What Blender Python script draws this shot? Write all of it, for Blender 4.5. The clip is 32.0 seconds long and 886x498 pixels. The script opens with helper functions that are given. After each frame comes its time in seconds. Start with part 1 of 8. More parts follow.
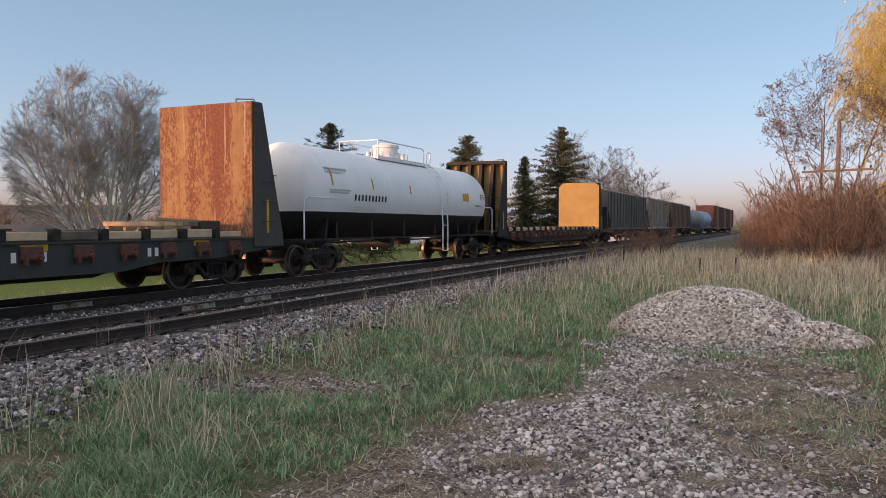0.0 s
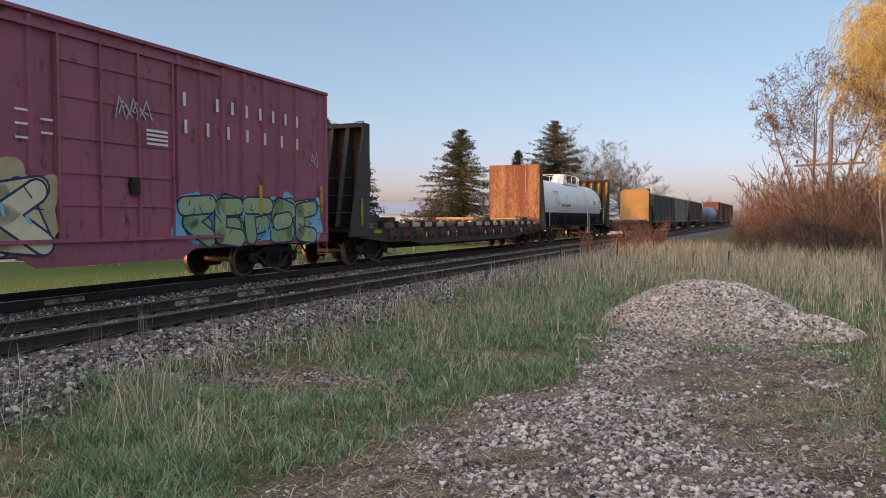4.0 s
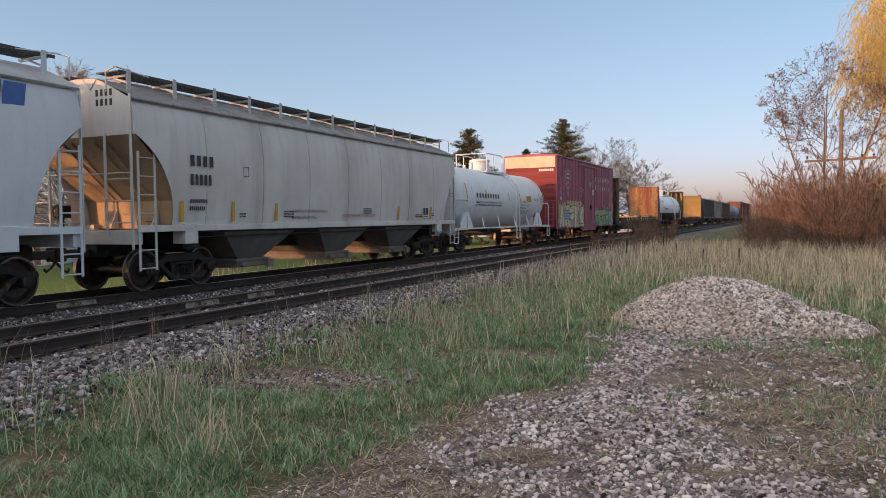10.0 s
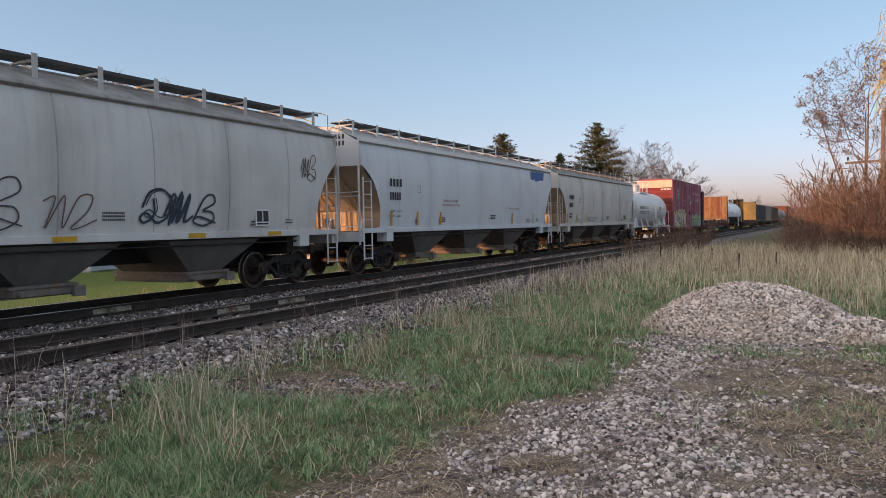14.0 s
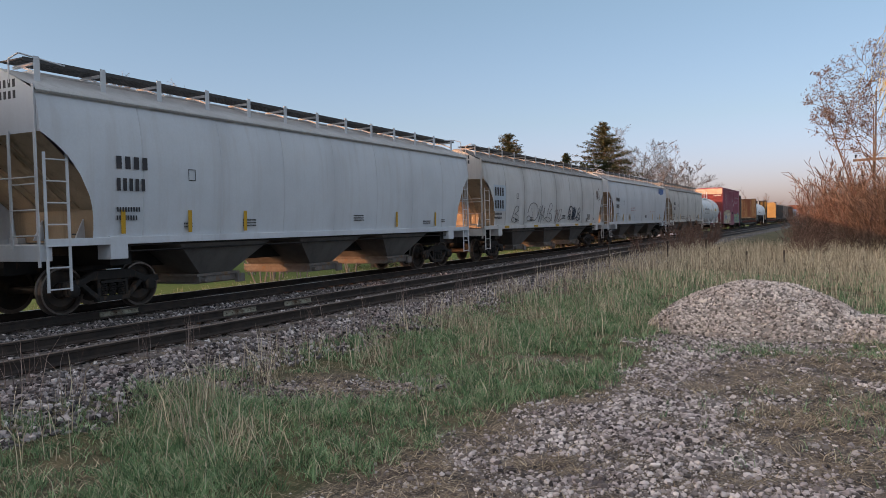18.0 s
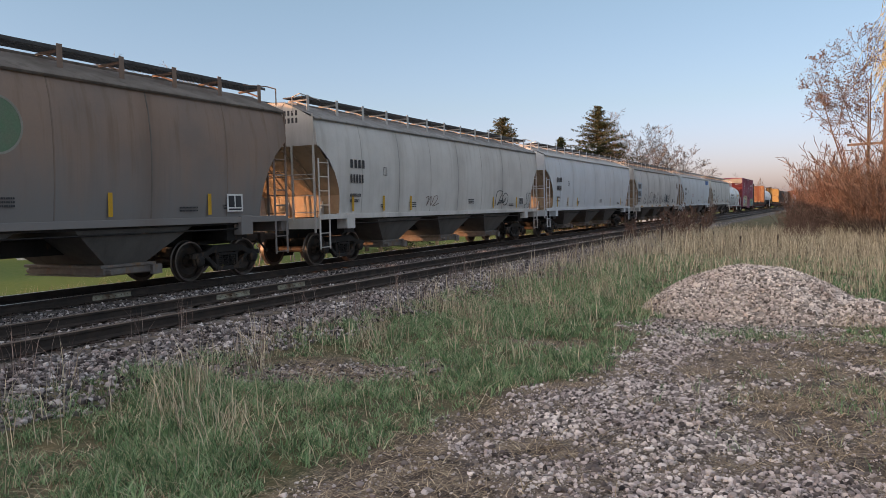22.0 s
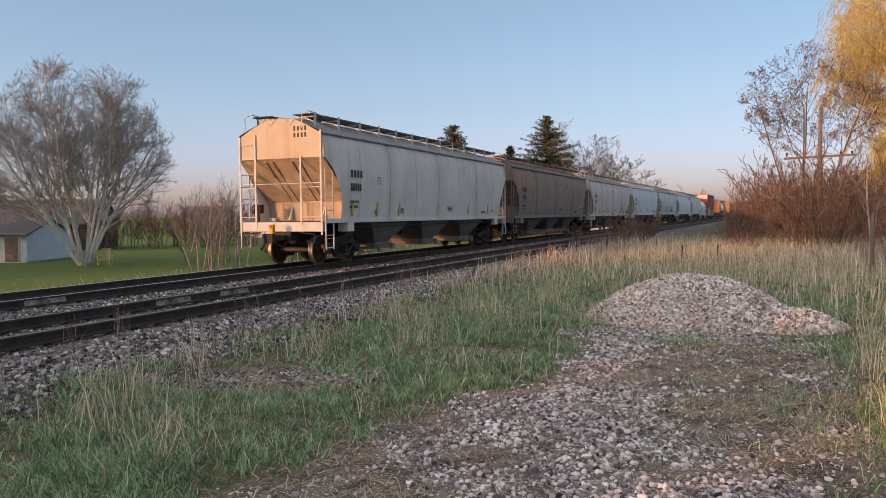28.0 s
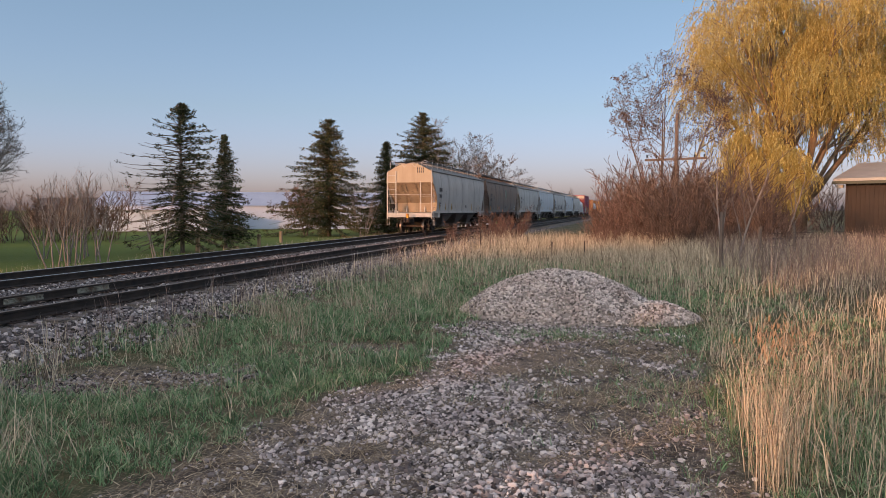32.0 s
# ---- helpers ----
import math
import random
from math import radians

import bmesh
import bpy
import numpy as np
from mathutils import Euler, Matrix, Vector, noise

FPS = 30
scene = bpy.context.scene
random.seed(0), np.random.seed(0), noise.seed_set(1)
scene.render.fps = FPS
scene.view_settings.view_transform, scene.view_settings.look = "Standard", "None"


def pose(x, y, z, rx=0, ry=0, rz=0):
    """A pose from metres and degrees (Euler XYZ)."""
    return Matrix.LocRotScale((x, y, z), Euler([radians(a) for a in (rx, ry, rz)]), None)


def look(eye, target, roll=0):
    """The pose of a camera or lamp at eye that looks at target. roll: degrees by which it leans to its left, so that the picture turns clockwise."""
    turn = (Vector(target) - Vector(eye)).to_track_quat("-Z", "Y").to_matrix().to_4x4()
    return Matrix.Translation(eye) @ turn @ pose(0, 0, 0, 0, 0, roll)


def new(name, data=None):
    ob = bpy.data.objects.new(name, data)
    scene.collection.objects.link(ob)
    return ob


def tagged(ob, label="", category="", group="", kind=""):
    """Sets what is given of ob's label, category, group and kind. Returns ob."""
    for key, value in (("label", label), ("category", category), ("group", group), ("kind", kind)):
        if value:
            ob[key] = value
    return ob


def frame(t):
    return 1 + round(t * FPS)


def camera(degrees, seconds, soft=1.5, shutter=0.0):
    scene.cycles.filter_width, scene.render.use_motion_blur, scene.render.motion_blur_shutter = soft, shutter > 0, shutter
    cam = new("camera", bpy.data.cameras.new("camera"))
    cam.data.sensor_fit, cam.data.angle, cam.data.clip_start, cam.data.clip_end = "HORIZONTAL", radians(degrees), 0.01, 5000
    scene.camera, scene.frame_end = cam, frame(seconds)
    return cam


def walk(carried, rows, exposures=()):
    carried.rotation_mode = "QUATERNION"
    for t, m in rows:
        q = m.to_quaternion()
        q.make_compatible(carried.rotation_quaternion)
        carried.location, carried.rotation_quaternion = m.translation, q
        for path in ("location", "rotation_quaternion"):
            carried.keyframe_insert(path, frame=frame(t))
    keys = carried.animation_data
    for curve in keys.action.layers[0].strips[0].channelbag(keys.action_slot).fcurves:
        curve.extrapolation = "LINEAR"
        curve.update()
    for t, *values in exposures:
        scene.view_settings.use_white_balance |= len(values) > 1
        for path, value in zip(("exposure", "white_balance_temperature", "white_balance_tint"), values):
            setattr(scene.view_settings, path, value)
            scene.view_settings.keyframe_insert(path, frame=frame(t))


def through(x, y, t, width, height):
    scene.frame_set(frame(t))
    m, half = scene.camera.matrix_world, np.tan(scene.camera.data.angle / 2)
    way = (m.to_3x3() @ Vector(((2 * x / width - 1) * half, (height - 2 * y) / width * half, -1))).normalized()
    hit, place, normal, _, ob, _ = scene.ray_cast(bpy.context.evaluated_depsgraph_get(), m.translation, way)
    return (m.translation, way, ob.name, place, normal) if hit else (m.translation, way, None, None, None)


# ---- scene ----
# x: across the line, y: along it (the way the train goes), z: up from the top of the rails

def view(x, y, z, turn, tilt, lean):
    return pose(x, y, z, 0, 0, turn) @ pose(0, 0, 0, 90 + tilt) @ pose(0, 0, 0, 0, 0, lean)


PATH = (
    (0, -0.000, 0.000, 1.506, 23.395, -1.826, 0.043),
    (0.5, -0.005, 0.007, 1.503, 23.193, -1.909, 0.031),
    (1, -0.017, 0.013, 1.507, 23.088, -2.007, -0.022),
    (1.5, -0.020, 0.018, 1.502, 22.969, -2.030, 0.146),
    (2, -0.035, 0.022, 1.502, 23.149, -2.159, 0.184),
    (2.5, -0.040, 0.023, 1.502, 23.037, -2.227, 0.070),
    (3, -0.042, 0.019, 1.506, 23.022, -2.220, 0.015),
    (3.5, -0.033, 0.023, 1.506, 22.985, -2.274, -0.001),
    (5.5, -0.010, 0.016, 1.510, 22.524, -2.202, -0.197),
    (6, -0.002, 0.015, 1.513, 22.455, -2.118, -0.240),
    (6.5, -0.008, 0.019, 1.509, 22.460, -2.048, -0.270),
    (7, -0.009, 0.018, 1.508, 22.548, -1.977, -0.280),
    (7.5, -0.010, 0.021, 1.510, 22.800, -2.026, -0.388),
    (8, -0.014, 0.022, 1.509, 22.863, -2.025, -0.387),
    (8.5, -0.015, 0.022, 1.507, 22.974, -2.062, -0.462),
    (9, -0.020, 0.018, 1.509, 23.130, -2.134, -0.506),
    (9.5, -0.021, 0.017, 1.510, 23.335, -2.246, -0.615),
    (10, -0.017, 0.014, 1.508, 23.585, -2.296, -0.635),
    (10.5, -0.010, 0.019, 1.509, 23.677, -2.258, -0.728),
    (11, -0.005, 0.022, 1.503, 23.746, -2.275, -0.770),
    (11.5, 0.004, 0.016, 1.511, 23.866, -2.245, -0.818),
    (12, 0.012, 0.018, 1.512, 24.099, -2.187, -0.765),
    (12.5, 0.034, 0.022, 1.517, 24.436, -2.072, -0.911),
    (13, 0.064, 0.042, 1.518, 24.839, -1.963, -1.018),
    (13.5, 0.097, 0.058, 1.518, 25.503, -1.860, -0.959),
    (14, 0.115, 0.061, 1.517, 26.219, -1.867, -1.004),
    (14.5, 0.124, 0.059, 1.520, 26.428, -1.897, -1.068),
    (15, 0.120, 0.066, 1.513, 26.839, -1.877, -1.258),
    (15.5, 0.118, 0.075, 1.509, 27.027, -1.852, -1.434),
    (17.5, 0.122, 0.087, 1.507, 26.796, -1.770, -1.516),
    (18, 0.121, 0.090, 1.509, 26.725, -1.801, -1.420),
    (18.5, 0.122, 0.102, 1.511, 26.591, -1.834, -1.411),
    (19, 0.113, 0.111, 1.505, 26.526, -1.944, -1.371),
    (19.5, 0.114, 0.124, 1.503, 26.469, -2.186, -1.368),
    (20, 0.108, 0.135, 1.497, 26.398, -2.407, -1.350),
    (20.5, 0.105, 0.141, 1.503, 26.340, -2.591, -1.372),
    (21, 0.098, 0.140, 1.500, 26.323, -2.803, -1.281),
    (21.5, 0.094, 0.133, 1.504, 26.246, -2.955, -1.253),
    (22, 0.101, 0.133, 1.504, 26.320, -3.023, -1.318),
    (22.5, 0.101, 0.128, 1.508, 26.386, -3.018, -1.322),
    (23, 0.104, 0.124, 1.504, 26.584, -2.984, -1.333),
    (23.5, 0.107, 0.129, 1.507, 26.803, -2.963, -1.282),
    (24, 0.105, 0.128, 1.504, 27.054, -2.876, -1.192),
    (24.5, 0.108, 0.140, 1.508, 27.214, -2.719, -1.097),
    (26.5, 0.125, 0.156, 1.504, 26.872, -2.485, -0.829),
    (27, 0.129, 0.159, 1.506, 26.446, -2.502, -0.799),
    (27.5, 0.138, 0.163, 1.500, 25.342, -2.520, -0.684),
    (28, 0.152, 0.181, 1.504, 22.486, -2.567, -0.607),
    (28.5, 0.159, 0.194, 1.499, 20.124, -2.588, -0.462),
    (29, 0.158, 0.212, 1.505, 18.213, -2.612, -0.306),
    (29.5, 0.158, 0.216, 1.506, 16.649, -2.578, -0.203),
    (30, 0.166, 0.217, 1.497, 15.109, -2.638, -0.113),
    (30.5, 0.169, 0.214, 1.498, 14.177, -2.721, -0.010),
    (31, 0.166, 0.212, 1.501, 13.589, -2.850, -0.052),
    (31.5, 0.164, 0.199, 1.499, 13.426, -2.950, 0.013),
    (32, 0.159, 0.185, 1.503, 13.089, -2.949, 0.020),
)
cam = camera(60.87, 32.0, soft=0.8)
walk(cam, [(r[0], view(*r[1:])) for r in PATH], exposures=[(0, 1.58, 7500, 36), (1, 1.55, 7500, 36), (3, 1.64, 7550, 36), (6, 1.64, 7550, 36), (7, 1.56, 7500, 36), (9, 1.61, 7600, 36), (10, 1.63, 7600, 36), (15, 1.65, 7600, 36), (18, 1.5, 7500, 36), (19, 1.6, 7650, 36), (20, 1.63, 7750, 36), (24, 1.67, 7750, 36), (27, 1.49, 7500, 36), (28, 1.57, 7450, 36), (31, 1.46, 7200, 36), (32, 1.34, 7200, 36)])

# light: a low sun from behind and beyond the train, a clear evening sky
SUN_AZIMUTH, SUN_HEIGHT = radians(211), radians(8.0)
world = bpy.data.worlds.new("evening_sky")
scene.world = world
world.use_nodes = True
sky = world.node_tree.nodes.new("ShaderNodeTexSky")
sky.sky_type, sky.sun_disc = "NISHITA", False
sky.sun_elevation, sky.sun_rotation = SUN_HEIGHT, SUN_AZIMUTH
sky.air_density, sky.dust_density, sky.ozone_density = 0.9, 1.3, 2.0
background = world.node_tree.nodes["Background"]
background.inputs["Strength"].default_value = 0.15
# sky scaled by height all round: dim pink-grey low, boosted overhead to light ground
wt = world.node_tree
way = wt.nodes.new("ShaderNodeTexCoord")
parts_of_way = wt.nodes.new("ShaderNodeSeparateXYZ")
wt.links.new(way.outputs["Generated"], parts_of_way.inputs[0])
sky_gain = wt.nodes.new("ShaderNodeValToRGB")
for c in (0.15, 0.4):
    sky_gain.color_ramp.elements.new(c)
for e, (p, c) in zip(sky_gain.color_ramp.elements, ((0.0, (0.52, 0.52, 0.84)), (0.13, (0.49, 0.565, 0.61)), (0.32, (0.53, 0.65, 0.58)), (0.8, (2.6, 2.05, 1.35)))):
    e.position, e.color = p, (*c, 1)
wt.links.new(parts_of_way.outputs[2], sky_gain.inputs[0])
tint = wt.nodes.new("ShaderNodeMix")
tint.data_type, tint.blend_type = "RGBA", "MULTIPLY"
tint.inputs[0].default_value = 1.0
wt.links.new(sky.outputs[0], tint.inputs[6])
wt.links.new(sky_gain.outputs[0], tint.inputs[7])
# and a little darker opposite the sun
facing = wt.nodes.new("ShaderNodeVectorMath")
facing.operation = "DOT_PRODUCT"
facing.inputs[1].default_value = (math.sin(SUN_AZIMUTH), math.cos(SUN_AZIMUTH), 0)
wt.links.new(way.outputs["Generated"], facing.inputs[0])
shade = wt.nodes.new("ShaderNodeMapRange")
for k, v in enumerate((-1.0, 0.2, 0.78, 1.22)):
    shade.inputs[k + 1].default_value = v
wt.links.new(facing.outputs["Value"], shade.inputs[0])
sided = wt.nodes.new("ShaderNodeMix")
sided.data_type, sided.blend_type = "RGBA", "MULTIPLY"
sided.inputs[0].default_value = 1.0
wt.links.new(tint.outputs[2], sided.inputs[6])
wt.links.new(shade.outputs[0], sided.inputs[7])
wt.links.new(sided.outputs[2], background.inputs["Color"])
sun_data = bpy.data.lights.new("sun", "SUN")
sun_data.energy, sun_data.angle, sun_data.color = 1.2, radians(0.6), (1.0, 0.54, 0.24)
sun = new("sun", sun_data)
toward = Vector((math.sin(SUN_AZIMUTH) * math.cos(SUN_HEIGHT), math.cos(SUN_AZIMUTH) * math.cos(SUN_HEIGHT), math.sin(SUN_HEIGHT)))
sun.matrix_world = look(toward * 100, (0, 0, 0))

# ---- tools ----
RND = random.Random(7)
NPR = np.random.RandomState(11)


class Geo:
    """A mesh in the making: points, faces, and the material slot of each face."""

    def __init__(self):
        self.v, self.f, self.m, self.slot = [], [], [], 0

    def add(self, pts, faces):
        n = len(self.v)
        self.v += [tuple(p) for p in pts]
        self.f += [tuple(n + i for i in q) for q in faces]
        self.m += [self.slot] * len(faces)
        return self

    def box(self, x0, x1, y0, y1, z0, z1):
        p = [(x, y, z) for z in (z0, z1) for y in (y0, y1) for x in (x0, x1)]
        return self.add(p, [(0, 2, 3, 1), (4, 5, 7, 6), (0, 1, 5, 4), (2, 6, 7, 3), (0, 4, 6, 2), (1, 3, 7, 5)])

    def rod(self, a, b, r, n=6, r2=None, caps=True):
        a, b = Vector(a), Vector(b)
        d = (b - a).normalized()
        u = d.orthogonal().normalized()
        w = d.cross(u)
        r2 = r if r2 is None else r2
        ring = [(math.cos(2 * math.pi * k / n), math.sin(2 * math.pi * k / n)) for k in range(n)]
        p = [a + (u * c + w * s) * r for c, s in ring] + [b + (u * c + w * s) * r2 for c, s in ring]
        q = [(k, (k + 1) % n, n + (k + 1) % n, n + k) for k in range(n)]
        if caps:
            q += [tuple(range(n - 1, -1, -1)), tuple(range(n, 2 * n))]
        return self.add(p, q)

    def pipe(self, pts, r, n=6):
        for a, b in zip(pts, pts[1:]):
            self.rod(a, b, r, n)
        return self

    def beam(self, a, b, w, h, up=(0, 0, 1)):
        """A bar of section w x h from a to b."""
        a, b, up = Vector(a), Vector(b), Vector(up)
        d = (b - a).normalized()
        s = d.cross(up)
        s = s.normalized() if s.length > 1e-4 else d.orthogonal().normalized()
        t = s.cross(d)
        c = [(-.5, -.5), (.5, -.5), (.5, .5), (-.5, .5)]
        p = [e + s * (w * i) + t * (h * j) for e in (a, b) for i, j in c]
        return self.add(p, [(3, 2, 1, 0), (4, 5, 6, 7), (0, 1, 5, 4), (1, 2, 6, 5), (2, 3, 7, 6), (3, 0, 4, 7)])

    def prism(self, outline, axis, lo, hi):
        """An outline in the plane across an axis, drawn out along it. axis x: (y, z); y: (x, z); z: (x, y)."""
        def at(p, c):
            return {"x": (c, p[0], p[1]), "y": (p[0], c, p[1]), "z": (p[0], p[1], c)}[axis]
        n = len(outline)
        p = [at(q, lo) for q in outline] + [at(q, hi) for q in outline]
        return self.add(p, [tuple(range(n - 1, -1, -1)), tuple(range(n, 2 * n))] + [(k, (k + 1) % n, n + (k + 1) % n, n + k) for k in range(n)])

    def loft(self, rings, closed=True, ends=True):
        n = len(rings[0])
        faces = []
        for k in range(len(rings) - 1):
            for i in range(n if closed else n - 1):
                j = (i + 1) % n
                faces.append((k * n + i, k * n + j, (k + 1) * n + j, (k + 1) * n + i))
        if ends and closed:
            faces += [tuple(range(n - 1, -1, -1)), tuple(range((len(rings) - 1) * n, len(rings) * n))]
        return self.add([p for r in rings for p in r], faces)

    def lathe(self, profile, axis="x", n=24, at=(0, 0, 0), ends=True):
        """profile: (along, radius) pairs turned about an axis."""
        rings = []
        for c, r in profile:
            ring = []
            for k in range(n):
                s, t = r * math.cos(2 * math.pi * k / n), r * math.sin(2 * math.pi * k / n)
                q = {"x": (c, s, t), "y": (s, c, t), "z": (s, t, c)}[axis]
                ring.append((q[0] + at[0], q[1] + at[1], q[2] + at[2]))
            rings.append(ring)
        return self.loft(rings, ends=ends)

    def mesh(self, name, bevel=0.0, smooth=False):
        me = bpy.data.meshes.new(name)
        me.from_pydata(self.v, [], self.f)
        me.polygons.foreach_set("material_index", self.m)
        bm = bmesh.new()
        bm.from_mesh(me)
        bmesh.ops.recalc_face_normals(bm, faces=bm.faces)
        if bevel:
            bmesh.ops.bevel(bm, geom=[e for e in bm.edges if len(e.link_faces) == 2 and e.calc_face_angle(0) > 0.6], offset=bevel, segments=1, affect="EDGES", clamp_overlap=True)
        bm.to_mesh(me)
        bm.free()
        if smooth:
            me.polygons.foreach_set("use_smooth", [True] * len(me.polygons))
            me.set_sharp_from_angle(angle=radians(38))
        return me


def part(name, geo, material, parent=None, label="", at=None, bevel=0.0, smooth=False):
    """One mesh object under a thing or a part; geo: a Geo or a ready mesh."""
    me = geo.mesh(name, bevel, smooth) if isinstance(geo, Geo) else geo
    if not me.materials:
        for m in (material if isinstance(material, (list, tuple)) else [material]):
            me.materials.append(m)
    ob = new(name, me)
    if parent is not None:
        ob.parent = parent
    if at is not None:
        ob.matrix_basis = at
    return tagged(ob, label)


MESHES = {}


def shared(key, make, material, **more):
    """A mesh that several objects share."""
    if key not in MESHES:
        me = make().mesh(key, **more)
        for m in (material if isinstance(material, (list, tuple)) else [material]):
            me.materials.append(m)
        MESHES[key] = me
    return MESHES[key]


def raw(name, verts, faces, material, smooth=False):
    """A mesh from arrays: verts (n, 3), faces (m, 3) or (m, 4)."""
    verts, faces = np.asarray(verts, np.float32), np.asarray(faces, np.int32)
    me = bpy.data.meshes.new(name)
    me.vertices.add(len(verts))
    me.vertices.foreach_set("co", verts.ravel())
    k = faces.shape[1]
    me.loops.add(faces.size)
    me.loops.foreach_set("vertex_index", faces.ravel())
    me.polygons.add(len(faces))
    me.polygons.foreach_set("loop_start", np.arange(0, faces.size, k, dtype=np.int32))
    me.polygons.foreach_set("loop_total", np.full(len(faces), k, np.int32))
    me.polygons.foreach_set("use_smooth", np.full(len(faces), smooth))
    me.update(calc_edges=True)
    for m in (material if isinstance(material, (list, tuple)) else [material]):
        me.materials.append(m)
    return me


# ---- materials ----
def nodes_of(name):
    m = bpy.data.materials.new(name)
    m.use_nodes = True
    t = m.node_tree
    return m, t, t.nodes, t.nodes["Principled BSDF"]


def put(t, a, b):
    t.links.new(a, b)


def noise_of(t, coords, scale, detail=4.0, rough=0.55, stretch=None):
    n = t.nodes.new("ShaderNodeTexNoise")
    n.inputs["Scale"].default_value, n.inputs["Detail"].default_value, n.inputs["Roughness"].default_value = scale, detail, rough
    if stretch:
        mp = t.nodes.new("ShaderNodeMapping")
        mp.inputs["Scale"].default_value = stretch
        put(t, coords, mp.inputs[0])
        coords = mp.outputs[0]
    put(t, coords, n.inputs["Vector"])
    return n.outputs["Fac"]


def ramp_of(t, fac, stops):
    r = t.nodes.new("ShaderNodeValToRGB")
    while len(r.color_ramp.elements) < len(stops):
        r.color_ramp.elements.new(0.5)
    for e, (p, c) in zip(r.color_ramp.elements, stops):
        e.position, e.color = p, (*c, 1) if len(c) == 3 else c
    put(t, fac, r.inputs[0])
    return r.outputs["Color"]


def mix_of(t, fac, a, b, kind="MIX"):
    n = t.nodes.new("ShaderNodeMix")
    n.data_type, n.blend_type = "RGBA", kind
    for s, v in ((n.inputs[0], fac), (n.inputs[6], a), (n.inputs[7], b)):
        if isinstance(v, (int, float)):
            s.default_value = v
        elif isinstance(v, tuple):
            s.default_value = (*v, 1)
        else:
            put(t, v, s)
    return n.outputs[2]


def surface(name, base, other=None, scale=2.0, rough=0.6, metal=0.0, grain=40.0, bump=0.15, streak=None, streak_amount=0.5, rust=None, rust_amount=0.4, island=False, spread=0.25, fleck=0.35, dist=0.004):
    """A plain worked surface: base colour with broad stains and fine grain, upright streaks and rust where asked."""
    m, t, nd, bs = nodes_of(name)
    tc = nd.new("ShaderNodeTexCoord").outputs["Object"]
    other = other or tuple(c * 0.72 for c in base)
    col = mix_of(t, ramp_of(t, noise_of(t, tc, scale), [(0.35, (0, 0, 0)), (0.7, (1, 1, 1))]), base, other)
    fine = noise_of(t, tc, grain, 3.0)
    col = mix_of(t, fleck, col, ramp_of(t, fine, [(0.3, (0.6, 0.6, 0.6)), (0.7, (1.15, 1.15, 1.15))]), "MULTIPLY")
    if streak:
        run = noise_of(t, tc, 1.0, 5.0, 0.6, (4.0, 4.0, 0.22))
        col = mix_of(t, ramp_of(t, run, [(0.52, (0, 0, 0)), (0.72, (streak_amount,) * 3)]), col, streak)
    if rust:
        patch = noise_of(t, tc, 3.0, 8.0, 0.7, (1.0, 1.0, 0.5))
        col = mix_of(t, ramp_of(t, patch, [(0.62 - rust_amount * 0.3, (0, 0, 0)), (0.72 - rust_amount * 0.3, (1, 1, 1))]), col, rust)
    if island:
        isl = nd.new("ShaderNodeNewGeometry").outputs["Random Per Island"]
        col = mix_of(t, 1.0, col, ramp_of(t, isl, [(0.0, (1 - spread,) * 3), (1.0, (1 + spread,) * 3)]), "MULTIPLY")
    put(t, col, bs.inputs["Base Color"])
    bs.inputs["Metallic"].default_value = metal
    bs.inputs["Specular IOR Level"].default_value = 0.5 if rough < 0.35 else 0.28
    rr = nd.new("ShaderNodeMapRange")
    rr.inputs[3].default_value, rr.inputs[4].default_value = max(rough - 0.12, 0.05), min(rough + 0.15, 1.0)
    put(t, fine, rr.inputs[0])
    put(t, rr.outputs[0], bs.inputs["Roughness"])
    bp = nd.new("ShaderNodeBump")
    bp.inputs["Strength"].default_value, bp.inputs["Distance"].default_value = bump, dist
    put(t, fine, bp.inputs["Height"])
    put(t, bp.outputs[0], bs.inputs["Normal"])
    return m


def piecewise(name, stops, rough=0.8, through=0.0, scale=0.0, tints=None):
    """For leaves, blades, stones: a colour for each piece by chance, and broad patches where tints are given."""
    m, t, nd, bs = nodes_of(name)
    isl = nd.new("ShaderNodeNewGeometry").outputs["Random Per Island"]
    col = ramp_of(t, isl, stops)
    tc = nd.new("ShaderNodeTexCoord").outputs["Object"]
    if tints:
        col = mix_of(t, ramp_of(t, noise_of(t, tc, scale), [(0.4, (0, 0, 0)), (0.6, (1, 1, 1))]), col, mix_of(t, 1.0, col, tints, "MULTIPLY"))
    put(t, col, bs.inputs["Base Color"])
    bs.inputs["Roughness"].default_value = rough
    bs.inputs["Specular IOR Level"].default_value = 0.1
    if through:
        tr = nd.new("ShaderNodeBsdfTranslucent")
        put(t, col, tr.inputs[0])
        mx = nd.new("ShaderNodeMixShader")
        mx.inputs[0].default_value = through
        put(t, bs.outputs[0], mx.inputs[1])
        put(t, tr.outputs[0], mx.inputs[2])
        put(t, mx.outputs[0], nd["Material Output"].inputs[0])
    return m


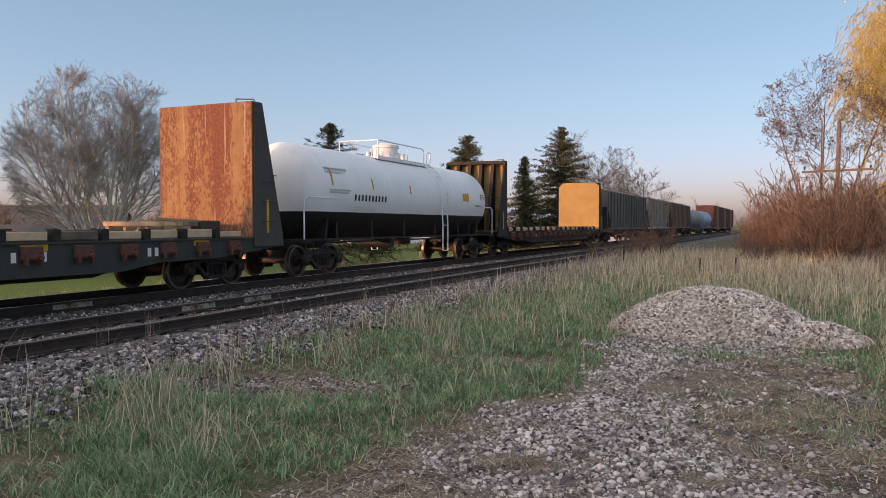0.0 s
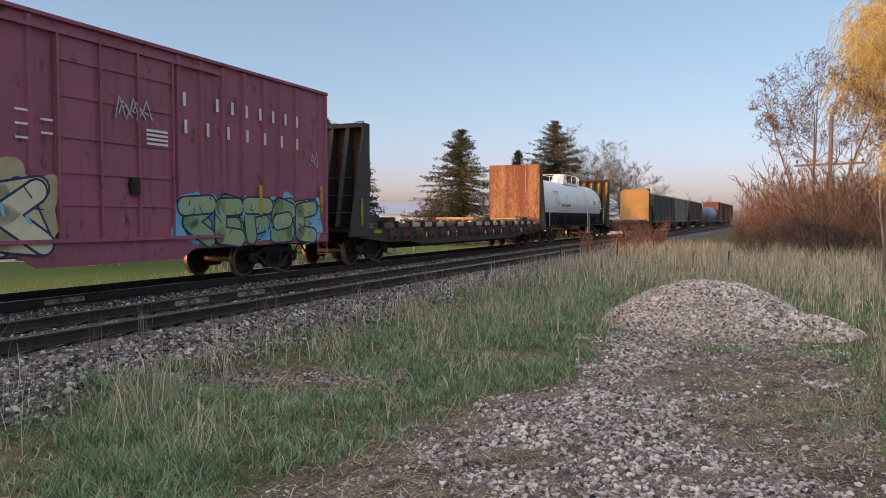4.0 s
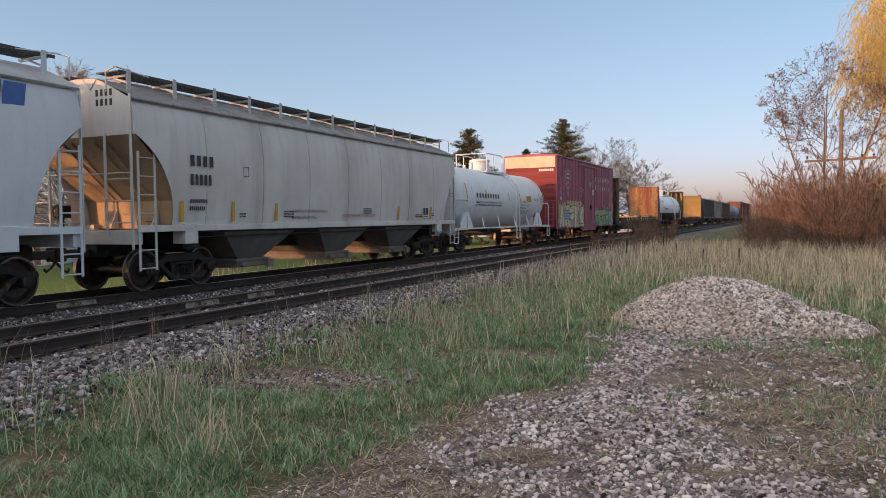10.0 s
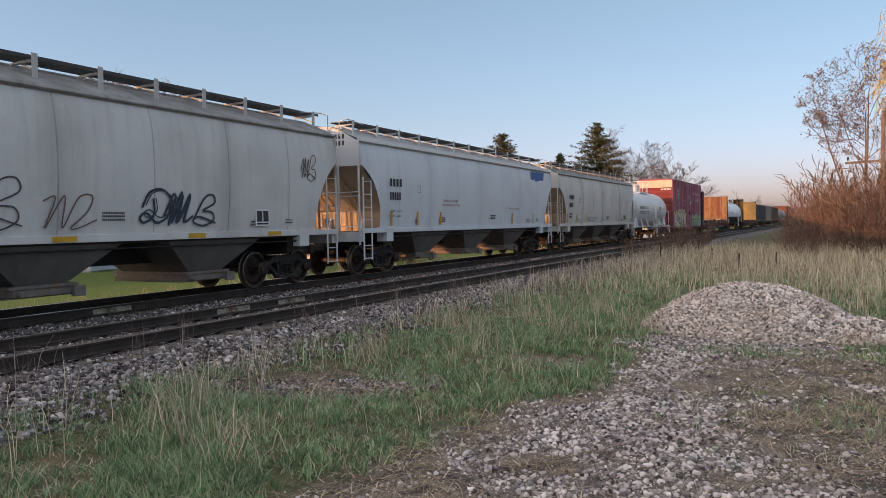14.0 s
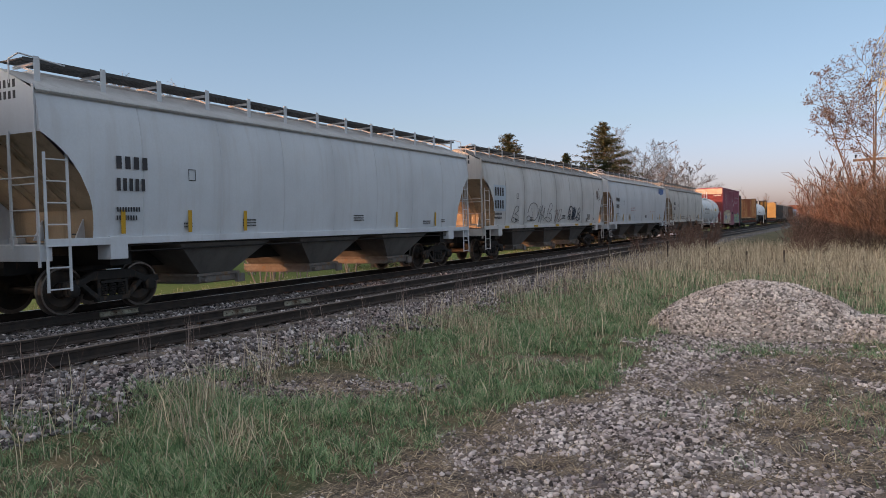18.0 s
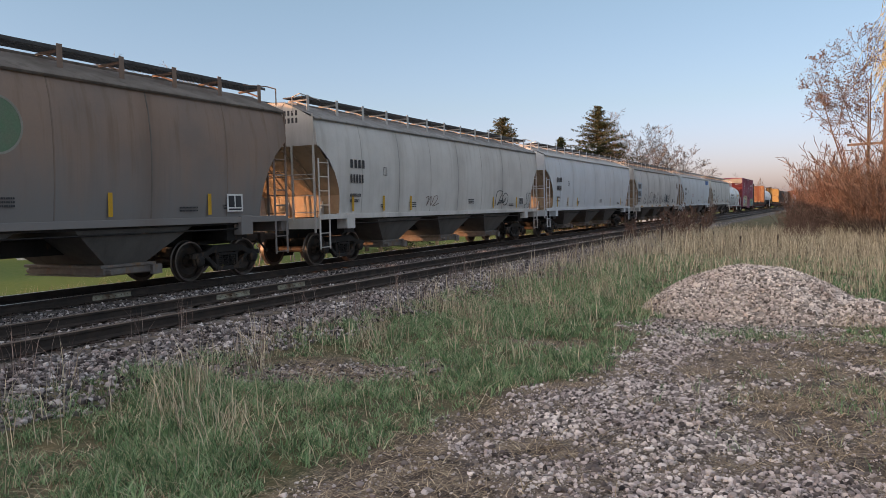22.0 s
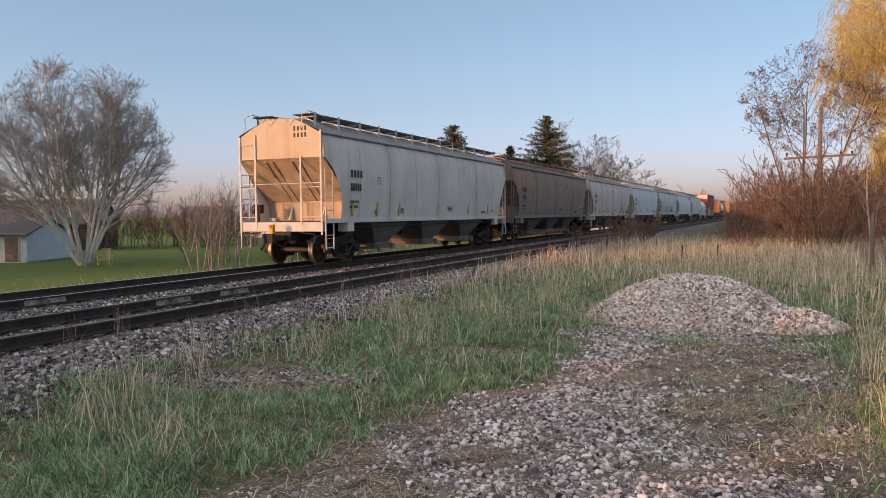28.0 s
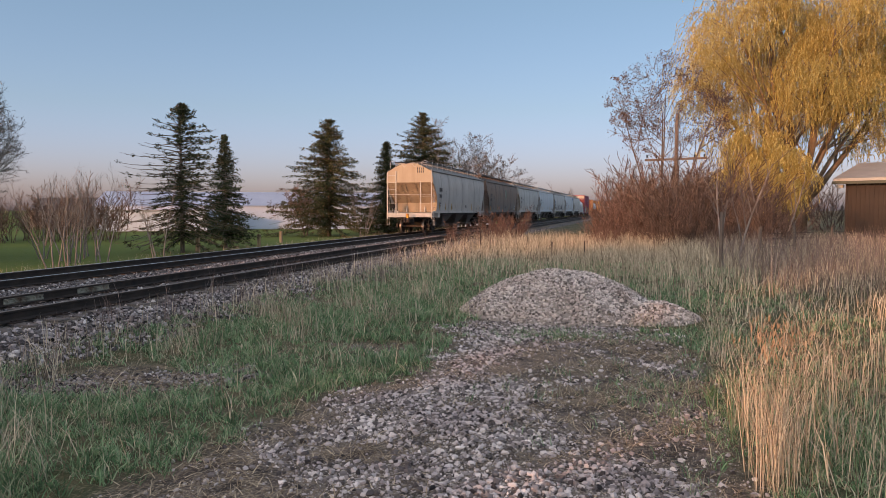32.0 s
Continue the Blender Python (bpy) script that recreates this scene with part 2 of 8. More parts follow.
BLACK = surface("black_steel", (0.013, 0.0125, 0.0125), (0.026, 0.023, 0.021), rough=0.65, rust=(0.07, 0.04, 0.025), rust_amount=0.1)
CASTING = surface("cast_steel", (0.015, 0.0135, 0.013), (0.028, 0.024, 0.022), scale=5, rough=0.7, rust=(0.09, 0.055, 0.035), rust_amount=0.2, bump=0.3)
WHEEL = surface("wheel_steel", (0.04, 0.033, 0.03), (0.075, 0.05, 0.036), scale=6, rough=0.6, metal=0.2)
TREAD = surface("worn_tread", (0.2, 0.17, 0.15), (0.12, 0.1, 0.09), scale=8, rough=0.42, metal=0.7, bump=0.03)
RAILSIDE = surface("rail_steel", (0.032, 0.025, 0.022), (0.06, 0.042, 0.034), scale=4, rough=0.75, bump=0.3)
RUSTTOP = surface("rusted_rail_head", (0.13, 0.09, 0.07), (0.2, 0.15, 0.12), scale=5, rough=0.5, metal=0.3, bump=0.05)
RAILTOP = surface("rail_head", (0.42, 0.41, 0.4), (0.32, 0.3, 0.29), rough=0.28, metal=0.9, bump=0.02)
YELLOW = surface("reflective_yellow", (0.64, 0.35, 0.03), (0.5, 0.26, 0.02), rough=0.5, bump=0.02)
WHITE = surface("white_marks", (0.75, 0.75, 0.74), (0.6, 0.6, 0.58), rough=0.6, bump=0.02)
INK = surface("dark_marks", (0.03, 0.03, 0.035), (0.05, 0.05, 0.055), rough=0.6, bump=0.02)
REDINK = surface("red_marks", (0.45, 0.08, 0.06), (0.35, 0.1, 0.08), rough=0.6, bump=0.02)
BLUEINK = surface("blue_marks", (0.04, 0.12, 0.33), (0.06, 0.16, 0.38), rough=0.6, bump=0.02)
WOOD = surface("sawn_wood", (0.42, 0.3, 0.19), (0.3, 0.21, 0.14), scale=3, grain=25, rough=0.8, bump=0.3)
OLDWOOD = surface("weathered_wood", (0.2, 0.15, 0.12), (0.12, 0.09, 0.075), scale=3, grain=30, rough=0.85, bump=0.4, streak=(0.08, 0.06, 0.05))


def text(words, size, material, parent, at, name="lettering", bold=0.0, align="LEFT"):
    """Words as a flat mesh under a thing."""
    cu = bpy.data.curves.new(name, "FONT")
    cu.body, cu.size, cu.align_x, cu.offset, cu.resolution_u = words, size, align, bold, 2
    ob = bpy.data.objects.new(name, cu)
    scene.collection.objects.link(ob)
    me = bpy.data.meshes.new_from_object(ob.evaluated_get(bpy.context.evaluated_depsgraph_get()))
    bpy.data.objects.remove(ob)
    me.materials.clear()
    return part(name, me, material, parent, at=at)


def bars(geo, count, height, x, y, z, wide=0.42, gap=0.4, thick=0.003, side=1):
    """Plain bars that stand for unread writing on a wall across x: count bars along y, from y on."""
    w = height * wide
    for k in range(count):
        a = y + side * k * (w + height * gap)
        b = a + side * w
        geo.box(x, x + thick, min(a, b), max(a, b), z, z + height)
    return geo

# ---- the line and the ground ----
NEAR_X, FAR_X = -9.47, -13.43     # the middles of the two tracks abreast of the camera
B2, B3, BEND = 1.983e-4, -0.512e-6, 129.0


def swing(y):
    """How far the line has swung to the right at y, and its slope."""
    c = min(max(y, 0.0), BEND)
    d, s = B2 * c * c + B3 * c ** 3, 2 * B2 * c + 3 * B3 * c * c
    return d + max(y - BEND, 0.0) * s, s


def swing_np(y):
    c = np.clip(y, 0, BEND)
    s = 2 * B2 * c + 3 * B3 * c * c
    return B2 * c * c + B3 * c ** 3 + np.maximum(y - BEND, 0) * s


def waves(x, y, f, seed=0.0):
    return (np.sin(x * f + 1.3 + seed) * np.cos(y * f * 1.27 + 0.4 + seed) + 0.5 * np.sin(x * f * 2.3 + y * f * 1.9 + seed * 2) + 0.35 * np.cos(x * f * 4.1 - y * f * 3.7 + seed)) / 1.85


def height(x, y):
    """The ground's height."""
    x, y = np.asarray(x, float), np.asarray(y, float)
    u = x - swing_np(y)
    z = np.interp(u, [-26, -20.5, -17.0, -16.0, -15.4, -7.6, -7.0, -6.2, -4.5], [-1.8, -1.5, -0.62, -0.34, -0.21, -0.21, -0.27, -0.42, -0.45])
    rough = np.where((u > -7.3) | (u < -16.5), 1.0, 0.15)
    z = z + rough * (0.035 * waves(x, y, 0.9) + 0.018 * waves(x, y, 3.1, 2.0))
    z = z + 0.05 * np.exp(-((x + 1.3) / 1.3) ** 2 - ((y - 7.2) / 1.6) ** 2) + 0.06 * np.exp(-((x + 4.0) / 0.7) ** 2)
    return z


def spaced(near_lo, near_hi, step, far_lo, far_hi):
    a = list(np.arange(near_lo, near_hi + 1e-6, step))
    g, d, out_hi, out_lo = step, 0, [], []
    while near_hi + d < far_hi:
        g *= 1.16
        d += g
        out_hi.append(near_hi + d)
    g, d = step, 0
    while near_lo - d > far_lo:
        g *= 1.16
        d += g
        out_lo.append(near_lo - d)
    return np.array(out_lo[::-1] + a + out_hi)


def gravel_share(x, y):
    """How much of the ground is stones: a band from the heap's foot across the drive."""
    lo = np.interp(y, [3, 4.9, 5.2, 5.7, 6.6, 7.25, 8.2, 9.5, 11.2, 13], [-1.7, -1.5, -1.95, -2.7, -2.5, -2.32, -1.99, -1.82, -2.1, -2.6])
    hi = np.interp(y, [3, 5.3, 5.7, 6.2, 6.5, 7.3, 8.2, 8.9, 9.6, 10.6, 11.5, 13], [1.1, 1.0, 0.85, 0.45, 0.0, -0.5, -0.5, -0.95, -1.2, -1.1, -1.0, 0.8])
    n = 0.22 * waves(x, y, 2.2, 1.0) + 0.3 * waves(x, y, 6.5, 4.0) + 0.2 * waves(x, y, 15.0, 2.0)
    band = np.clip(0.5 + np.minimum(x - lo, hi - x) / 0.5 + n, 0, 1) * np.clip(0.7 + 0.55 * waves(x, y, 4.3, 9.0), 0.15, 1)
    thin = 0.55 * np.clip(0.1 + 1.3 * waves(x, y, 2.1, 8.0) + 0.6 * waves(x, y, 5.5, 2.0), 0, 1) * (x > lo - 0.5) * (x < 1.2)
    hole = 0.6 * np.exp(-((x + 1.75) / 0.5) ** 2 - ((y - 5.85) / 0.25) ** 2) + 0.75 * np.exp(-((x + 2.2) / 0.45) ** 2 - ((y - 4.9) / 0.35) ** 2) + 0.7 * np.exp(-((x + 1.2) / 0.3) ** 2 - ((y - 9.2) / 0.35) ** 2) + 0.5 * np.exp(-((x + 0.4) / 0.5) ** 2 - ((y - 6.0) / 0.25) ** 2)
    return np.clip(np.maximum(band, thin) - hole, 0, 1) * (y < 13.5)


def dirt_share(x, y):
    """Bare trodden earth: the drive, and bald spots in the grass."""
    lo = np.interp(y, [3, 4.85, 5.5, 6.2, 7.1, 7.5, 7.85, 8.6, 10, 13], [-3.4, -3.23, -3.1, -2.95, -2.87, -2.66, -2.45, -2.3, -2.1, -2.4])
    hi = np.interp(y, [3, 5.5, 9, 11, 12.5, 14], [1.05, 1.1, 1.2, 1.1, 0.6, 0.2])
    a = np.clip(0.5 + np.minimum(x - lo, hi - x) / 0.4 + 0.3 * waves(x, y, 1.7, 3.0) + 0.3 * waves(x, y, 5.0, 3.0), 0, 1) * (y < 13.6)
    b = np.clip(1.55 - np.hypot((x + 5.2) / 1.05, (y - 7.6) / 0.72) + 0.4 * waves(x, y, 2.6) + 0.25 * waves(x, y, 7.0), 0, 1)
    c = np.clip(1.3 - np.hypot((x + 3.3) / 0.6, (y - 10.3) / 0.5) + 0.4 * waves(x, y, 6.0), 0, 1)
    return np.maximum(np.maximum(a, b), c)


def ground_material():
    m, t, nd, bs = nodes_of("earth_and_turf")
    tc = nd.new("ShaderNodeTexCoord").outputs["Object"]
    mask = nd.new("ShaderNodeAttribute")
    mask.attribute_name = "cover"
    split = nd.new("ShaderNodeSeparateColor")
    put(t, mask.outputs["Color"], split.inputs[0])
    broad, mid, fine = noise_of(t, tc, 0.5), noise_of(t, tc, 4.0, 6.0, 0.65), noise_of(t, tc, 45.0, 3.0)
    def pebbles(scale, dark, mean, pale):
        v = nd.new("ShaderNodeTexVoronoi")
        v.inputs["Scale"].default_value = scale
        put(t, tc, v.inputs["Vector"])
        one = nd.new("ShaderNodeSeparateColor")
        put(t, v.outputs["Color"], one.inputs[0])
        tone = ramp_of(t, one.outputs[0], [(0.0, dark), (0.55, mean), (1.0, pale)])
        return mix_of(t, ramp_of(t, v.outputs["Distance"], [(0.35, (0, 0, 0)), (0.75, (1, 1, 1))]), tone, tuple(c * 0.6 for c in dark))

    straws = [noise_of(t, tc, 1.0, 3.0, 0.6, s) for s in ((14.0, 90.0, 10.0), (100.0, 17.0, 10.0))]
    turf = mix_of(t, ramp_of(t, broad, [(0.4, (0, 0, 0)), (0.62, (1, 1, 1))]), (0.055, 0.07, 0.032), (0.11, 0.095, 0.065))
    turf = mix_of(t, ramp_of(t, mid, [(0.45, (0, 0, 0)), (0.65, (0.7, 0.7, 0.7))]), turf, (0.17, 0.125, 0.07))
    earth = mix_of(t, ramp_of(t, mid, [(0.35, (0, 0, 0)), (0.65, (1, 1, 1))]), (0.045, 0.033, 0.03), (0.21, 0.152, 0.122))
    earth = mix_of(t, ramp_of(t, fine, [(0.53, (0, 0, 0)), (0.66, (0.75, 0.75, 0.75))]), earth, (0.36, 0.31, 0.27))
    patch = noise_of(t, tc, 2.3, 4.0, 0.6)
    earth = mix_of(t, ramp_of(t, patch, [(0.36, (0.85, 0.85, 0.85)), (0.52, (0, 0, 0))]), earth, (0.035, 0.028, 0.027))
    earth = mix_of(t, ramp_of(t, patch, [(0.54, (0, 0, 0)), (0.68, (0.7, 0.7, 0.7))]), earth, (0.27, 0.21, 0.165))
    for s in straws:
        earth = mix_of(t, ramp_of(t, s, [(0.56, (0, 0, 0)), (0.68, (0.7, 0.7, 0.7))]), earth, (0.5, 0.38, 0.26))
        earth = mix_of(t, ramp_of(t, s, [(0.28, (0.8, 0.8, 0.8)), (0.42, (0, 0, 0))]), earth, (0.05, 0.036, 0.028))
        turf = mix_of(t, ramp_of(t, s, [(0.55, (0, 0, 0)), (0.7, (0.5, 0.5, 0.5))]), turf, (0.36, 0.29, 0.18))
    earth = mix_of(t, mask.outputs["Alpha"], earth, pebbles(48.0, (0.08, 0.064, 0.056), (0.38, 0.32, 0.28), (0.75, 0.66, 0.59)))
    ballast = pebbles(24.0, (0.045, 0.04, 0.039), (0.23, 0.2, 0.195), (0.5, 0.45, 0.435))
    lawn = mix_of(t, ramp_of(t, mid, [(0.35, (0, 0, 0)), (0.65, (1, 1, 1))]), (0.085, 0.13, 0.03), (0.13, 0.16, 0.05))
    col = mix_of(t, split.outputs[0], turf, earth)
    col = mix_of(t, split.outputs[1], col, ballast)
    col = mix_of(t, split.outputs[2], col, lawn)
    put(t, col, bs.inputs["Base Color"])
    bs.inputs["Roughness"].default_value = 0.95
    bs.inputs["Specular IOR Level"].default_value = 0.08
    bp = nd.new("ShaderNodeBump")
    bp.inputs["Strength"].default_value, bp.inputs["Distance"].default_value = 0.6, 0.03
    put(t, mix_of(t, 0.5, mid, fine), bp.inputs["Height"])
    put(t, bp.outputs[0], bs.inputs["Normal"])
    return m


def ground():
    xs, ys = spaced(-24, 12, 0.2, -4200, 4200), spaced(2.0, 46, 0.25, -4200, 4200)
    X, Y = np.meshgrid(xs, ys)
    Z = height(X, Y)
    n = len(xs)
    i, j = np.meshgrid(np.arange(n - 1), np.arange(len(ys) - 1))
    a = (j * n + i).ravel()
    me = raw("ground", np.stack([X, Y, Z], -1).reshape(-1, 3), np.stack([a, a + 1, a + n + 1, a + n], 1), ground_material(), True)
    u = X - swing_np(Y)
    ball = np.clip((u + 16.6) / 0.6, 0, 1) * np.clip((-6.75 - u) / 0.5 + 0.3 * waves(X, Y, 2.0), 0, 1)
    strip = np.clip(1.3 - np.abs(u + 8.3) / 0.3, 0, 1) * 0.85
    ball = ball * (1 - strip)
    lawn = np.clip((-21.5 - u) / 3, 0, 1) * np.clip((Y + 40) / 20, 0, 1)
    col = np.stack([np.maximum(np.maximum(dirt_share(X, Y), gravel_share(X, Y)), strip), ball, lawn, gravel_share(X, Y) ** 1.3], -1).reshape(-1, 4)
    at = me.color_attributes.new("cover", "FLOAT_COLOR", "POINT")
    at.data.foreach_set("color", col.astype(np.float32).ravel())
    return tagged(new("ground", me), "uneven earth with grass, a dirt drive and a lawn", "ground", kind="structure")


ground()

RAIL_SECTION = [(-0.07, -0.17), (0.07, -0.17), (0.07, -0.155), (0.012, -0.13), (0.012, -0.045), (0.037, -0.035), (0.037, -0.006), (0.03, 0.0), (-0.03, 0.0), (-0.037, -0.006), (-0.037, -0.035), (-0.012, -0.045), (-0.012, -0.13), (-0.07, -0.155)]


def rail(x, parent, top):
    ys = list(np.arange(-60, 130, 2.5)) + list(np.arange(130, 1500, 60))
    g = Geo()
    rings = [[(x + swing(y)[0] + s, y, z) for s, z in RAIL_SECTION] for y in ys]
    g.loft(rings)
    k = len(RAIL_SECTION)
    g.m = [1 if (i % k) in (6, 7, 8) and i < (len(ys) - 1) * k else 0 for i in range(len(g.f))]
    return part("rail", g, [RAILSIDE, top], parent)


TIE = surface("tie_wood", (0.11, 0.09, 0.08), (0.17, 0.14, 0.125), scale=4, grain=18, rough=0.9, bump=0.5, streak=None)
PALE = surface("joint_paint", (0.34, 0.32, 0.25), (0.18, 0.15, 0.12), scale=6, rough=0.8, rust=(0.12, 0.07, 0.045), rust_amount=0.4)
RUSTY = surface("rusty_fixings", (0.06, 0.04, 0.032), (0.045, 0.032, 0.027), scale=8, rough=0.85)


def tie_geo():
    g = Geo()
    g.box(-1.3, 1.3, -0.115, 0.115, -0.36, -0.185)
    return g


def plate_geo():
    g = Geo()
    for s in (-0.7535, 0.7535):
        g.box(s - 0.17, s + 0.17, -0.09, 0.09, -0.185, -0.168)
        for d in (-0.1, 0.1):
            for e in (-0.05, 0.05):
                g.box(s + d - 0.018, s + d + 0.018, e - 0.018, e + 0.018, -0.168, -0.145)
    return g


def joint_geo():
    g = Geo()
    g.prism([(-0.012, -0.125), (0.03, -0.14), (0.034, -0.12), (0.02, -0.1), (0.02, -0.065), (0.034, -0.045), (0.02, -0.04), (-0.012, -0.05)], "y", -0.46, 0.46)
    for k in range(6):
        g.rod((0.018, -0.38 + k * 0.152, -0.083), (0.055, -0.38 + k * 0.152, -0.083), 0.02, 6)
    return g


def track(x, label, far, top):
    t = tagged(new("railway_track"), label, "railway track", kind="structure")
    for s in (-0.7535, 0.7535):
        rail(x + s, t, top)
    tie_mesh, plate_mesh = shared("tie", tie_geo, TIE, bevel=0.012), shared("tie_plates", plate_geo, RUSTY)
    y = 2.0
    while y < far:
        d, s = swing(y)
        m = pose(x + d + RND.uniform(-0.03, 0.03), y, RND.uniform(-0.012, 0.004), 0, 0, -math.degrees(s) + RND.uniform(-0.6, 0.6))
        tie = part("tie", tie_mesh, TIE, t, at=m)
        part("tie_plates", plate_mesh, RUSTY, tie)
        y += 0.51 + RND.uniform(-0.02, 0.02)
    return t


far_track = track(FAR_X, "steel rails on dark wooden ties in ballast, carrying the train", 45, RAILTOP)
near_track = track(NEAR_X, "empty track with dark rails and bolted joints", 50, RUSTTOP)
JOINT = shared("joint_bar", joint_geo, PALE)
for x, y, s, t in ((NEAR_X - 0.7535, 13.38, 1, near_track), (FAR_X + 0.7535, 10.75, 1, far_track), (NEAR_X - 0.7535, 11.55, 1, near_track)):
    part("joint_bar", JOINT, PALE, t, "bolted joint bar with flaking pale paint", at=pose(x + swing(y)[0] + 0.012, y, 0))


# ---- loose stones: boulders of a few centimetres, each its own shape ----
ICO = np.array([(0, 1, 1.618), (0, -1, 1.618), (0, 1, -1.618), (0, -1, -1.618), (1, 1.618, 0), (-1, 1.618, 0), (1, -1.618, 0), (-1, -1.618, 0), (1.618, 0, 1), (1.618, 0, -1), (-1.618, 0, 1), (-1.618, 0, -1)]) / 1.902
ICO_FACES = np.array([(0, 1, 8), (0, 8, 4), (0, 4, 5), (0, 5, 10), (0, 10, 1), (3, 2, 9), (3, 9, 6), (3, 6, 7), (3, 7, 11), (3, 11, 2), (1, 6, 8), (8, 6, 9), (8, 9, 4), (4, 9, 2), (4, 2, 5), (5, 2, 11), (5, 11, 10), (10, 11, 7), (10, 7, 1), (1, 7, 6)])


OCTA = np.array([(1, 0, 0), (-1, 0, 0), (0, 1, 0), (0, -1, 0), (0, 0, 1), (0, 0, -1)], float)
OCTA_FACES = np.array([(0, 2, 4), (2, 1, 4), (1, 3, 4), (3, 0, 4), (2, 0, 5), (1, 2, 5), (3, 1, 5), (0, 3, 5)])


def stones(name, pts, size, material, label, category, base=ICO, faces=ICO_FACES):
    n, c = len(pts), len(base)
    v = base[None] * (1 + NPR.uniform(-0.36, 0.36, (n, c, 1))) * NPR.uniform(0.55, 1.2, (n, 1, 3))
    a, b = NPR.uniform(0, 6.28, (n, 1)), NPR.uniform(-0.6, 0.6, (n, 1))
    x, y, z = v[..., 0], v[..., 1], v[..., 2]
    y, z = y * np.cos(b) - z * np.sin(b), y * np.sin(b) + z * np.cos(b)
    x, y = x * np.cos(a) - y * np.sin(a), x * np.sin(a) + y * np.cos(a)
    v = np.stack([x, y, z * 0.85], -1) * np.asarray(size).reshape(n, 1, 1) + np.asarray(pts)[:, None, :]
    f = faces[None] + (np.arange(n) * c)[:, None, None]
    return tagged(new(name, raw(name, v.reshape(-1, 3), f.reshape(-1, 3), material)), label, category, kind="stuff")


BALLAST = piecewise("ballast_stone", [(0.0, (0.025, 0.023, 0.024)), (0.3, (0.13, 0.115, 0.115)), (0.65, (0.33, 0.298, 0.292)), (0.88, (0.52, 0.475, 0.465)), (1.0, (0.72, 0.67, 0.64))], 0.85, scale=1.5, tints=(0.78, 0.7, 0.68))
HEAPSTONE = piecewise("heaped_limestone", [(0.0, (0.13, 0.108, 0.097)), (0.3, (0.41, 0.35, 0.32)), (1.0, (0.82, 0.72, 0.66))], 0.9, scale=1.2, tints=(0.8, 0.76, 0.74))
LIMESTONE = piecewise("crushed_limestone", [(0.0, (0.05, 0.043, 0.042)), (0.26, (0.24, 0.205, 0.195)), (0.6, (0.54, 0.468, 0.445)), (1.0, (0.86, 0.77, 0.73))], 0.9, scale=1.2, tints=(0.72, 0.69, 0.7))


def ballast_stones():
    n = 21000
    y = 3.0 + 44 * NPR.rand(n) ** 1.45
    u = NPR.uniform(-8.15, -6.35, n) + 0.25 * waves(y * 0, y, 2.0)
    x = u + swing_np(y)
    s = 0.013 + 0.03 * NPR.rand(n) ** 1.8
    for near, base, faces in ((True, ICO, ICO_FACES), (False, OCTA, OCTA_FACES)):
        k = (y < 12) == near
        stones("ballast", np.stack([x, y, height(x, y) + s * 0.3], 1)[k], s[k], BALLAST, "dark crushed stone of the track bed shoulder", "ballast", base, faces)
    n = 20000
    y = 3.0 + 46 * NPR.rand(n) ** 1.35
    u = NPR.uniform(-15.3, -8.2, n)
    between = np.minimum(np.abs(np.abs(u - NEAR_X) - 0.7535), np.abs(np.abs(u - FAR_X) - 0.7535)) > 0.16
    u, y = u[between], y[between]
    x = u + swing_np(y)
    s = NPR.uniform(0.018, 0.042, len(u))
    stones("ballast", np.stack([x, y, height(x, y) + 0.02 - s * 0.1], 1), s, BALLAST, "dark crushed stone between the rails and ties", "ballast", OCTA, OCTA_FACES)


def drive_stones():
    n = 92000
    y = 3.6 + 9.5 * NPR.rand(n) ** 1.25
    x = NPR.uniform(-3.6, 1.7, n)
    g = gravel_share(x, y)
    keep = NPR.rand(n) < np.maximum(g ** 1.5, 0.05 * dirt_share(x, y))
    x, y = x[keep], y[keep]
    s = 0.007 + 0.027 * NPR.rand(len(x)) ** 2.4
    k = 2200
    side = NPR.rand(k) < 0.45
    px, py = np.where(side, -4.45, -5.75) + NPR.normal(0, 0.4, k), np.where(side, 7.95, 7.25) + NPR.normal(0, 0.3, k)
    ps = NPR.uniform(0.008, 0.028, k)
    stones("gravel", np.stack([px, py, height(px, py) + ps * 0.2], 1), ps, BALLAST, "dark stones on a bald spot in the grass", "gravel")
    for large, base, faces in ((True, ICO, ICO_FACES), (False, OCTA, OCTA_FACES)):
        k = (s > 0.0105) == large
        stones("gravel", np.stack([x, y, height(x, y) + s * 0.15], 1)[k], s[k], LIMESTONE, "pale crushed gravel spread over the dirt drive", "gravel", base, faces)
    n = 90000
    y = 3.4 + 9.5 * NPR.rand(n) ** 1.35
    x = NPR.uniform(-3.9, 2.0, n)
    keep = NPR.rand(n) < np.maximum(gravel_share(x, y) * 0.6, 0.3 * dirt_share(x, y) * np.clip(0.3 + 1.3 * waves(x, y, 2.9, 6.0), 0.05, 1))
    x, y = x[keep], y[keep]
    s = 0.005 + 0.009 * NPR.rand(len(x)) ** 1.6
    stones("grit", np.stack([x, y, height(x, y) + s * 0.2], 1), s, LIMESTONE, "fine pale grit between larger stones", "gravel", OCTA, OCTA_FACES)


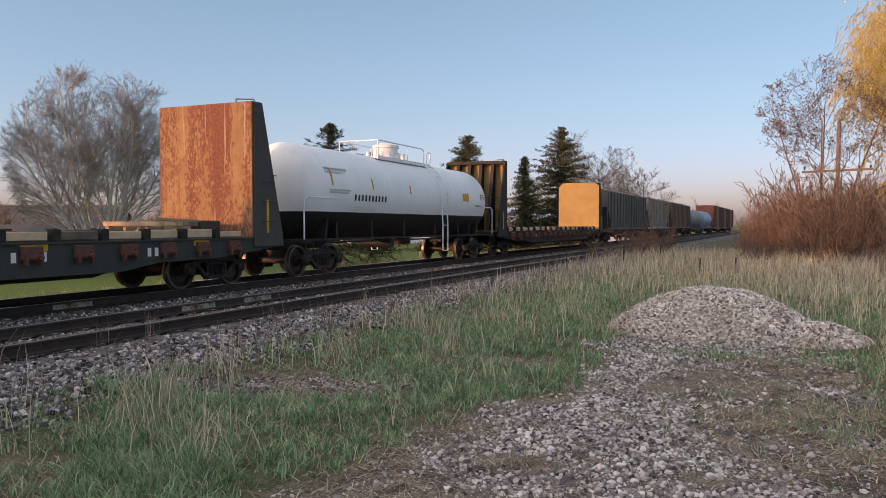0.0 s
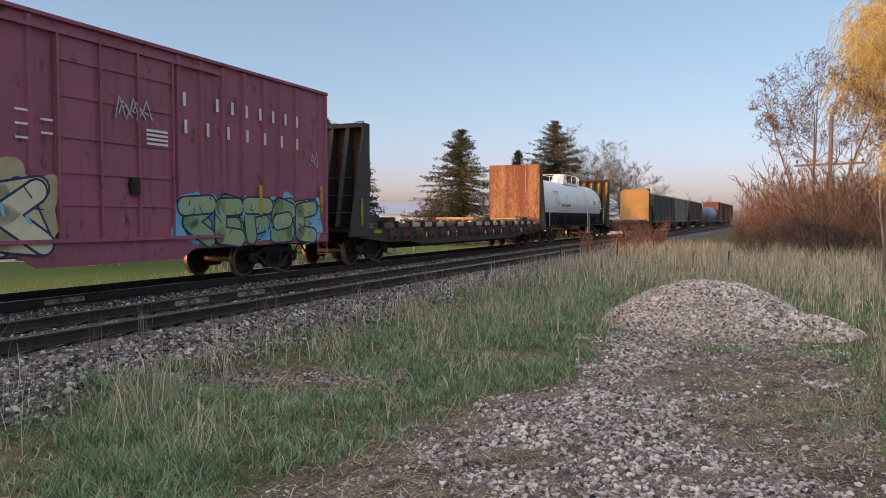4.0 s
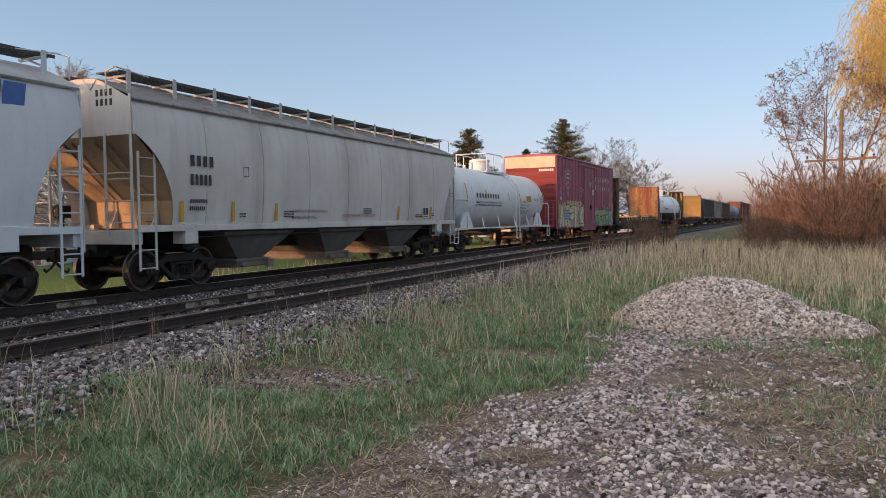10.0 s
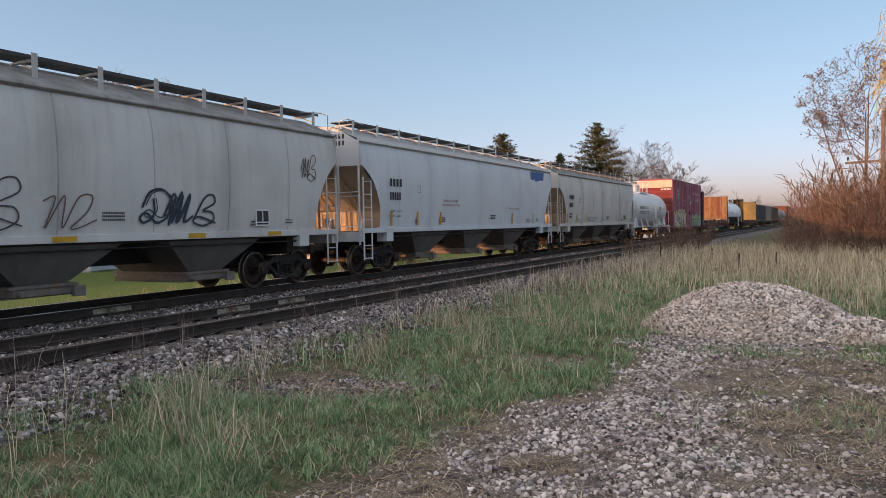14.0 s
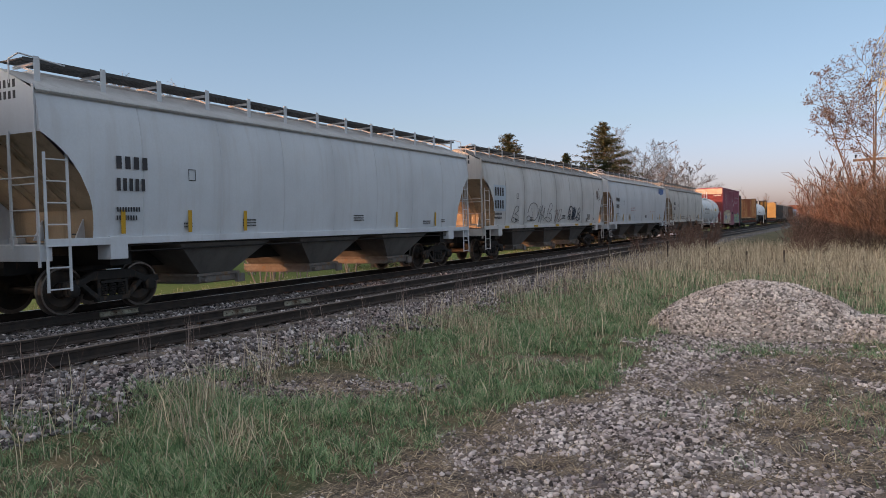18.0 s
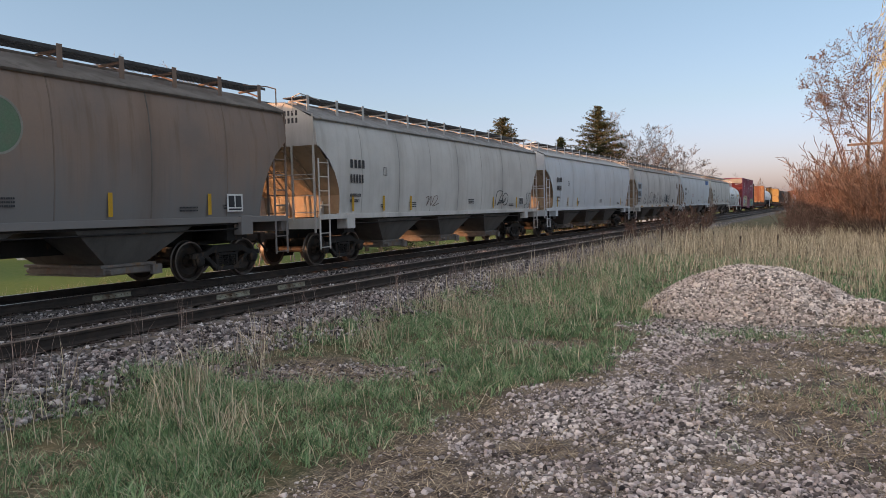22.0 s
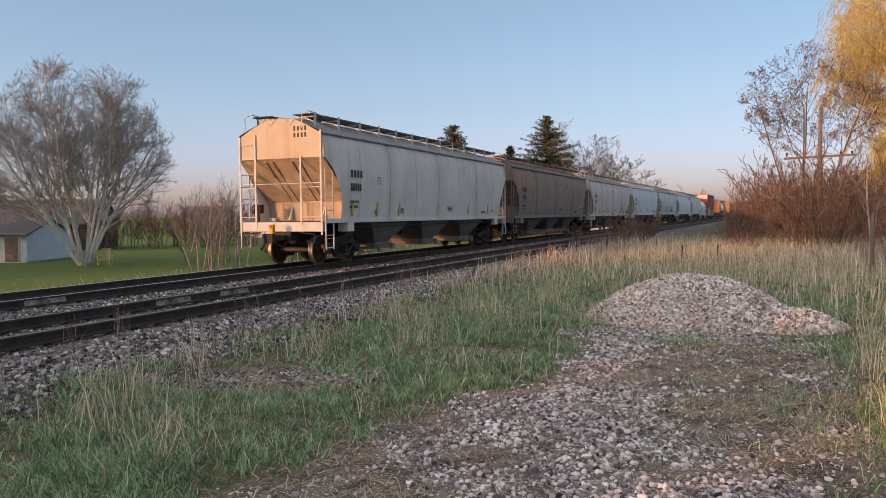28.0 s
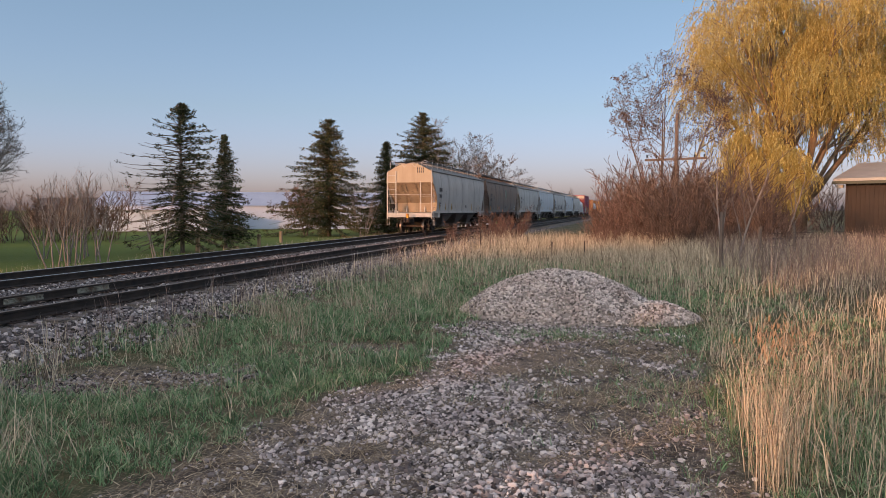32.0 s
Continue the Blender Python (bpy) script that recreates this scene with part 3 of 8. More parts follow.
def heap_height(x, y):
    """The gravel heap, with a low spill beside it."""
    a = np.hypot((x + 0.95) / 1.95, (y - 14.9) / 2.0)
    b = np.hypot((x - 0.85) / 0.85, (y - 14.3) / 1.0)
    h = 0.86 * np.clip(1 - a ** 1.7, 0, 1) ** 0.85
    return np.maximum(h, 0.32 * np.clip(1 - b ** 1.8, 0, 1)) + 0.03 * waves(x, y, 2.5) * (h > 0)


def gravel_heap():
    xs, ys = np.linspace(-3.1, 1.9, 60), np.linspace(12.7, 17.1, 54)
    X, Y = np.meshgrid(xs, ys)
    H = heap_height(X, Y)
    n = len(xs)
    i, j = np.meshgrid(np.arange(n - 1), np.arange(len(ys) - 1))
    a = (j * n + i).ravel()
    core = surface("heap_core", (0.42, 0.36, 0.32), (0.32, 0.27, 0.24), scale=6, grain=60, rough=0.95, bump=0.6, dist=0.02)
    me = raw("gravel_heap", np.stack([X, Y, height(X, Y) - 0.05 + H * 0.97], -1).reshape(-1, 3), np.stack([a, a + 1, a + n + 1, a + n], 1), core, True)
    heap = tagged(new("gravel_heap", me), "low heap of pale crushed gravel on the ground", "gravel heap")
    k = 24000
    x, y = NPR.uniform(-3.1, 1.9, k), NPR.uniform(12.5, 17.1, k)
    h = heap_height(x, y)
    keep = (h > 0.04) & (NPR.rand(k) < np.where(x > 0.7, 0.75, 1.0))
    x, y, h = x[keep], y[keep], h[keep]
    s = 0.016 + 0.026 * NPR.rand(len(x)) ** 1.6
    o = stones("gravel_cover", np.stack([x, y, height(x, y) + h * 0.97 - 0.03], 1), s, HEAPSTONE, "pale loose gravel stones", "")
    o.parent = heap


ballast_stones()
drive_stones()
gravel_heap()

# ---- the train: x across, y forward, z up from the rails, in each car's own space ----
CARS = []      # (thing, its place in the train)
AXLES = []     # (wheelset, place along its car)
WHEEL_R = 0.457


def wheel_geo():
    g = Geo()
    r = WHEEL_R
    g.lathe([(-0.07, 0.09), (-0.07, 0.13), (-0.03, 0.16), (0.0, 0.30), (-0.045, r - 0.075), (-0.055, r - 0.05)], "x", 28)
    g.slot = 1
    g.lathe([(-0.07, r - 0.06), (-0.07, r + 0.022), (-0.045, r + 0.024), (-0.033, r), (0.065, r - 0.006), (0.068, r - 0.04), (0.0, r - 0.07)], "x", 28, ends=False)
    g.slot = 0
    g.lathe([(0.03, 0.02), (0.11, 0.03), (0.11, 0.1), (-0.03, 0.13)], "x", 18)
    return g


def axle_geo():
    g = Geo()
    g.lathe([(-0.82, 0.07), (-0.7, 0.085), (-0.3, 0.08), (0.3, 0.08), (0.7, 0.085), (0.82, 0.07)], "x", 14)
    return g


def sideframe_geo():
    g = Geo()
    top = [(-1.12, 0.52), (-1.1, 0.63), (-0.72, 0.66), (-0.42, 0.8), (0.42, 0.8), (0.72, 0.66), (1.1, 0.63), (1.12, 0.52), (0.78, 0.5), (0.5, 0.62), (-0.5, 0.62), (-0.78, 0.5)]
    g.prism(top, "x", -0.07, 0.07)
    for s in (-1, 1):
        g.prism([(s * 0.76, 0.56), (s * 0.66, 0.6), (s * 0.3, 0.3), (s * 0.34, 0.2)], "x", -0.06, 0.06)
        g.prism([(s * 0.28, 0.28), (s * 0.28, 0.66), (s * 0.36, 0.66), (s * 0.36, 0.28)], "x", -0.055, 0.055)
        g.prism([(s * 0.76, 0.38), (s * 0.76, 0.56), (s * 1.05, 0.6), (s * 1.05, 0.38), (s * 1.0, 0.35), (s * 0.8, 0.35)], "x", -0.045, 0.045)
    g.prism([(-0.36, 0.2), (0.36, 0.2), (0.34, 0.3), (-0.34, 0.3)], "x", -0.08, 0.08)
    return g


def springs_geo():
    g = Geo()
    for y in (-0.2, 0.0, 0.2):
        n, turns = 40, 6
        pts = [(0.02 + 0.045 * math.cos(k / n * turns * 6.283), y + 0.075 * math.sin(k / n * turns * 6.283), 0.29 + 0.27 * k / n) for k in range(n + 1)]
        g.pipe(pts, 0.017, 4)
    g.box(-0.05, 0.08, -0.3, 0.3, 0.555, 0.6)
    return g


def bolster_geo():
    g = Geo()
    g.prism([(-1.1, 0.58), (-1.1, 0.7), (-0.3, 0.78), (0.3, 0.78), (1.1, 0.7), (1.1, 0.58), (0.4, 0.4), (-0.4, 0.4)], "y", -0.2, 0.2)
    for s in (-1, 1):
        g.box(-0.95, 0.95, s * 0.45 - 0.05, s * 0.45 + 0.05, 0.36, 0.46)
        g.box(s * 0.72, s * 0.8, -0.52, 0.52, 0.3, 0.5)
    return g


def cap_geo():
    g = Geo()
    g.lathe([(-0.05, 0.13), (0.03, 0.13), (0.05, 0.11), (0.07, 0.06), (0.075, 0.01)], "x", 14)
    for k in range(3):
        a = k * 2.094 + 0.5
        g.rod((0.045, 0.075 * math.cos(a), 0.075 * math.sin(a)), (0.075, 0.075 * math.cos(a), 0.075 * math.sin(a)), 0.02, 6)
    return g


def truck(car, y, turning=True):
    t = part("truck", shared("bolster", bolster_geo, CASTING, bevel=0.015), CASTING, car, at=pose(0, y, 0))
    frame_mesh, spring_mesh, cap_mesh = shared("sideframe", sideframe_geo, CASTING, bevel=0.012), shared("spring_group", springs_geo, CASTING), shared("bearing_cap", cap_geo, CASTING, smooth=True)
    for s in (-1, 1):
        part("sideframe", frame_mesh, CASTING, t, at=pose(s * 1.06, 0, 0))
        part("spring_pack", spring_mesh, CASTING, t, at=pose(s * 1.06, 0, 0, 0, 0, 0 if s > 0 else 180))
        for e in (-0.89, 0.89):
            part("bearing_cap", cap_mesh, CASTING, t, at=pose(s * 1.12, e, 0.457, 0, 0, 0 if s > 0 else 180))
    for e in (-0.89, 0.89):
        w = part("wheelset", shared("axle", axle_geo, WHEEL), WHEEL, car, at=pose(0, y + e, WHEEL_R))
        for s in (-1, 1):
            part("wheel", shared("wheel", wheel_geo, [WHEEL, TREAD], smooth=True), WHEEL, w, at=pose(s * 0.76, 0, 0, 0, 0, 0 if s > 0 else 180))
        if turning:
            AXLES.append((w, y + e))


def coupler_geo():
    g = Geo()
    g.box(-0.1, 0.1, -0.2, 0.45, 0.78, 0.95)
    g.prism([(-0.16, 0.42), (0.17, 0.42), (0.2, 0.62), (0.1, 0.68), (0.05, 0.58), (-0.06, 0.55), (-0.1, 0.66), (-0.2, 0.62)], "z", 0.72, 1.0)
    return g


def hose_geo():
    g = Geo()
    pts = [(0.35, 0.05, 0.85), (0.36, 0.25, 0.7), (0.34, 0.42, 0.55), (0.28, 0.56, 0.5), (0.2, 0.66, 0.56)]
    g.pipe(pts, 0.025, 6)
    return g


def couplers(car, y):
    for s in (-1, 1):
        c = part("coupler", shared("coupler", coupler_geo, RUSTY, bevel=0.02), RUSTY, car, at=pose(0, s * y, 0, 0, 0, 0 if s > 0 else 180))
        part("air_hose", shared("air_hose", hose_geo, BLACK), BLACK, c)


def new_car(name, label, category, place, group="cars of the freight train"):
    c = tagged(new(name), label, category, group)
    CARS.append((c, place))
    return c


def side_text(words, size, x, y, z, material, car, bold=0.0, name="lettering"):
    return text(words, size, material, car, pose(x, y, z, 90, 0, 90), name, bold)


# ---- covered hoppers ----
H_SIDE = [(1.33, 1.5), (1.6, 1.54), (2.0, 1.58), (2.5, 1.61), (3.0, 1.61), (3.3, 1.59), (3.6, 1.56), (3.85, 1.51), (4.03, 1.46)]


def hx(z):
    return float(np.interp(z, [a for a, b in H_SIDE], [b for a, b in H_SIDE]))


def inset(z):
    return float(np.interp(z, [1.33, 1.45, 1.6, 1.9, 2.2, 2.6, 2.9, 3.1, 3.25, 3.3], [1.02, 1.02, 1.02, 1.0, 0.92, 0.72, 0.5, 0.28, 0.08, 0.0]))


def hopper_side_geo(L, panels):
    g = Geo()
    zs = [1.33, 1.45, 1.6, 1.8, 2.0, 2.2, 2.4, 2.6, 2.75, 2.9, 3.0, 3.1, 3.2, 3.3, 3.45, 3.6, 3.75, 3.88, 4.03]
    n = panels * 6
    rings = []
    for z in zs:
        e = L / 2 - inset(z)
        row = []
        for k in range(n + 1):
            y = max(min(-L / 2 + L * k / n, e), -e)
            f = (y / L + 0.5) * panels % 1.0
            puff = 0.02 * math.sin(math.pi * f) ** 0.6 * math.sin(math.pi * (z - 1.33) / 2.7)
            row.append((hx(z) + puff - 0.015, y, z))
        rings.append(row)
    m = n + 1
    faces = [(k * m + i, k * m + i + 1, (k + 1) * m + i + 1, (k + 1) * m + i) for k in range(len(zs) - 1) for i in range(n)]
    return g.add([p for r in rings for p in r], faces)


def hopper_end_geo(L):
    """The slope sheet under the end plate and the lower end wall."""
    g = Geo()
    e = L / 2
    rows = [(e, 3.3), (e - 0.75, 2.62), (e - 1.5, 1.98), (e - 1.53, 1.36)]
    rings = [[(-hx(z) + 0.03, y, z), (hx(z) - 0.03, y, z)] for y, z in rows]
    g.loft(rings, closed=False)
    return g


def end_plate_geo(L):
    """The upright upper end."""
    prof = [(hx(z) - 0.012, z) for z in (3.3, 3.6, 3.85, 4.03)] + [(0.95, 4.3), (0.5, 4.5), (0.0, 4.53)]
    return Geo().prism(prof + [(-x, z) for x, z in prof[-2::-1]], "y", L / 2 - 0.03, L / 2)


def hopper_roof_geo(L):
    g = Geo()
    sec = [(1.5, 3.98), (1.53, 4.02), (1.5, 4.07), (0.95, 4.31), (0.5, 4.5), (0.0, 4.53), (-0.5, 4.5), (-0.95, 4.31), (-1.5, 4.07), (-1.53, 4.02), (-1.5, 3.98)]
    rings = [[(x, y, z) for x, z in sec] for y in np.linspace(-L / 2 - 0.02, L / 2 + 0.02, 14)]
    g.loft(rings, closed=False)
    return g


def hatch_geo(L):
    g = Geo()
    w = (L - 1.6) / 5
    g.prism([(-0.32, 4.5), (-0.3, 4.6), (-0.1, 4.64), (0.1, 4.64), (0.3, 4.6), (0.32, 4.5)], "y", 0.05, w - 0.05)
    return g


def running_board_geo(L):
    """A steel grating on the near edge of the roof."""
    g = Geo()
    for k in range(8):
        x = 0.42 + k * 0.09
        g.box(x - 0.004, x + 0.004, -L / 2 + 0.1, L / 2 - 0.1, 4.61, 4.645)
    y = -L / 2 + 0.1
    while y < L / 2 - 0.1:
        g.box(0.42, 1.05, y, y + 0.012, 4.615, 4.64)
        y += 0.11
    g.box(1.045, 1.055, -L / 2 + 0.1, L / 2 - 0.1, 4.59, 4.655)
    return g


def bracket_geo():
    g = Geo()
    g.box(1.056, 1.064, -0.06, 0.06, 4.24, 4.7)
    g.beam((1.05, 0, 4.58), (0.42, 0, 4.56), 0.05, 0.05)
    g.beam((1.05, 0, 4.4), (0.62, 0, 4.57), 0.035, 0.035)
    return g


def sill_geo(L):
    g = Geo()
    for s in (-1, 1):
        g.box(s * 1.5, s * 1.57, -L / 2 + 0.05, L / 2 - 0.05, 1.3, 1.44)
        g.box(s * 1.3, s * 1.5, -L / 2 + 0.05, L / 2 - 0.05, 1.3, 1.33)
    return g


def under_geo(L):
    g = Geo()
    g.box(-0.28, 0.28, -L / 2 + 0.1, L / 2 - 0.1, 0.78, 1.1)
    g.box(-1.48, 1.48, -L / 2 + 1.5, L / 2 - 1.5, 1.26, 1.32)
    for s in (-1, 1):
        g.box(-1.35, 1.35, s * (L / 2 - 1.75) - 0.25, s * (L / 2 - 1.75) + 0.25, 0.9, 1.26)
        g.pipe([(s * 1.45, -L / 2 + 1.7, 1.16), (s * 1.45, L / 2 - 1.7, 1.16)], 0.018, 6)
    return g


def pocket_geo():
    """One hopper bottom, wide at the floor and narrow at the outlet."""
    g = Geo()
    rows = ((1.47, 1.5, 1.3), (1.05, 0.5, 0.56))
    g.loft([[(-x, -y, z), (x, -y, z), (x, y, z), (-x, y, z)] for x, y, z in rows])
    return g


def gate_geo():
    g = Geo()
    g.box(-1.15, 1.15, -0.68, 0.68, 0.5, 0.56)
    g.box(-1.12, 1.12, -0.6, 0.6, 0.36, 0.5)
    g.box(-1.08, 1.08, -0.72, 0.66, 0.34, 0.36)
    for s in (-1, 1):
        g.box(s * 1.1, s * 1.2, 0.55, 0.8, 0.3, 0.5)
        g.rod((s * 1.05, -0.5, 0.42), (s * 1.26, -0.5, 0.42), 0.06, 8)
    return g


def end_ladder_geo(L, x0, x1, lo, hi, zs):
    """A ladder on the end, between two upright stiles."""
    g = Geo()
    e = L / 2 - 0.02
    for x, z0, z1 in ((x0, lo[0], hi[0]), (x1, lo[1], hi[1])):
        g.beam((x, e + 0.05, z0), (x, e + 0.05, z1), 0.06, 0.025, (0, 1, 0))
    for z in zs:
        g.rod((x0, e + 0.06, z), (x1, e + 0.06, z), 0.013, 6)
    return g


def end_handrail_geo(L):
    e = L / 2 - 0.02
    return Geo().rod((-1.5, e + 0.06, 2.52), (1.47, e + 0.06, 2.52), 0.014, 6)


def roof_grab_geo(L):
    e = L / 2 - 0.02
    return Geo().pipe([(-0.2, e + 0.02, 4.5), (0, e + 0.03, 4.28), (0.2, e + 0.02, 4.5)], 0.018, 5)


def roof_hoop_geo(L):
    e = L / 2 - 0.02
    return Geo().pipe([(1.05, e - 0.9, 4.62), (1.05, e, 4.7), (1.3, e + 0.02, 4.62), (1.3, e + 0.02, 4.2)], 0.016, 5)


def end_rib_geo(L):
    e = L / 2
    return Geo().beam((0.35, e - 0.08, 3.22), (0.35, e - 1.45, 2.04), 0.05, 0.09)


def end_gusset_geo(L):
    e = L / 2
    return Geo().prism([(e - 1.53, 1.4), (e - 1.53, 1.85), (e - 1.3, 1.4)], "x", 0.6, 0.64)


def corner_ladder_geo():
    g = Geo()
    for s in (-0.22, 0.22):
        g.beam((0, s, 0.5), (0, s, 2.95), 0.05, 0.022, (1, 0, 0))
    for k in range(7):
        g.rod((0.01, -0.22, 0.55 + k * 0.38), (0.01, 0.22, 0.55 + k * 0.38), 0.014, 6)
    return g


def platform_geo(L):
    g = Geo()
    e = L / 2
    g.box(-1.5, 1.5, e - 0.2, e + 0.02, 1.05, 1.34)
    g.box(-1.45, 1.45, e - 1.5, e - 0.2, 1.3, 1.335)
    g.box(-1.57, -1.2, e - 1.75, e - 1.35, 1.02, 1.46)
    g.box(1.2, 1.575, e - 1.75, e - 1.35, 1.02, 1.46)
    return g


def brake_geo():
    g = Geo()
    g.rod((-0.5, 0, 1.34), (-0.5, 0, 1.62), 0.03, 8)
    g.box(-0.62, -0.38, -0.1, 0.12, 1.62, 1.9)
    return g


def brake_wheel_geo():
    g = Geo()
    g.lathe([(-0.015, 0.16), (0.015, 0.16), (0.015, 0.18), (-0.015, 0.18), (-0.015, 0.16)], "y", 18, (-0.5, -0.12, 1.75), ends=False)
    for k in range(4):
        a = k * 1.571
        g.rod((-0.5, -0.12, 1.75), (-0.5 + 0.17 * math.cos(a), -0.12, 1.75 + 0.17 * math.sin(a)), 0.012, 5)
    return g


def seam_geo():
    g = Geo()
    zs = np.linspace(1.46, 3.98, 9)
    rings = [[(hx(z) + dx, dy, z) for dx, dy in ((-0.02, -0.022), (-0.006, -0.012), (-0.006, 0.012), (-0.02, 0.022))] for z in zs]
    return g.loft(rings, closed=False)


def strip_geo(w, h):
    g = Geo()
    g.box(0, 0.005, -w / 2, w / 2, 0, h)
    return g


def hopper(place, label, paint, grimy, end_tone, marks=INK, L=17.3, panels=8, stripes=(-7.0, -5.3, -3.6, 3.3, 5.9), side_marks=True):
    key = "%.1f" % L
    c = new_car("covered_hopper", label, "hopper car", place)
    body = part("body", shared("hopper_under" + key, lambda: under_geo(L), BLACK), BLACK, c)
    for s in (1, -1):
        turn = pose(0, 0, 0, 0, 0, 0 if s > 0 else 180)
        side_mesh = shared("hopper_side" + key + paint.name, lambda: hopper_side_geo(L, panels), paint, smooth=True)
        side = part("side_sheet", side_mesh, paint, c, at=turn)
        seam = GRIME_BROWN if paint is BROWNED else paint if paint is CLEAN_GREY else SEAM
        for k in range(1, panels):
            tone = seam if k % 2 == 0 else paint
            part("weld_seam", shared("weld_seam" + tone.name, seam_geo, tone), tone, side, at=pose(0, -L / 2 + L * k / panels, 0))
        part("running_board", shared("running_board" + key, lambda: running_board_geo(L), GRATING), GRATING, c, "dark steel grating", at=turn)
        n = 13
        for k in range(n):
            part("board_bracket", shared("board_bracket" + paint.name, bracket_geo, paint), paint, c, at=turn @ pose(0, -L / 2 + 0.35 + (L - 0.7) * k / (n - 1), 0))
        end_turn = pose(0, 0, 0, 0, 0, 0 if s > 0 else 180)
        wall = part("end_wall", shared("hopper_end" + key + end_tone.name, lambda: hopper_end_geo(L), end_tone), end_tone, c, at=end_turn)
        plate = SUN_TAN if place < -150 else paint
        part("end_plate", shared("end_plate" + key + plate.name, lambda: end_plate_geo(L), plate), plate, c, at=end_turn)
        for x in (-0.95, -0.7, 0.0, 0.25):
            part("slope_rib", shared("slope_rib" + key + end_tone.name, lambda: end_rib_geo(L), end_tone), end_tone, wall, at=pose(x, 0, 0))
        for x in (0.0, -1.24):
            part("gusset", shared("end_gusset" + key + paint.name, lambda: end_gusset_geo(L), paint), paint, wall, at=pose(x, 0, 0))
        part("end_ladder", shared("end_ladder" + key + paint.name, lambda: end_ladder_geo(L, 1.5, 0.92, (0.95, 1.2), (4.0, 4.05), (1.5, 1.95, 2.4, 2.85, 3.3, 3.75)), paint), paint, c, at=end_turn)
        part("end_ladder", shared("short_ladder" + key + paint.name, lambda: end_ladder_geo(L, -0.75, -1.47, (1.25, 0.95), (3.35, 4.12), (1.5, 1.95, 2.4)), paint), paint, c, at=end_turn)
        part("handrail", shared("end_handrail" + key + paint.name, lambda: end_handrail_geo(L), paint), paint, c, at=end_turn)
        for x in (-0.35, 0.35):
            part("grab_iron", shared("roof_grab" + key + paint.name, lambda: roof_grab_geo(L), paint), paint, c, at=end_turn @ pose(x, 0, 0))
        part("roof_handhold", shared("roof_hoop" + key + paint.name, lambda: roof_hoop_geo(L), paint), paint, c, at=end_turn)
        part("roof_handhold", shared("roof_hoop" + key + paint.name, lambda: roof_hoop_geo(L), paint), paint, c, at=end_turn @ pose(-2.1, 0, 0))
        part("end_platform", shared("end_platform" + key + paint.name, lambda: platform_geo(L), paint, bevel=0.008), paint, c, at=end_turn)
        for e in (-1, 1):
            part("corner_ladder", shared("corner_ladder" + paint.name, corner_ladder_geo, paint), paint, c, at=pose(s * 1.56, e * (L / 2 - 0.28), 0))
    part("roof", shared("hopper_roof" + key + grimy.name, lambda: hopper_roof_geo(L), grimy, smooth=True), grimy, c)
    for k in range(5):
        part("hatch_cover", shared("hatch" + key + grimy.name, lambda: hatch_geo(L), grimy, bevel=0.01), grimy, c, at=pose(0, -L / 2 + 0.8 + k * (L - 1.6) / 5, 0))
    part("side_sill", shared("side_sill" + key + paint.name, lambda: sill_geo(L), paint, bevel=0.006), paint, c)
    for y in (-4.05, 0.0, 4.05):
        p = part("hopper_bottom", shared("hopper_bottom", pocket_geo, POCKET), POCKET, c, at=pose(0, y, 0))
        part("outlet_gate", shared("outlet_gate", gate_geo, GATE, bevel=0.008), GATE, p)
    brake = part("hand_brake", shared("hand_brake", brake_geo, BLACK), BLACK, c, at=pose(-0.8, -L / 2 + 0.6, 0))
    part("brake_wheel", shared("brake_wheel", brake_wheel_geo, BLACK), BLACK, brake)
    part("air_reservoir", shared("air_reservoir", lambda: Geo().rod((0.55, 0, 1.5), (1.2, 0, 1.5), 0.15, 12), BLACK, smooth=True), BLACK, c, at=pose(0, L / 2 - 1.0, 0))
    for y in (-6.4, -2.9, 0.1, 3.3, 5.9) if paint is DULL_GREY else ():
        part("reflector", shared("sill_reflector", lambda: strip_geo(0.5, 0.1), YELLOW), YELLOW, c, at=pose(1.572, y, 1.32))
    for y in stripes if paint is not DULL_GREY else ():
        z = 1.5
        part("reflector", shared("reflector_strip", lambda: strip_geo(0.1, 0.46), YELLOW), YELLOW, c, at=pose(hx(1.7) + 0.022, y, z, 0, 1.5, 0))
    if side_marks:
        rows = ((4, 0.24, 2.74, 0.5, 0.35), (5, 0.24, 2.32, 0.34, 0.26), (9, 0.09, 1.92, 0.4, 0.3), (8, 0.09, 1.76, 0.4, 0.3))
        start = -L / 2 + 1.5
        if paint is DULL_GREY:
            start = -L / 2 + 0.95
            rows = ((4, 0.34, 2.66, 0.42, 0.3), (4, 0.34, 2.14, 0.42, 0.3), (12, 0.09, 1.88, 0.4, 0.3), (12, 0.09, 1.72, 0.4, 0.3))
            part("repainted_patch", shared("repainted_patch", lambda: Geo().loft([[(hx(z) + 0.009, y, z) for y in (-L / 2 + 0.85, -L / 2 + 2.1)] for z in (2.03, 2.3, 2.6, 2.9, 3.1)], closed=False), PATCH), PATCH, c, "pale blue repainted patch")
        for n, size, z, wide, gap in rows[:2] if paint is CLEAN_GREY and place > -70 else rows:
            if size > 0.2:
                for k in range(n):
                    part("marking", bars(Geo(), 1, size, hx(z + size / 2) + 0.018, start + k * size * (wide + gap), z, wide), marks, c, "stencilled black marking")
            else:
                tagged(part("marking", bars(Geo(), n, size, hx(z + size / 2) + 0.018, start, z, wide, gap), marks, c), "stencilled black marking", kind="stuff")
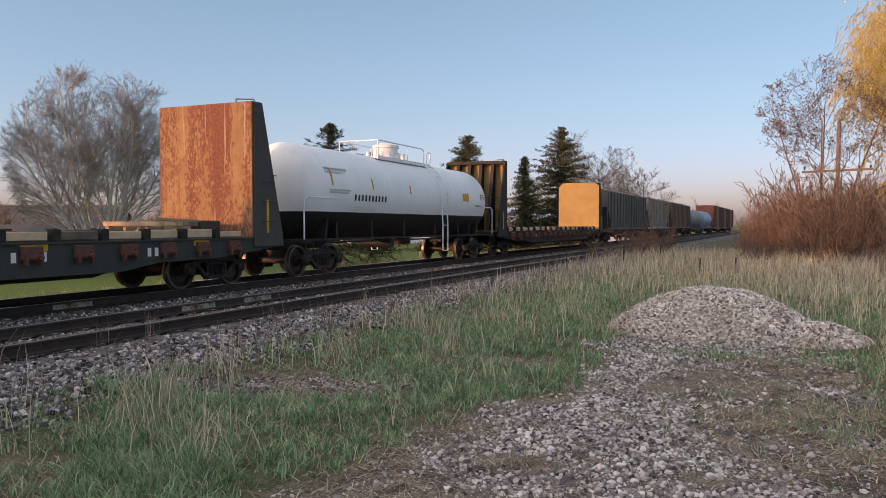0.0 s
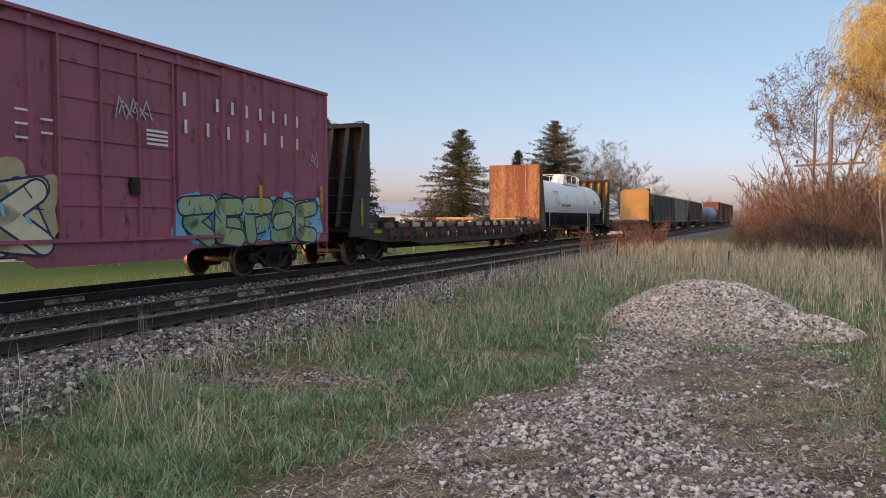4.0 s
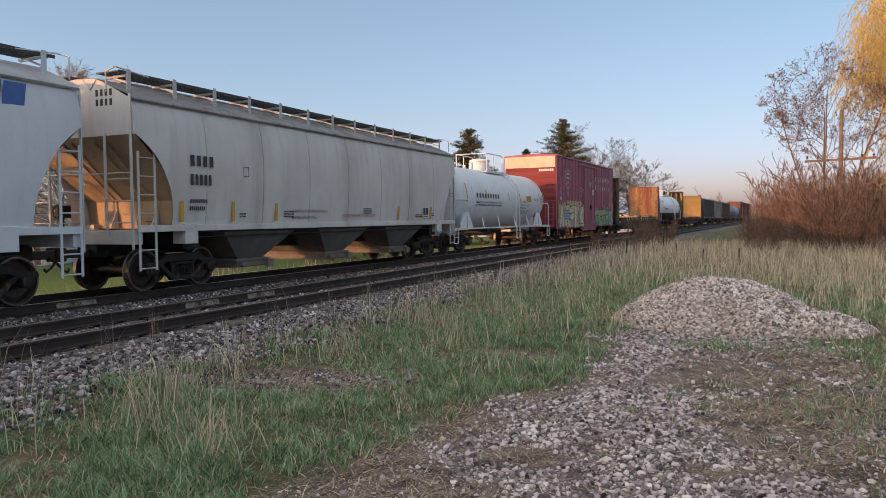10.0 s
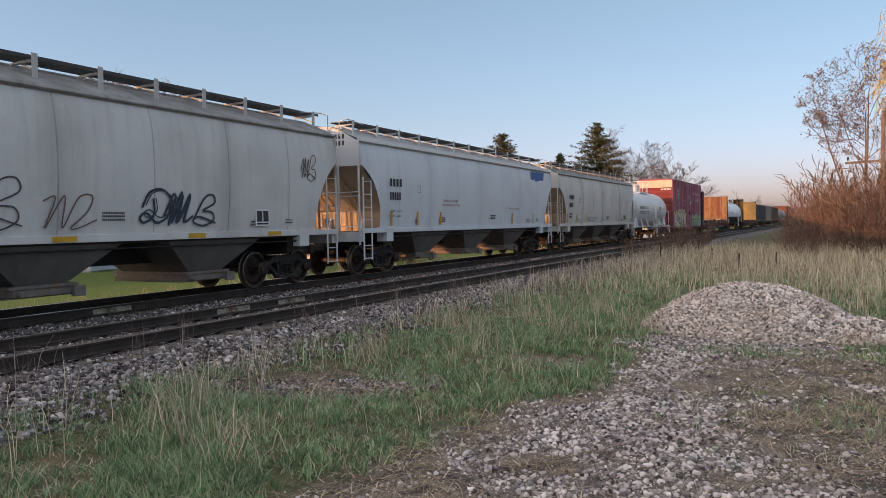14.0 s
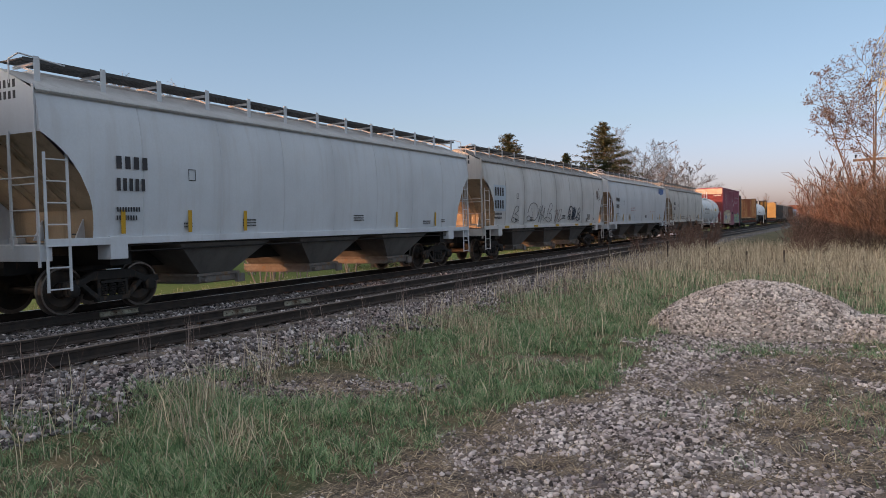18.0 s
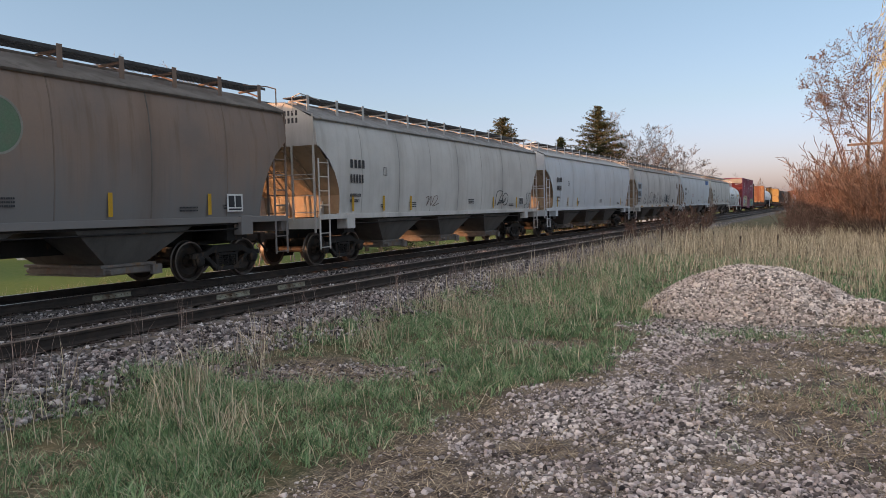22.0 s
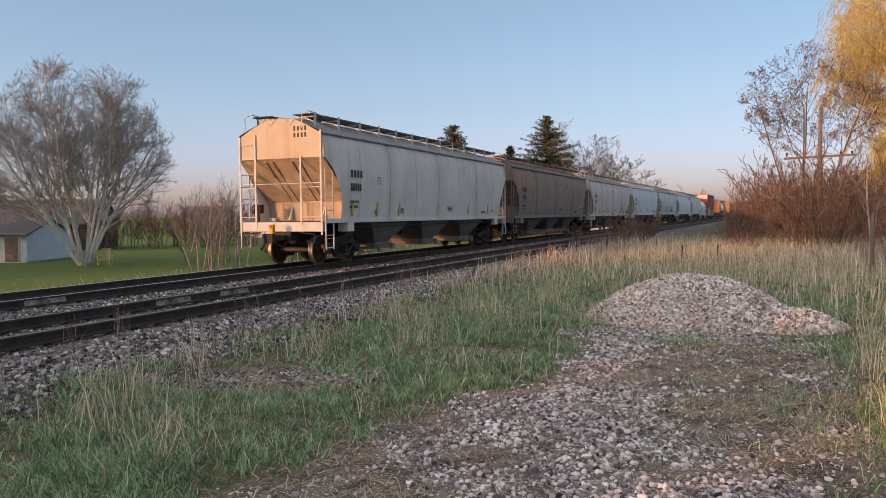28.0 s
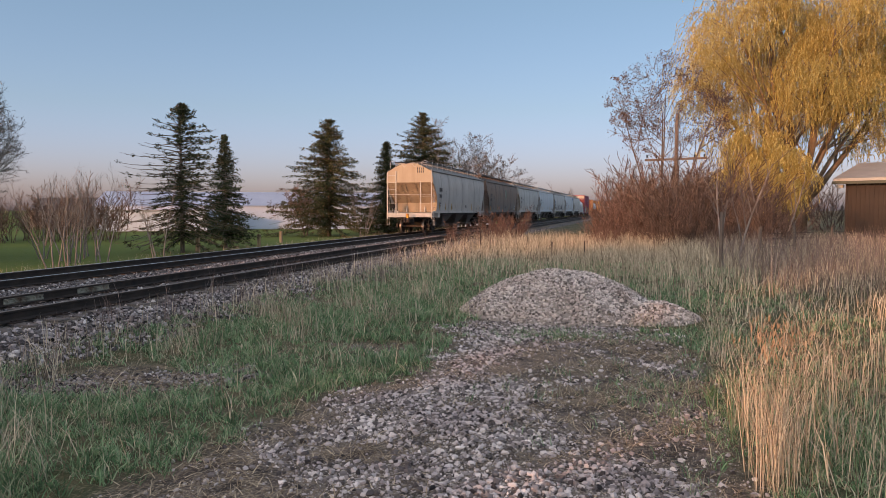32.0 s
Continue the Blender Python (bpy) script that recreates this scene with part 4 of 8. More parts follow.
        for y, z, rows, w in ((-L / 2 + 5.0, 1.6, 3, 0.5), (0.9, 1.7, 3, 0.6), (L / 2 - 3.6, 1.58, 2, 0.6), (L / 2 - 2.3, 1.62, 2, 0.35), (-L / 2 + 3.2, 1.6, 2, 0.3)):
            for k in range(rows):
                tagged(part("marking", bars(Geo(), int(w / 0.045), 0.035, hx(z) + 0.02, y, z + k * 0.065, 0.8, 0.35), marks, c), "small stencilled marking", kind="stuff")
        g, x, y, z, w, h = Geo(), hx(2.7) + 0.018, -L / 2 + 3.3, 2.58, 0.2, 0.24
        for a, b, d, e in ((0, w, 0, 0.015), (0, w, h - 0.015, h), (0, 0.015, 0, h), (w - 0.015, w, 0, h)):
            g.box(x, x + 0.003, y + a, y + b, z + d, z + e)
        part("marking", g, marks, c, "small square stencil")
        for z, size in ((4.12, 0.14), (3.92, 0.14)):
            for k in range(4):
                part("marking", Geo().box(0.5 + k * 0.13, 0.57 + k * 0.13, -L / 2 - 0.004, -L / 2 - 0.001, z, z + size), marks, c, "stencilled black marking")
        for k in range(4):
            part("marking", Geo().box(0.25, 0.6, -L / 2 + 1.522, -L / 2 + 1.526, 1.5 + k * 0.1, 1.53 + k * 0.1), marks, c, "small stencilled marking")
    truck(c, -L / 2 + 1.75)
    truck(c, L / 2 - 1.75)
    couplers(c, L / 2 + 0.12)
    return c


GATE = surface("gate_steel", (0.19, 0.17, 0.155), (0.13, 0.11, 0.1), scale=5, rough=0.7, rust=(0.2, 0.12, 0.07), rust_amount=0.2)
GRATING = surface("walkway_steel", (0.09, 0.088, 0.088), (0.06, 0.057, 0.055), scale=3, rough=0.6, metal=0.3)
POCKET = surface("dusty_grey_underside", (0.15, 0.14, 0.13), (0.1, 0.092, 0.085), scale=1.6, rough=0.8, streak=(0.07, 0.06, 0.055), streak_amount=0.5)
PATCH = surface("pale_blue_patch", (0.44, 0.53, 0.6), (0.4, 0.48, 0.55), scale=1.5, rough=0.6)
SEAM = surface("grey_seam", (0.4, 0.39, 0.375), (0.26, 0.245, 0.23), scale=1.2, rough=0.75)
def car_paint(name, base, other, streak, amount, rough=0.66, rust=None, rust_amount=0.0, soot=None, soot_amount=0.0, low=None):
    """Weathered car paint; soot: dirt that runs down beside every second seam; low: the colour that shows towards the sill."""
    m = surface(name, base, other, scale=0.8, rough=rough, grain=22, fleck=0.1, bump=0.02, streak=streak, streak_amount=amount, rust=rust, rust_amount=rust_amount)
    if not soot:
        return m
    t, nd = m.node_tree, m.node_tree.nodes
    tc = nd.new("ShaderNodeTexCoord").outputs["Object"]
    axes = nd.new("ShaderNodeSeparateXYZ")
    put(t, tc, axes.inputs[0])
    col = nd["Principled BSDF"].inputs["Base Color"].links[0].from_socket
    ragged = noise_of(t, tc, 1.0, 5.0, 0.65, (3.0, 3.0, 0.35))

    def math_of(kind, a, b):
        n = nd.new("ShaderNodeMath")
        n.operation = kind
        for s, v in zip(n.inputs, (a, b)):
            if isinstance(v, float):
                s.default_value = v
            else:
                put(t, v, s)
        return n.outputs[0]
    if low:
        edge = math_of("ADD", axes.outputs[2], math_of("MULTIPLY", ragged, 1.6))
        band = nd.new("ShaderNodeMapRange")
        for k, v in enumerate((2.4, 3.7, 1.0, 0.0)):
            band.inputs[k + 1].default_value = v
        put(t, edge, band.inputs[0])
        col = mix_of(t, band.outputs[0], col, low)
    off = math_of("ADD", math_of("PINGPONG", axes.outputs[1], 2.1625), math_of("MULTIPLY", ragged, 0.9))
    col = mix_of(t, ramp_of(t, off, [(0.3, (soot_amount,) * 3), (0.62, (soot_amount * 0.45,) * 3), (0.95, (0, 0, 0))]), col, soot)
    put(t, col, nd["Principled BSDF"].inputs["Base Color"])
    return m


# tail end plate: the low sun's tan glow mixed into pale grey paint
SUN_TAN = car_paint("sun_tinted_tan_paint", (0.46, 0.37, 0.27), (0.4, 0.31, 0.22), (0.26, 0.19, 0.13), 0.4)
PALE_GREY = car_paint("pale_grey_paint", (0.6, 0.58, 0.55), (0.5, 0.48, 0.455), (0.3, 0.26, 0.22), 0.3, soot=(0.24, 0.21, 0.18), soot_amount=0.45)
CLEAN_GREY = car_paint("clean_grey_paint", (0.6, 0.635, 0.665), (0.54, 0.575, 0.605), (0.42, 0.38, 0.35), 0.25, soot=(0.4, 0.4, 0.41), soot_amount=0.35)
DULL_GREY = car_paint("dull_grey_paint", (0.6, 0.59, 0.575), (0.51, 0.5, 0.485), (0.3, 0.26, 0.22), 0.25, soot=(0.22, 0.2, 0.18), soot_amount=0.5)
BROWNED = car_paint("browned_paint", (0.29, 0.195, 0.15), (0.22, 0.165, 0.14), (0.17, 0.1, 0.065), 0.6, soot=(0.14, 0.085, 0.06), soot_amount=0.5, low=(0.2, 0.187, 0.18))
GRIME = surface("grimy_roof", (0.2, 0.19, 0.18), (0.33, 0.32, 0.31), scale=1.5, rough=0.75, streak=(0.1, 0.09, 0.08), streak_amount=0.6)
CLEAN_ROOF = surface("dusty_roof", (0.46, 0.46, 0.45), (0.37, 0.36, 0.35), scale=1.5, rough=0.7, streak=(0.25, 0.23, 0.21), streak_amount=0.4)
GRIME_BROWN = surface("brown_grime", (0.12, 0.1, 0.085), (0.2, 0.17, 0.15), scale=1.5, rough=0.8, streak=(0.06, 0.05, 0.04), streak_amount=0.6)

HOPPERS = [
    (-45.75, "pale grey covered hopper car with dirty seams", PALE_GREY, GRIME, 16.5),
    (-63.95, "clean light grey covered hopper car with a blue emblem", CLEAN_GREY, CLEAN_ROOF, 17.3),
    (-82.55, "dull grey covered hopper car with scrawled marks", DULL_GREY, GRIME, 17.3),
    (-101.3, "light grey covered hopper car with black stencils", CLEAN_GREY, CLEAN_ROOF, 17.3),
    (-119.9, "grey covered hopper car with a scrawl near its end", PALE_GREY, GRIME, 17.3),
    (-138.5, "brown weathered covered hopper car with a green disc", BROWNED, GRIME_BROWN, 17.3),
    (-157.05, "pale grey covered hopper car at the tail of the train", PALE_GREY, GRIME, 17.3),
]
# end sheets: dirt streaks over paint darkened and browned for the shade between cars
SHADED_SOIL = surface("shaded_soiled_paint", (0.42, 0.32, 0.22), (0.3, 0.22, 0.15), scale=1.2, rough=0.75, streak=(0.12, 0.085, 0.055), streak_amount=0.6)
SHADED_SOIL_BROWN = surface("soiled_brown_paint", (0.2, 0.15, 0.12), (0.26, 0.2, 0.17), scale=1.2, rough=0.75, streak=(0.08, 0.06, 0.05), streak_amount=0.6)
hoppers = [hopper(p, l, a, b, SHADED_SOIL_BROWN if a is BROWNED else SHADED_SOIL, L=n) for p, l, a, b, n in HOPPERS]

# the marker on the tail: a small box with a lamp, hung from the last coupler
tail = hoppers[-1]
marker = part("end_marker", Geo().box(-0.08, 0.08, -0.07, 0.07, 0.98, 1.28), YELLOW, tail, "yellow end-of-train box", at=pose(0.0, -9.15, 0), bevel=0.02)
part("marker_lamp", Geo().rod((0, -0.07, 1.22), (0, -0.1, 1.22), 0.04, 10), REDINK, marker, "red lamp")
part("marker_hose", Geo().pipe([(0.1, -0.02, 0.95), (0.2, -0.08, 0.7), (0.3, 0.1, 0.6), (0.35, 0.3, 0.75)], 0.02, 6), BLACK, marker)
for x in (-0.75, 0.75):
    part("uncoupling_lever", Geo().pipe([(x, -8.72, 1.02), (x * 1.3, -8.85, 1.0), (x * 1.75, -8.85, 0.98), (x * 1.75, -8.86, 0.7)], 0.016, 5), BLACK, tail)

# ---- boxcar ----
MAROON = car_paint("maroon_paint", (0.38, 0.105, 0.15), (0.3, 0.09, 0.125), (0.1, 0.035, 0.04), 0.45, 0.55, (0.09, 0.035, 0.03), 0.12)
CREAM = surface("cream_paint", (0.62, 0.5, 0.38), (0.5, 0.38, 0.28), rough=0.6)
RED_END = car_paint("red_end_paint", (0.2, 0.034, 0.036), (0.165, 0.032, 0.034), (0.1, 0.03, 0.028), 0.4)
RUSTBROWN = car_paint("rust_brown_paint", (0.16, 0.06, 0.045), (0.11, 0.05, 0.04), (0.06, 0.035, 0.03), 0.5)
TAN_SPRAY = surface("tan_spray", (0.66, 0.54, 0.34), (0.58, 0.46, 0.29), scale=3, rough=0.6, bump=0.02)
SKY_SPRAY = surface("blue_spray", (0.1, 0.42, 0.6), (0.2, 0.55, 0.68), scale=3, rough=0.6, bump=0.02)
NAVY_SPRAY = surface("navy_spray", (0.02, 0.03, 0.08), (0.03, 0.05, 0.12), scale=3, rough=0.6, bump=0.02)
GREEN_SPRAY = surface("green_spray", (0.27, 0.36, 0.16), (0.2, 0.36, 0.24), scale=2, rough=0.6, bump=0.02)
GREEN_PALE = surface("pale_green_spray", (0.36, 0.42, 0.22), (0.28, 0.38, 0.22), scale=2, rough=0.6, bump=0.02)


def boxcar_geo(L, z0, z1):
    g = Geo()
    g.box(-1.55, 1.55, -L / 2 + 0.04, L / 2 - 0.04, z0 + 0.25, z1 - 0.06)
    return g


def boxcar(place, label, L=15.7, z0=0.85, z1=5.2, paint=None, end=None, full=True, posts=None, turning=True):
    paint = paint or MAROON
    key = paint.name + "%.1f%.1f" % (L, z1)
    c = new_car("boxcar", label, "boxcar", place)
    part("body", shared("box_body" + key, lambda: boxcar_geo(L, z0, z1), paint), paint, c)

    def roof():
        g = Geo()
        g.prism([(-1.63, z1 - 0.1), (-1.63, z1 - 0.02), (-0.8, z1 + 0.03), (0, z1 + 0.05), (0.8, z1 + 0.03), (1.63, z1 - 0.02), (1.63, z1 - 0.1)], "y", -L / 2, L / 2)
        return g
    top = part("roof", shared("box_roof" + key, roof, paint, bevel=0.01), paint, c)
    for k in range(12):
        part("roof_rib", shared("roof_rib" + key, lambda: Geo().prism([(-1.5, z1 - 0.02), (0, z1 + 0.045), (1.5, z1 - 0.02), (1.5, z1 + 0.01), (0, z1 + 0.075), (-1.5, z1 + 0.01)], "y", -0.04, 0.04), paint), paint, top, at=pose(0, -L / 2 + L * (k + 0.5) / 12, 0))

    def sill():
        g = Geo()
        for s in (-1, 1):
            g.box(s * 1.55, s * 1.6, -L / 2, L / 2, z0, z0 + 0.3)
        g.box(-0.3, 0.3, -L / 2, L / 2, 0.75, 1.05)
        for k in range(7):
            y = -L / 2 + 1.0 + (L - 2) * k / 6
            g.box(-1.55, 1.55, y - 0.08, y + 0.08, z0 + 0.05, z0 + 0.25)
        g.prism([(-2.2, z0), (2.2, z0), (1.8, z0 - 0.22), (-1.8, z0 - 0.22)], "x", 1.56, 1.6)
        return g
    part("side_sill", shared("box_sill" + key, sill, paint), paint, c)

    def post():
        g = Geo()
        g.prism([(-0.07, 0.0), (0.07, 0.0), (0.045, 0.055), (-0.045, 0.055)], "z", z0 + 0.28, z1 - 0.12)
        return g
    post_mesh = shared("box_post" + key, post, paint)
    ys = posts or [-L / 2 + 0.4 + k * 0.95 for k in range(int((L / 2 - 2.2) / 0.95) + 1)] + [L / 2 - 0.4 - k * 0.95 for k in range(int((L / 2 - 2.2) / 0.95) + 1)]
    for s in (1, -1):
        for y in ys:
            part("side_post", post_mesh, paint, c, at=pose(s * 1.55, y, 0, 0, 0, -90 if s > 0 else 90))
        part("corner_post", post_mesh, paint, c, at=pose(s * 1.55, -L / 2 + 0.07, 0, 0, 0, -90 if s > 0 else 90))
        part("corner_post", post_mesh, paint, c, at=pose(s * 1.55, L / 2 - 0.07, 0, 0, 0, -90 if s > 0 else 90))
    if full:
        d = part("door", Geo().box(1.56, 1.6, -1.5, 1.5, z0 + 0.3, z1 - 0.35), paint, c, "plug door with locking bars", at=pose(0, 0.1, 0))
        for z in (1.75, 2.35, 3.0, 3.75, 4.4):
            part("door_rib", Geo().box(1.6, 1.63, -1.48, 1.48, z, z + 0.08), paint, d)
        for y in (-1.46, -0.5, 0.45, 1.42):
            part("lock_rod", Geo().rod((1.65, y, z0 + 0.3), (1.65, y, z1 - 0.3), 0.025, 6), paint, d)
        g = Geo()
        g.box(1.6, 1.66, -2.9, 3.1, z1 - 0.34, z1 - 0.26)
        g.box(1.6, 1.68, -2.9, 3.1, z0 + 0.22, z0 + 0.29)
        part("door_track", g, paint, c)
        g = Geo().lathe([(0, 0.14), (0.05, 0.14), (0.06, 0.05), (0.08, 0.05)], "x", 14, (1.62, 0.3, 2.2))
        g.box(1.63, 1.69, 0.2, 0.42, 2.0, 2.35)
        part("door_lock", g, BLACK, d)
    for s in (-1, 1):
        wall = part("end_wall", Geo().box(-1.54, 1.54, min(s * (L / 2 - 0.05), s * (L / 2 - 0.02)), max(s * (L / 2 - 0.05), s * (L / 2 - 0.02)), 1.1, z1 - 0.1), end or paint, c, "corrugated end wall")
        for z in np.arange(1.3, z1 - 0.75, 0.42):
            g = Geo().prism([(s * L / 2 - s * 0.05, z), (s * L / 2 - s * 0.05, z + 0.42), (s * L / 2, z + 0.36), (s * L / 2 + s * 0.015, z + 0.2), (s * L / 2, z + 0.03)], "x", -1.5, 1.5)
            part("end_corrugation", g, end or paint, wall)
        g = Geo().box(-1.53, 1.53, s * L / 2 - 0.03, s * L / 2 + 0.01, z1 - 0.75, z1 - 0.1)
        part("end_panel", g, CREAM if full else paint, c, "sun-bleached cream panel" if full else "")
        g = Geo()
        for x in (-1.4, -0.9, 0.95, 1.42):
            g.beam((x, s * (L / 2 + 0.08), 1.0), (x, s * (L / 2 + 0.08), 2.45), 0.05, 0.03, (0, 1, 0))
        for z in (1.05, 1.4, 1.75, 2.1, 2.4):
            for a, b in ((-1.4, -0.9), (0.95, 1.42)):
                g.rod((a, s * (L / 2 + 0.09), z), (b, s * (L / 2 + 0.09), z), 0.014, 6)
        g.rod((-0.9, s * (L / 2 + 0.09), 2.4), (0.95, s * (L / 2 + 0.09), 2.4), 0.014, 6)
        g.box(-1.4, 1.4, s * L / 2 - 0.1, s * L / 2 + 0.28 * s, 0.98, 1.03)
        part("end_ladder", g, paint, c)
        g = Geo()
        for z in (1.1, 1.5, 1.9, 2.3):
            g.rod((1.66, s * (L / 2 - 0.12), z), (1.66, s * (L / 2 - 0.62), z), 0.014, 6)
        g.pipe([(1.62, s * (L / 2 - 0.12), 0.9), (1.62, s * (L / 2 - 0.12), 0.5), (1.62, s * (L / 2 - 0.6), 0.5), (1.62, s * (L / 2 - 0.6), 0.9)], 0.016, 6)
        part("side_ladder", g, paint, c)
    truck(c, -L / 2 + 2.0, turning)
    truck(c, L / 2 - 2.0, turning)
    couplers(c, L / 2 + 0.2)
    return c


def blob(geo, cy, cz, ry, rz, x, wob, seed, n=26):
    """A wavy painted patch on a side, facing x."""
    r = random.Random(seed)
    ph = [r.uniform(0, 6.28) for _ in range(4)]
    pts = []
    for k in range(n):
        a = 2 * math.pi * k / n
        f = 1 + wob * (math.sin(3 * a + ph[0]) + 0.7 * math.sin(5 * a + ph[1]) + 0.4 * math.sin(8 * a + ph[2])) / 2
        pts.append((cy + ry * f * math.copysign(abs(math.cos(a)) ** 0.7, math.cos(a)), cz + rz * f * math.copysign(abs(math.sin(a)) ** 0.7, math.sin(a))))
    geo.prism(pts, "x", x, x + 0.003)


def stroke(geo, pts, x, w):
    for (a, b), (c, d) in zip(pts, pts[1:]):
        geo.beam((x, a, b), (x, c, d), 0.003, w, (0, -(d - b), c - a))


def capsule(geo, p, q, w, x):
    """A fat flat stroke with round ends on a side."""
    (a, b), (c, d) = p, q
    t = math.atan2(d - b, c - a)
    pts = [(c + w / 2 * math.cos(t - math.pi / 2 + math.pi * k / 6), d + w / 2 * math.sin(t - math.pi / 2 + math.pi * k / 6)) for k in range(7)]
    pts += [(a + w / 2 * math.cos(t + math.pi / 2 + math.pi * k / 6), b + w / 2 * math.sin(t + math.pi / 2 + math.pi * k / 6)) for k in range(7)]
    geo.prism(pts, "x", x, x + 0.0015)


# strokes of the swollen shapes, in a unit square
SWELLS = (((0.0, 0.9), (0.9, 0.95)), ((0.45, 0.9), (0.4, 0.05)), ((0.1, 0.05), (0.4, 0.95), (0.85, 0.05)), ((0.2, 0.4), (0.75, 0.4)), ((0.1, 0.95), (0.15, 0.05)), ((0.85, 0.9), (0.2, 0.5), (0.9, 0.05)),
          ((0.85, 0.9), (0.15, 0.85), (0.12, 0.1), (0.85, 0.08)), ((0.15, 0.5), (0.7, 0.5)), ((0.9, 0.85), (0.3, 0.95), (0.15, 0.65), (0.8, 0.4), (0.75, 0.08), (0.1, 0.1)))


def piece(car, y, z, w, h, n, fill, ground, line, seed, x=1.612):
    """One sprayed piece: a cloud behind, swollen shapes with dark edges, thin lines and glints over them."""
    r = random.Random(seed)
    g = Geo()
    for k in range(int(w / 0.55)):
        blob(g, y + (k + 0.5) * w / int(w / 0.55), z + h * r.uniform(0.45, 0.62), 0.5, h * 0.5, x, 0.28, seed + k)
    part("spray_cloud", g, ground, car, "sprayed blue cloud")
    step = w / n
    shapes = []
    for k in range(n):
        for st in r.sample(SWELLS, 3):
            shapes.append([(y + (k + 0.08 + 0.85 * a) * step + r.uniform(-0.05, 0.05), z + h * (0.08 + 0.84 * b) + r.uniform(-0.05, 0.05)) for a, b in st])
    for j, pts in enumerate(shapes):
        o = x + 0.003 + 0.0034 * (j % 3)
        g = Geo()
        for p, q in zip(pts, pts[1:]):
            capsule(g, p, q, 0.47, o)
        part("spray_edge", g, line, car, "dark sprayed edge")
        g = Geo()
        for p, q in zip(pts, pts[1:]):
            capsule(g, p, q, 0.38, o + 0.0017)
        part("spray_shape", g, fill[j % len(fill)], car, "swollen sprayed shape")
    g = Geo()
    for k in range(int(w * 5)):
        a, b = r.uniform(y, y + w), r.uniform(z, z + h)
        c, d = a + r.uniform(-0.2, 0.2), b + r.uniform(-0.2, 0.2)
        capsule(g, (a, b), (c, d), 0.025, x + 0.015)
    part("spray_line", g, line, car, "thin dark sprayed lines")
    g = Geo()
    for k in range(int(w * 3)):
        a, b = r.uniform(y, y + w), r.uniform(z, z + h * 0.8)
        capsule(g, (a, b), (a + r.uniform(-0.15, 0.15), b + r.uniform(0.05, 0.22)), 0.06, x + 0.017)
    part("spray_glint", g, SKY_SPRAY, car, "blue sprayed glints")


def graffiti(car):
    """Sprayed pieces low on the side, over posts and sheet alike, and small scrawls above."""
    piece(car, -7.3, 0.92, 5.75, 1.3, 5, (TAN_SPRAY, TAN_SPRAY, TAN_PALE), TAN_DARK, NAVY_SPRAY, 11)
    piece(car, 1.75, 0.9, 5.5, 1.1, 5, (GREEN_SPRAY, GREEN_SPRAY, GREEN_PALE), SKY_SPRAY, NAVY_SPRAY, 29)
    r = random.Random(5)
    for k in range(6):
        g = Geo()
        blob(g, -5.4 + k * 0.62, 2.36, 0.27, 0.2, 1.61, 0.08, 60 + k, 14)
        part("spray_shape", g, TAN_DARK, car, "faded tan bubble")
    g = Geo()
    for k in range(9):
        y = 0.25 + k * 0.09
        stroke(g, [(y - 0.3, 3.5 + 0.1 * (k % 3)), (y - 0.2, 3.95 - 0.08 * (k % 4)), (y - 0.05, 3.55 + 0.1 * (k % 2))], 1.645, 0.03)
    part("chalk_scrawl", g, SCRAWL, car, "pale scrawl")
    for y, z in ((-7.25, 2.9), (-5.6, 2.75), (6.9, 3.0)):
        g = Geo()
        stroke(g, [(y, z), (y + 0.12, z + 0.35), (y + 0.2, z + 0.05), (y + 0.33, z + 0.4), (y + 0.4, z - 0.02), (y + 0.05, z + 0.18)], 1.612, 0.025)
        part("chalk_scrawl", g, SCRAWL, car, "pale scrawl")


TAN_PALE = surface("pale_tan_spray", (0.74, 0.64, 0.45), (0.66, 0.56, 0.38), scale=3, rough=0.6, bump=0.02)
SCRAWL = surface("pale_scrawl", (0.5, 0.45, 0.5), (0.4, 0.35, 0.4), bump=0.02)
TAN_DARK = surface("dark_tan_spray", (0.52, 0.41, 0.25), (0.44, 0.34, 0.2), scale=3, rough=0.6, bump=0.02)
BOX_POSTS = [y + 14.8 for y in (-21.96, -21.22, -20.43, -19.71, -18.95, -18.15, -17.36, -16.68, -13.05, -12.31, -11.56, -10.77, -9.95, -9.26, -8.54)]
wc = boxcar(-14.8, "maroon high boxcar with painted graffiti and a cream-topped red end", posts=BOX_POSTS, end=RED_END)
graffiti(wc)
for k in range(9):
    if k != 1:
        part("marking", bars(Geo(), 1, 0.3, 1.612, 1.86 + k * 0.545, 4.0, 0.3), WHITE, wc, "white painted bar")
for k in range(7):
    part("marking", bars(Geo(), 1, 0.3, 1.612, 1.9 + k * 0.72, 3.4, 0.3), WHITE, wc, "white painted bar")
g = bars(Geo(), 2, 0.2, 1.612, -7.1, 2.55, 0.5, 0.5)
part("marking", g, WHITE, wc, "white painted bars")
g = Geo()
for k in range(5):
    g.box(1.612, 1.615, -2.2 + (k % 2) * 0.5, -1.95 + (k % 2) * 0.5, 2.9 + k * 0.12, 2.94 + k * 0.12)
for k in range(4):
    g.box(1.65, 1.653, 0.75, 1.35, 3.05 + k * 0.09, 3.1 + k * 0.09)
for k in range(7):
    g.box(0.55 + k * 0.13, 0.64 + k * 0.13, -7.872, -7.869, 4.22, 4.36)
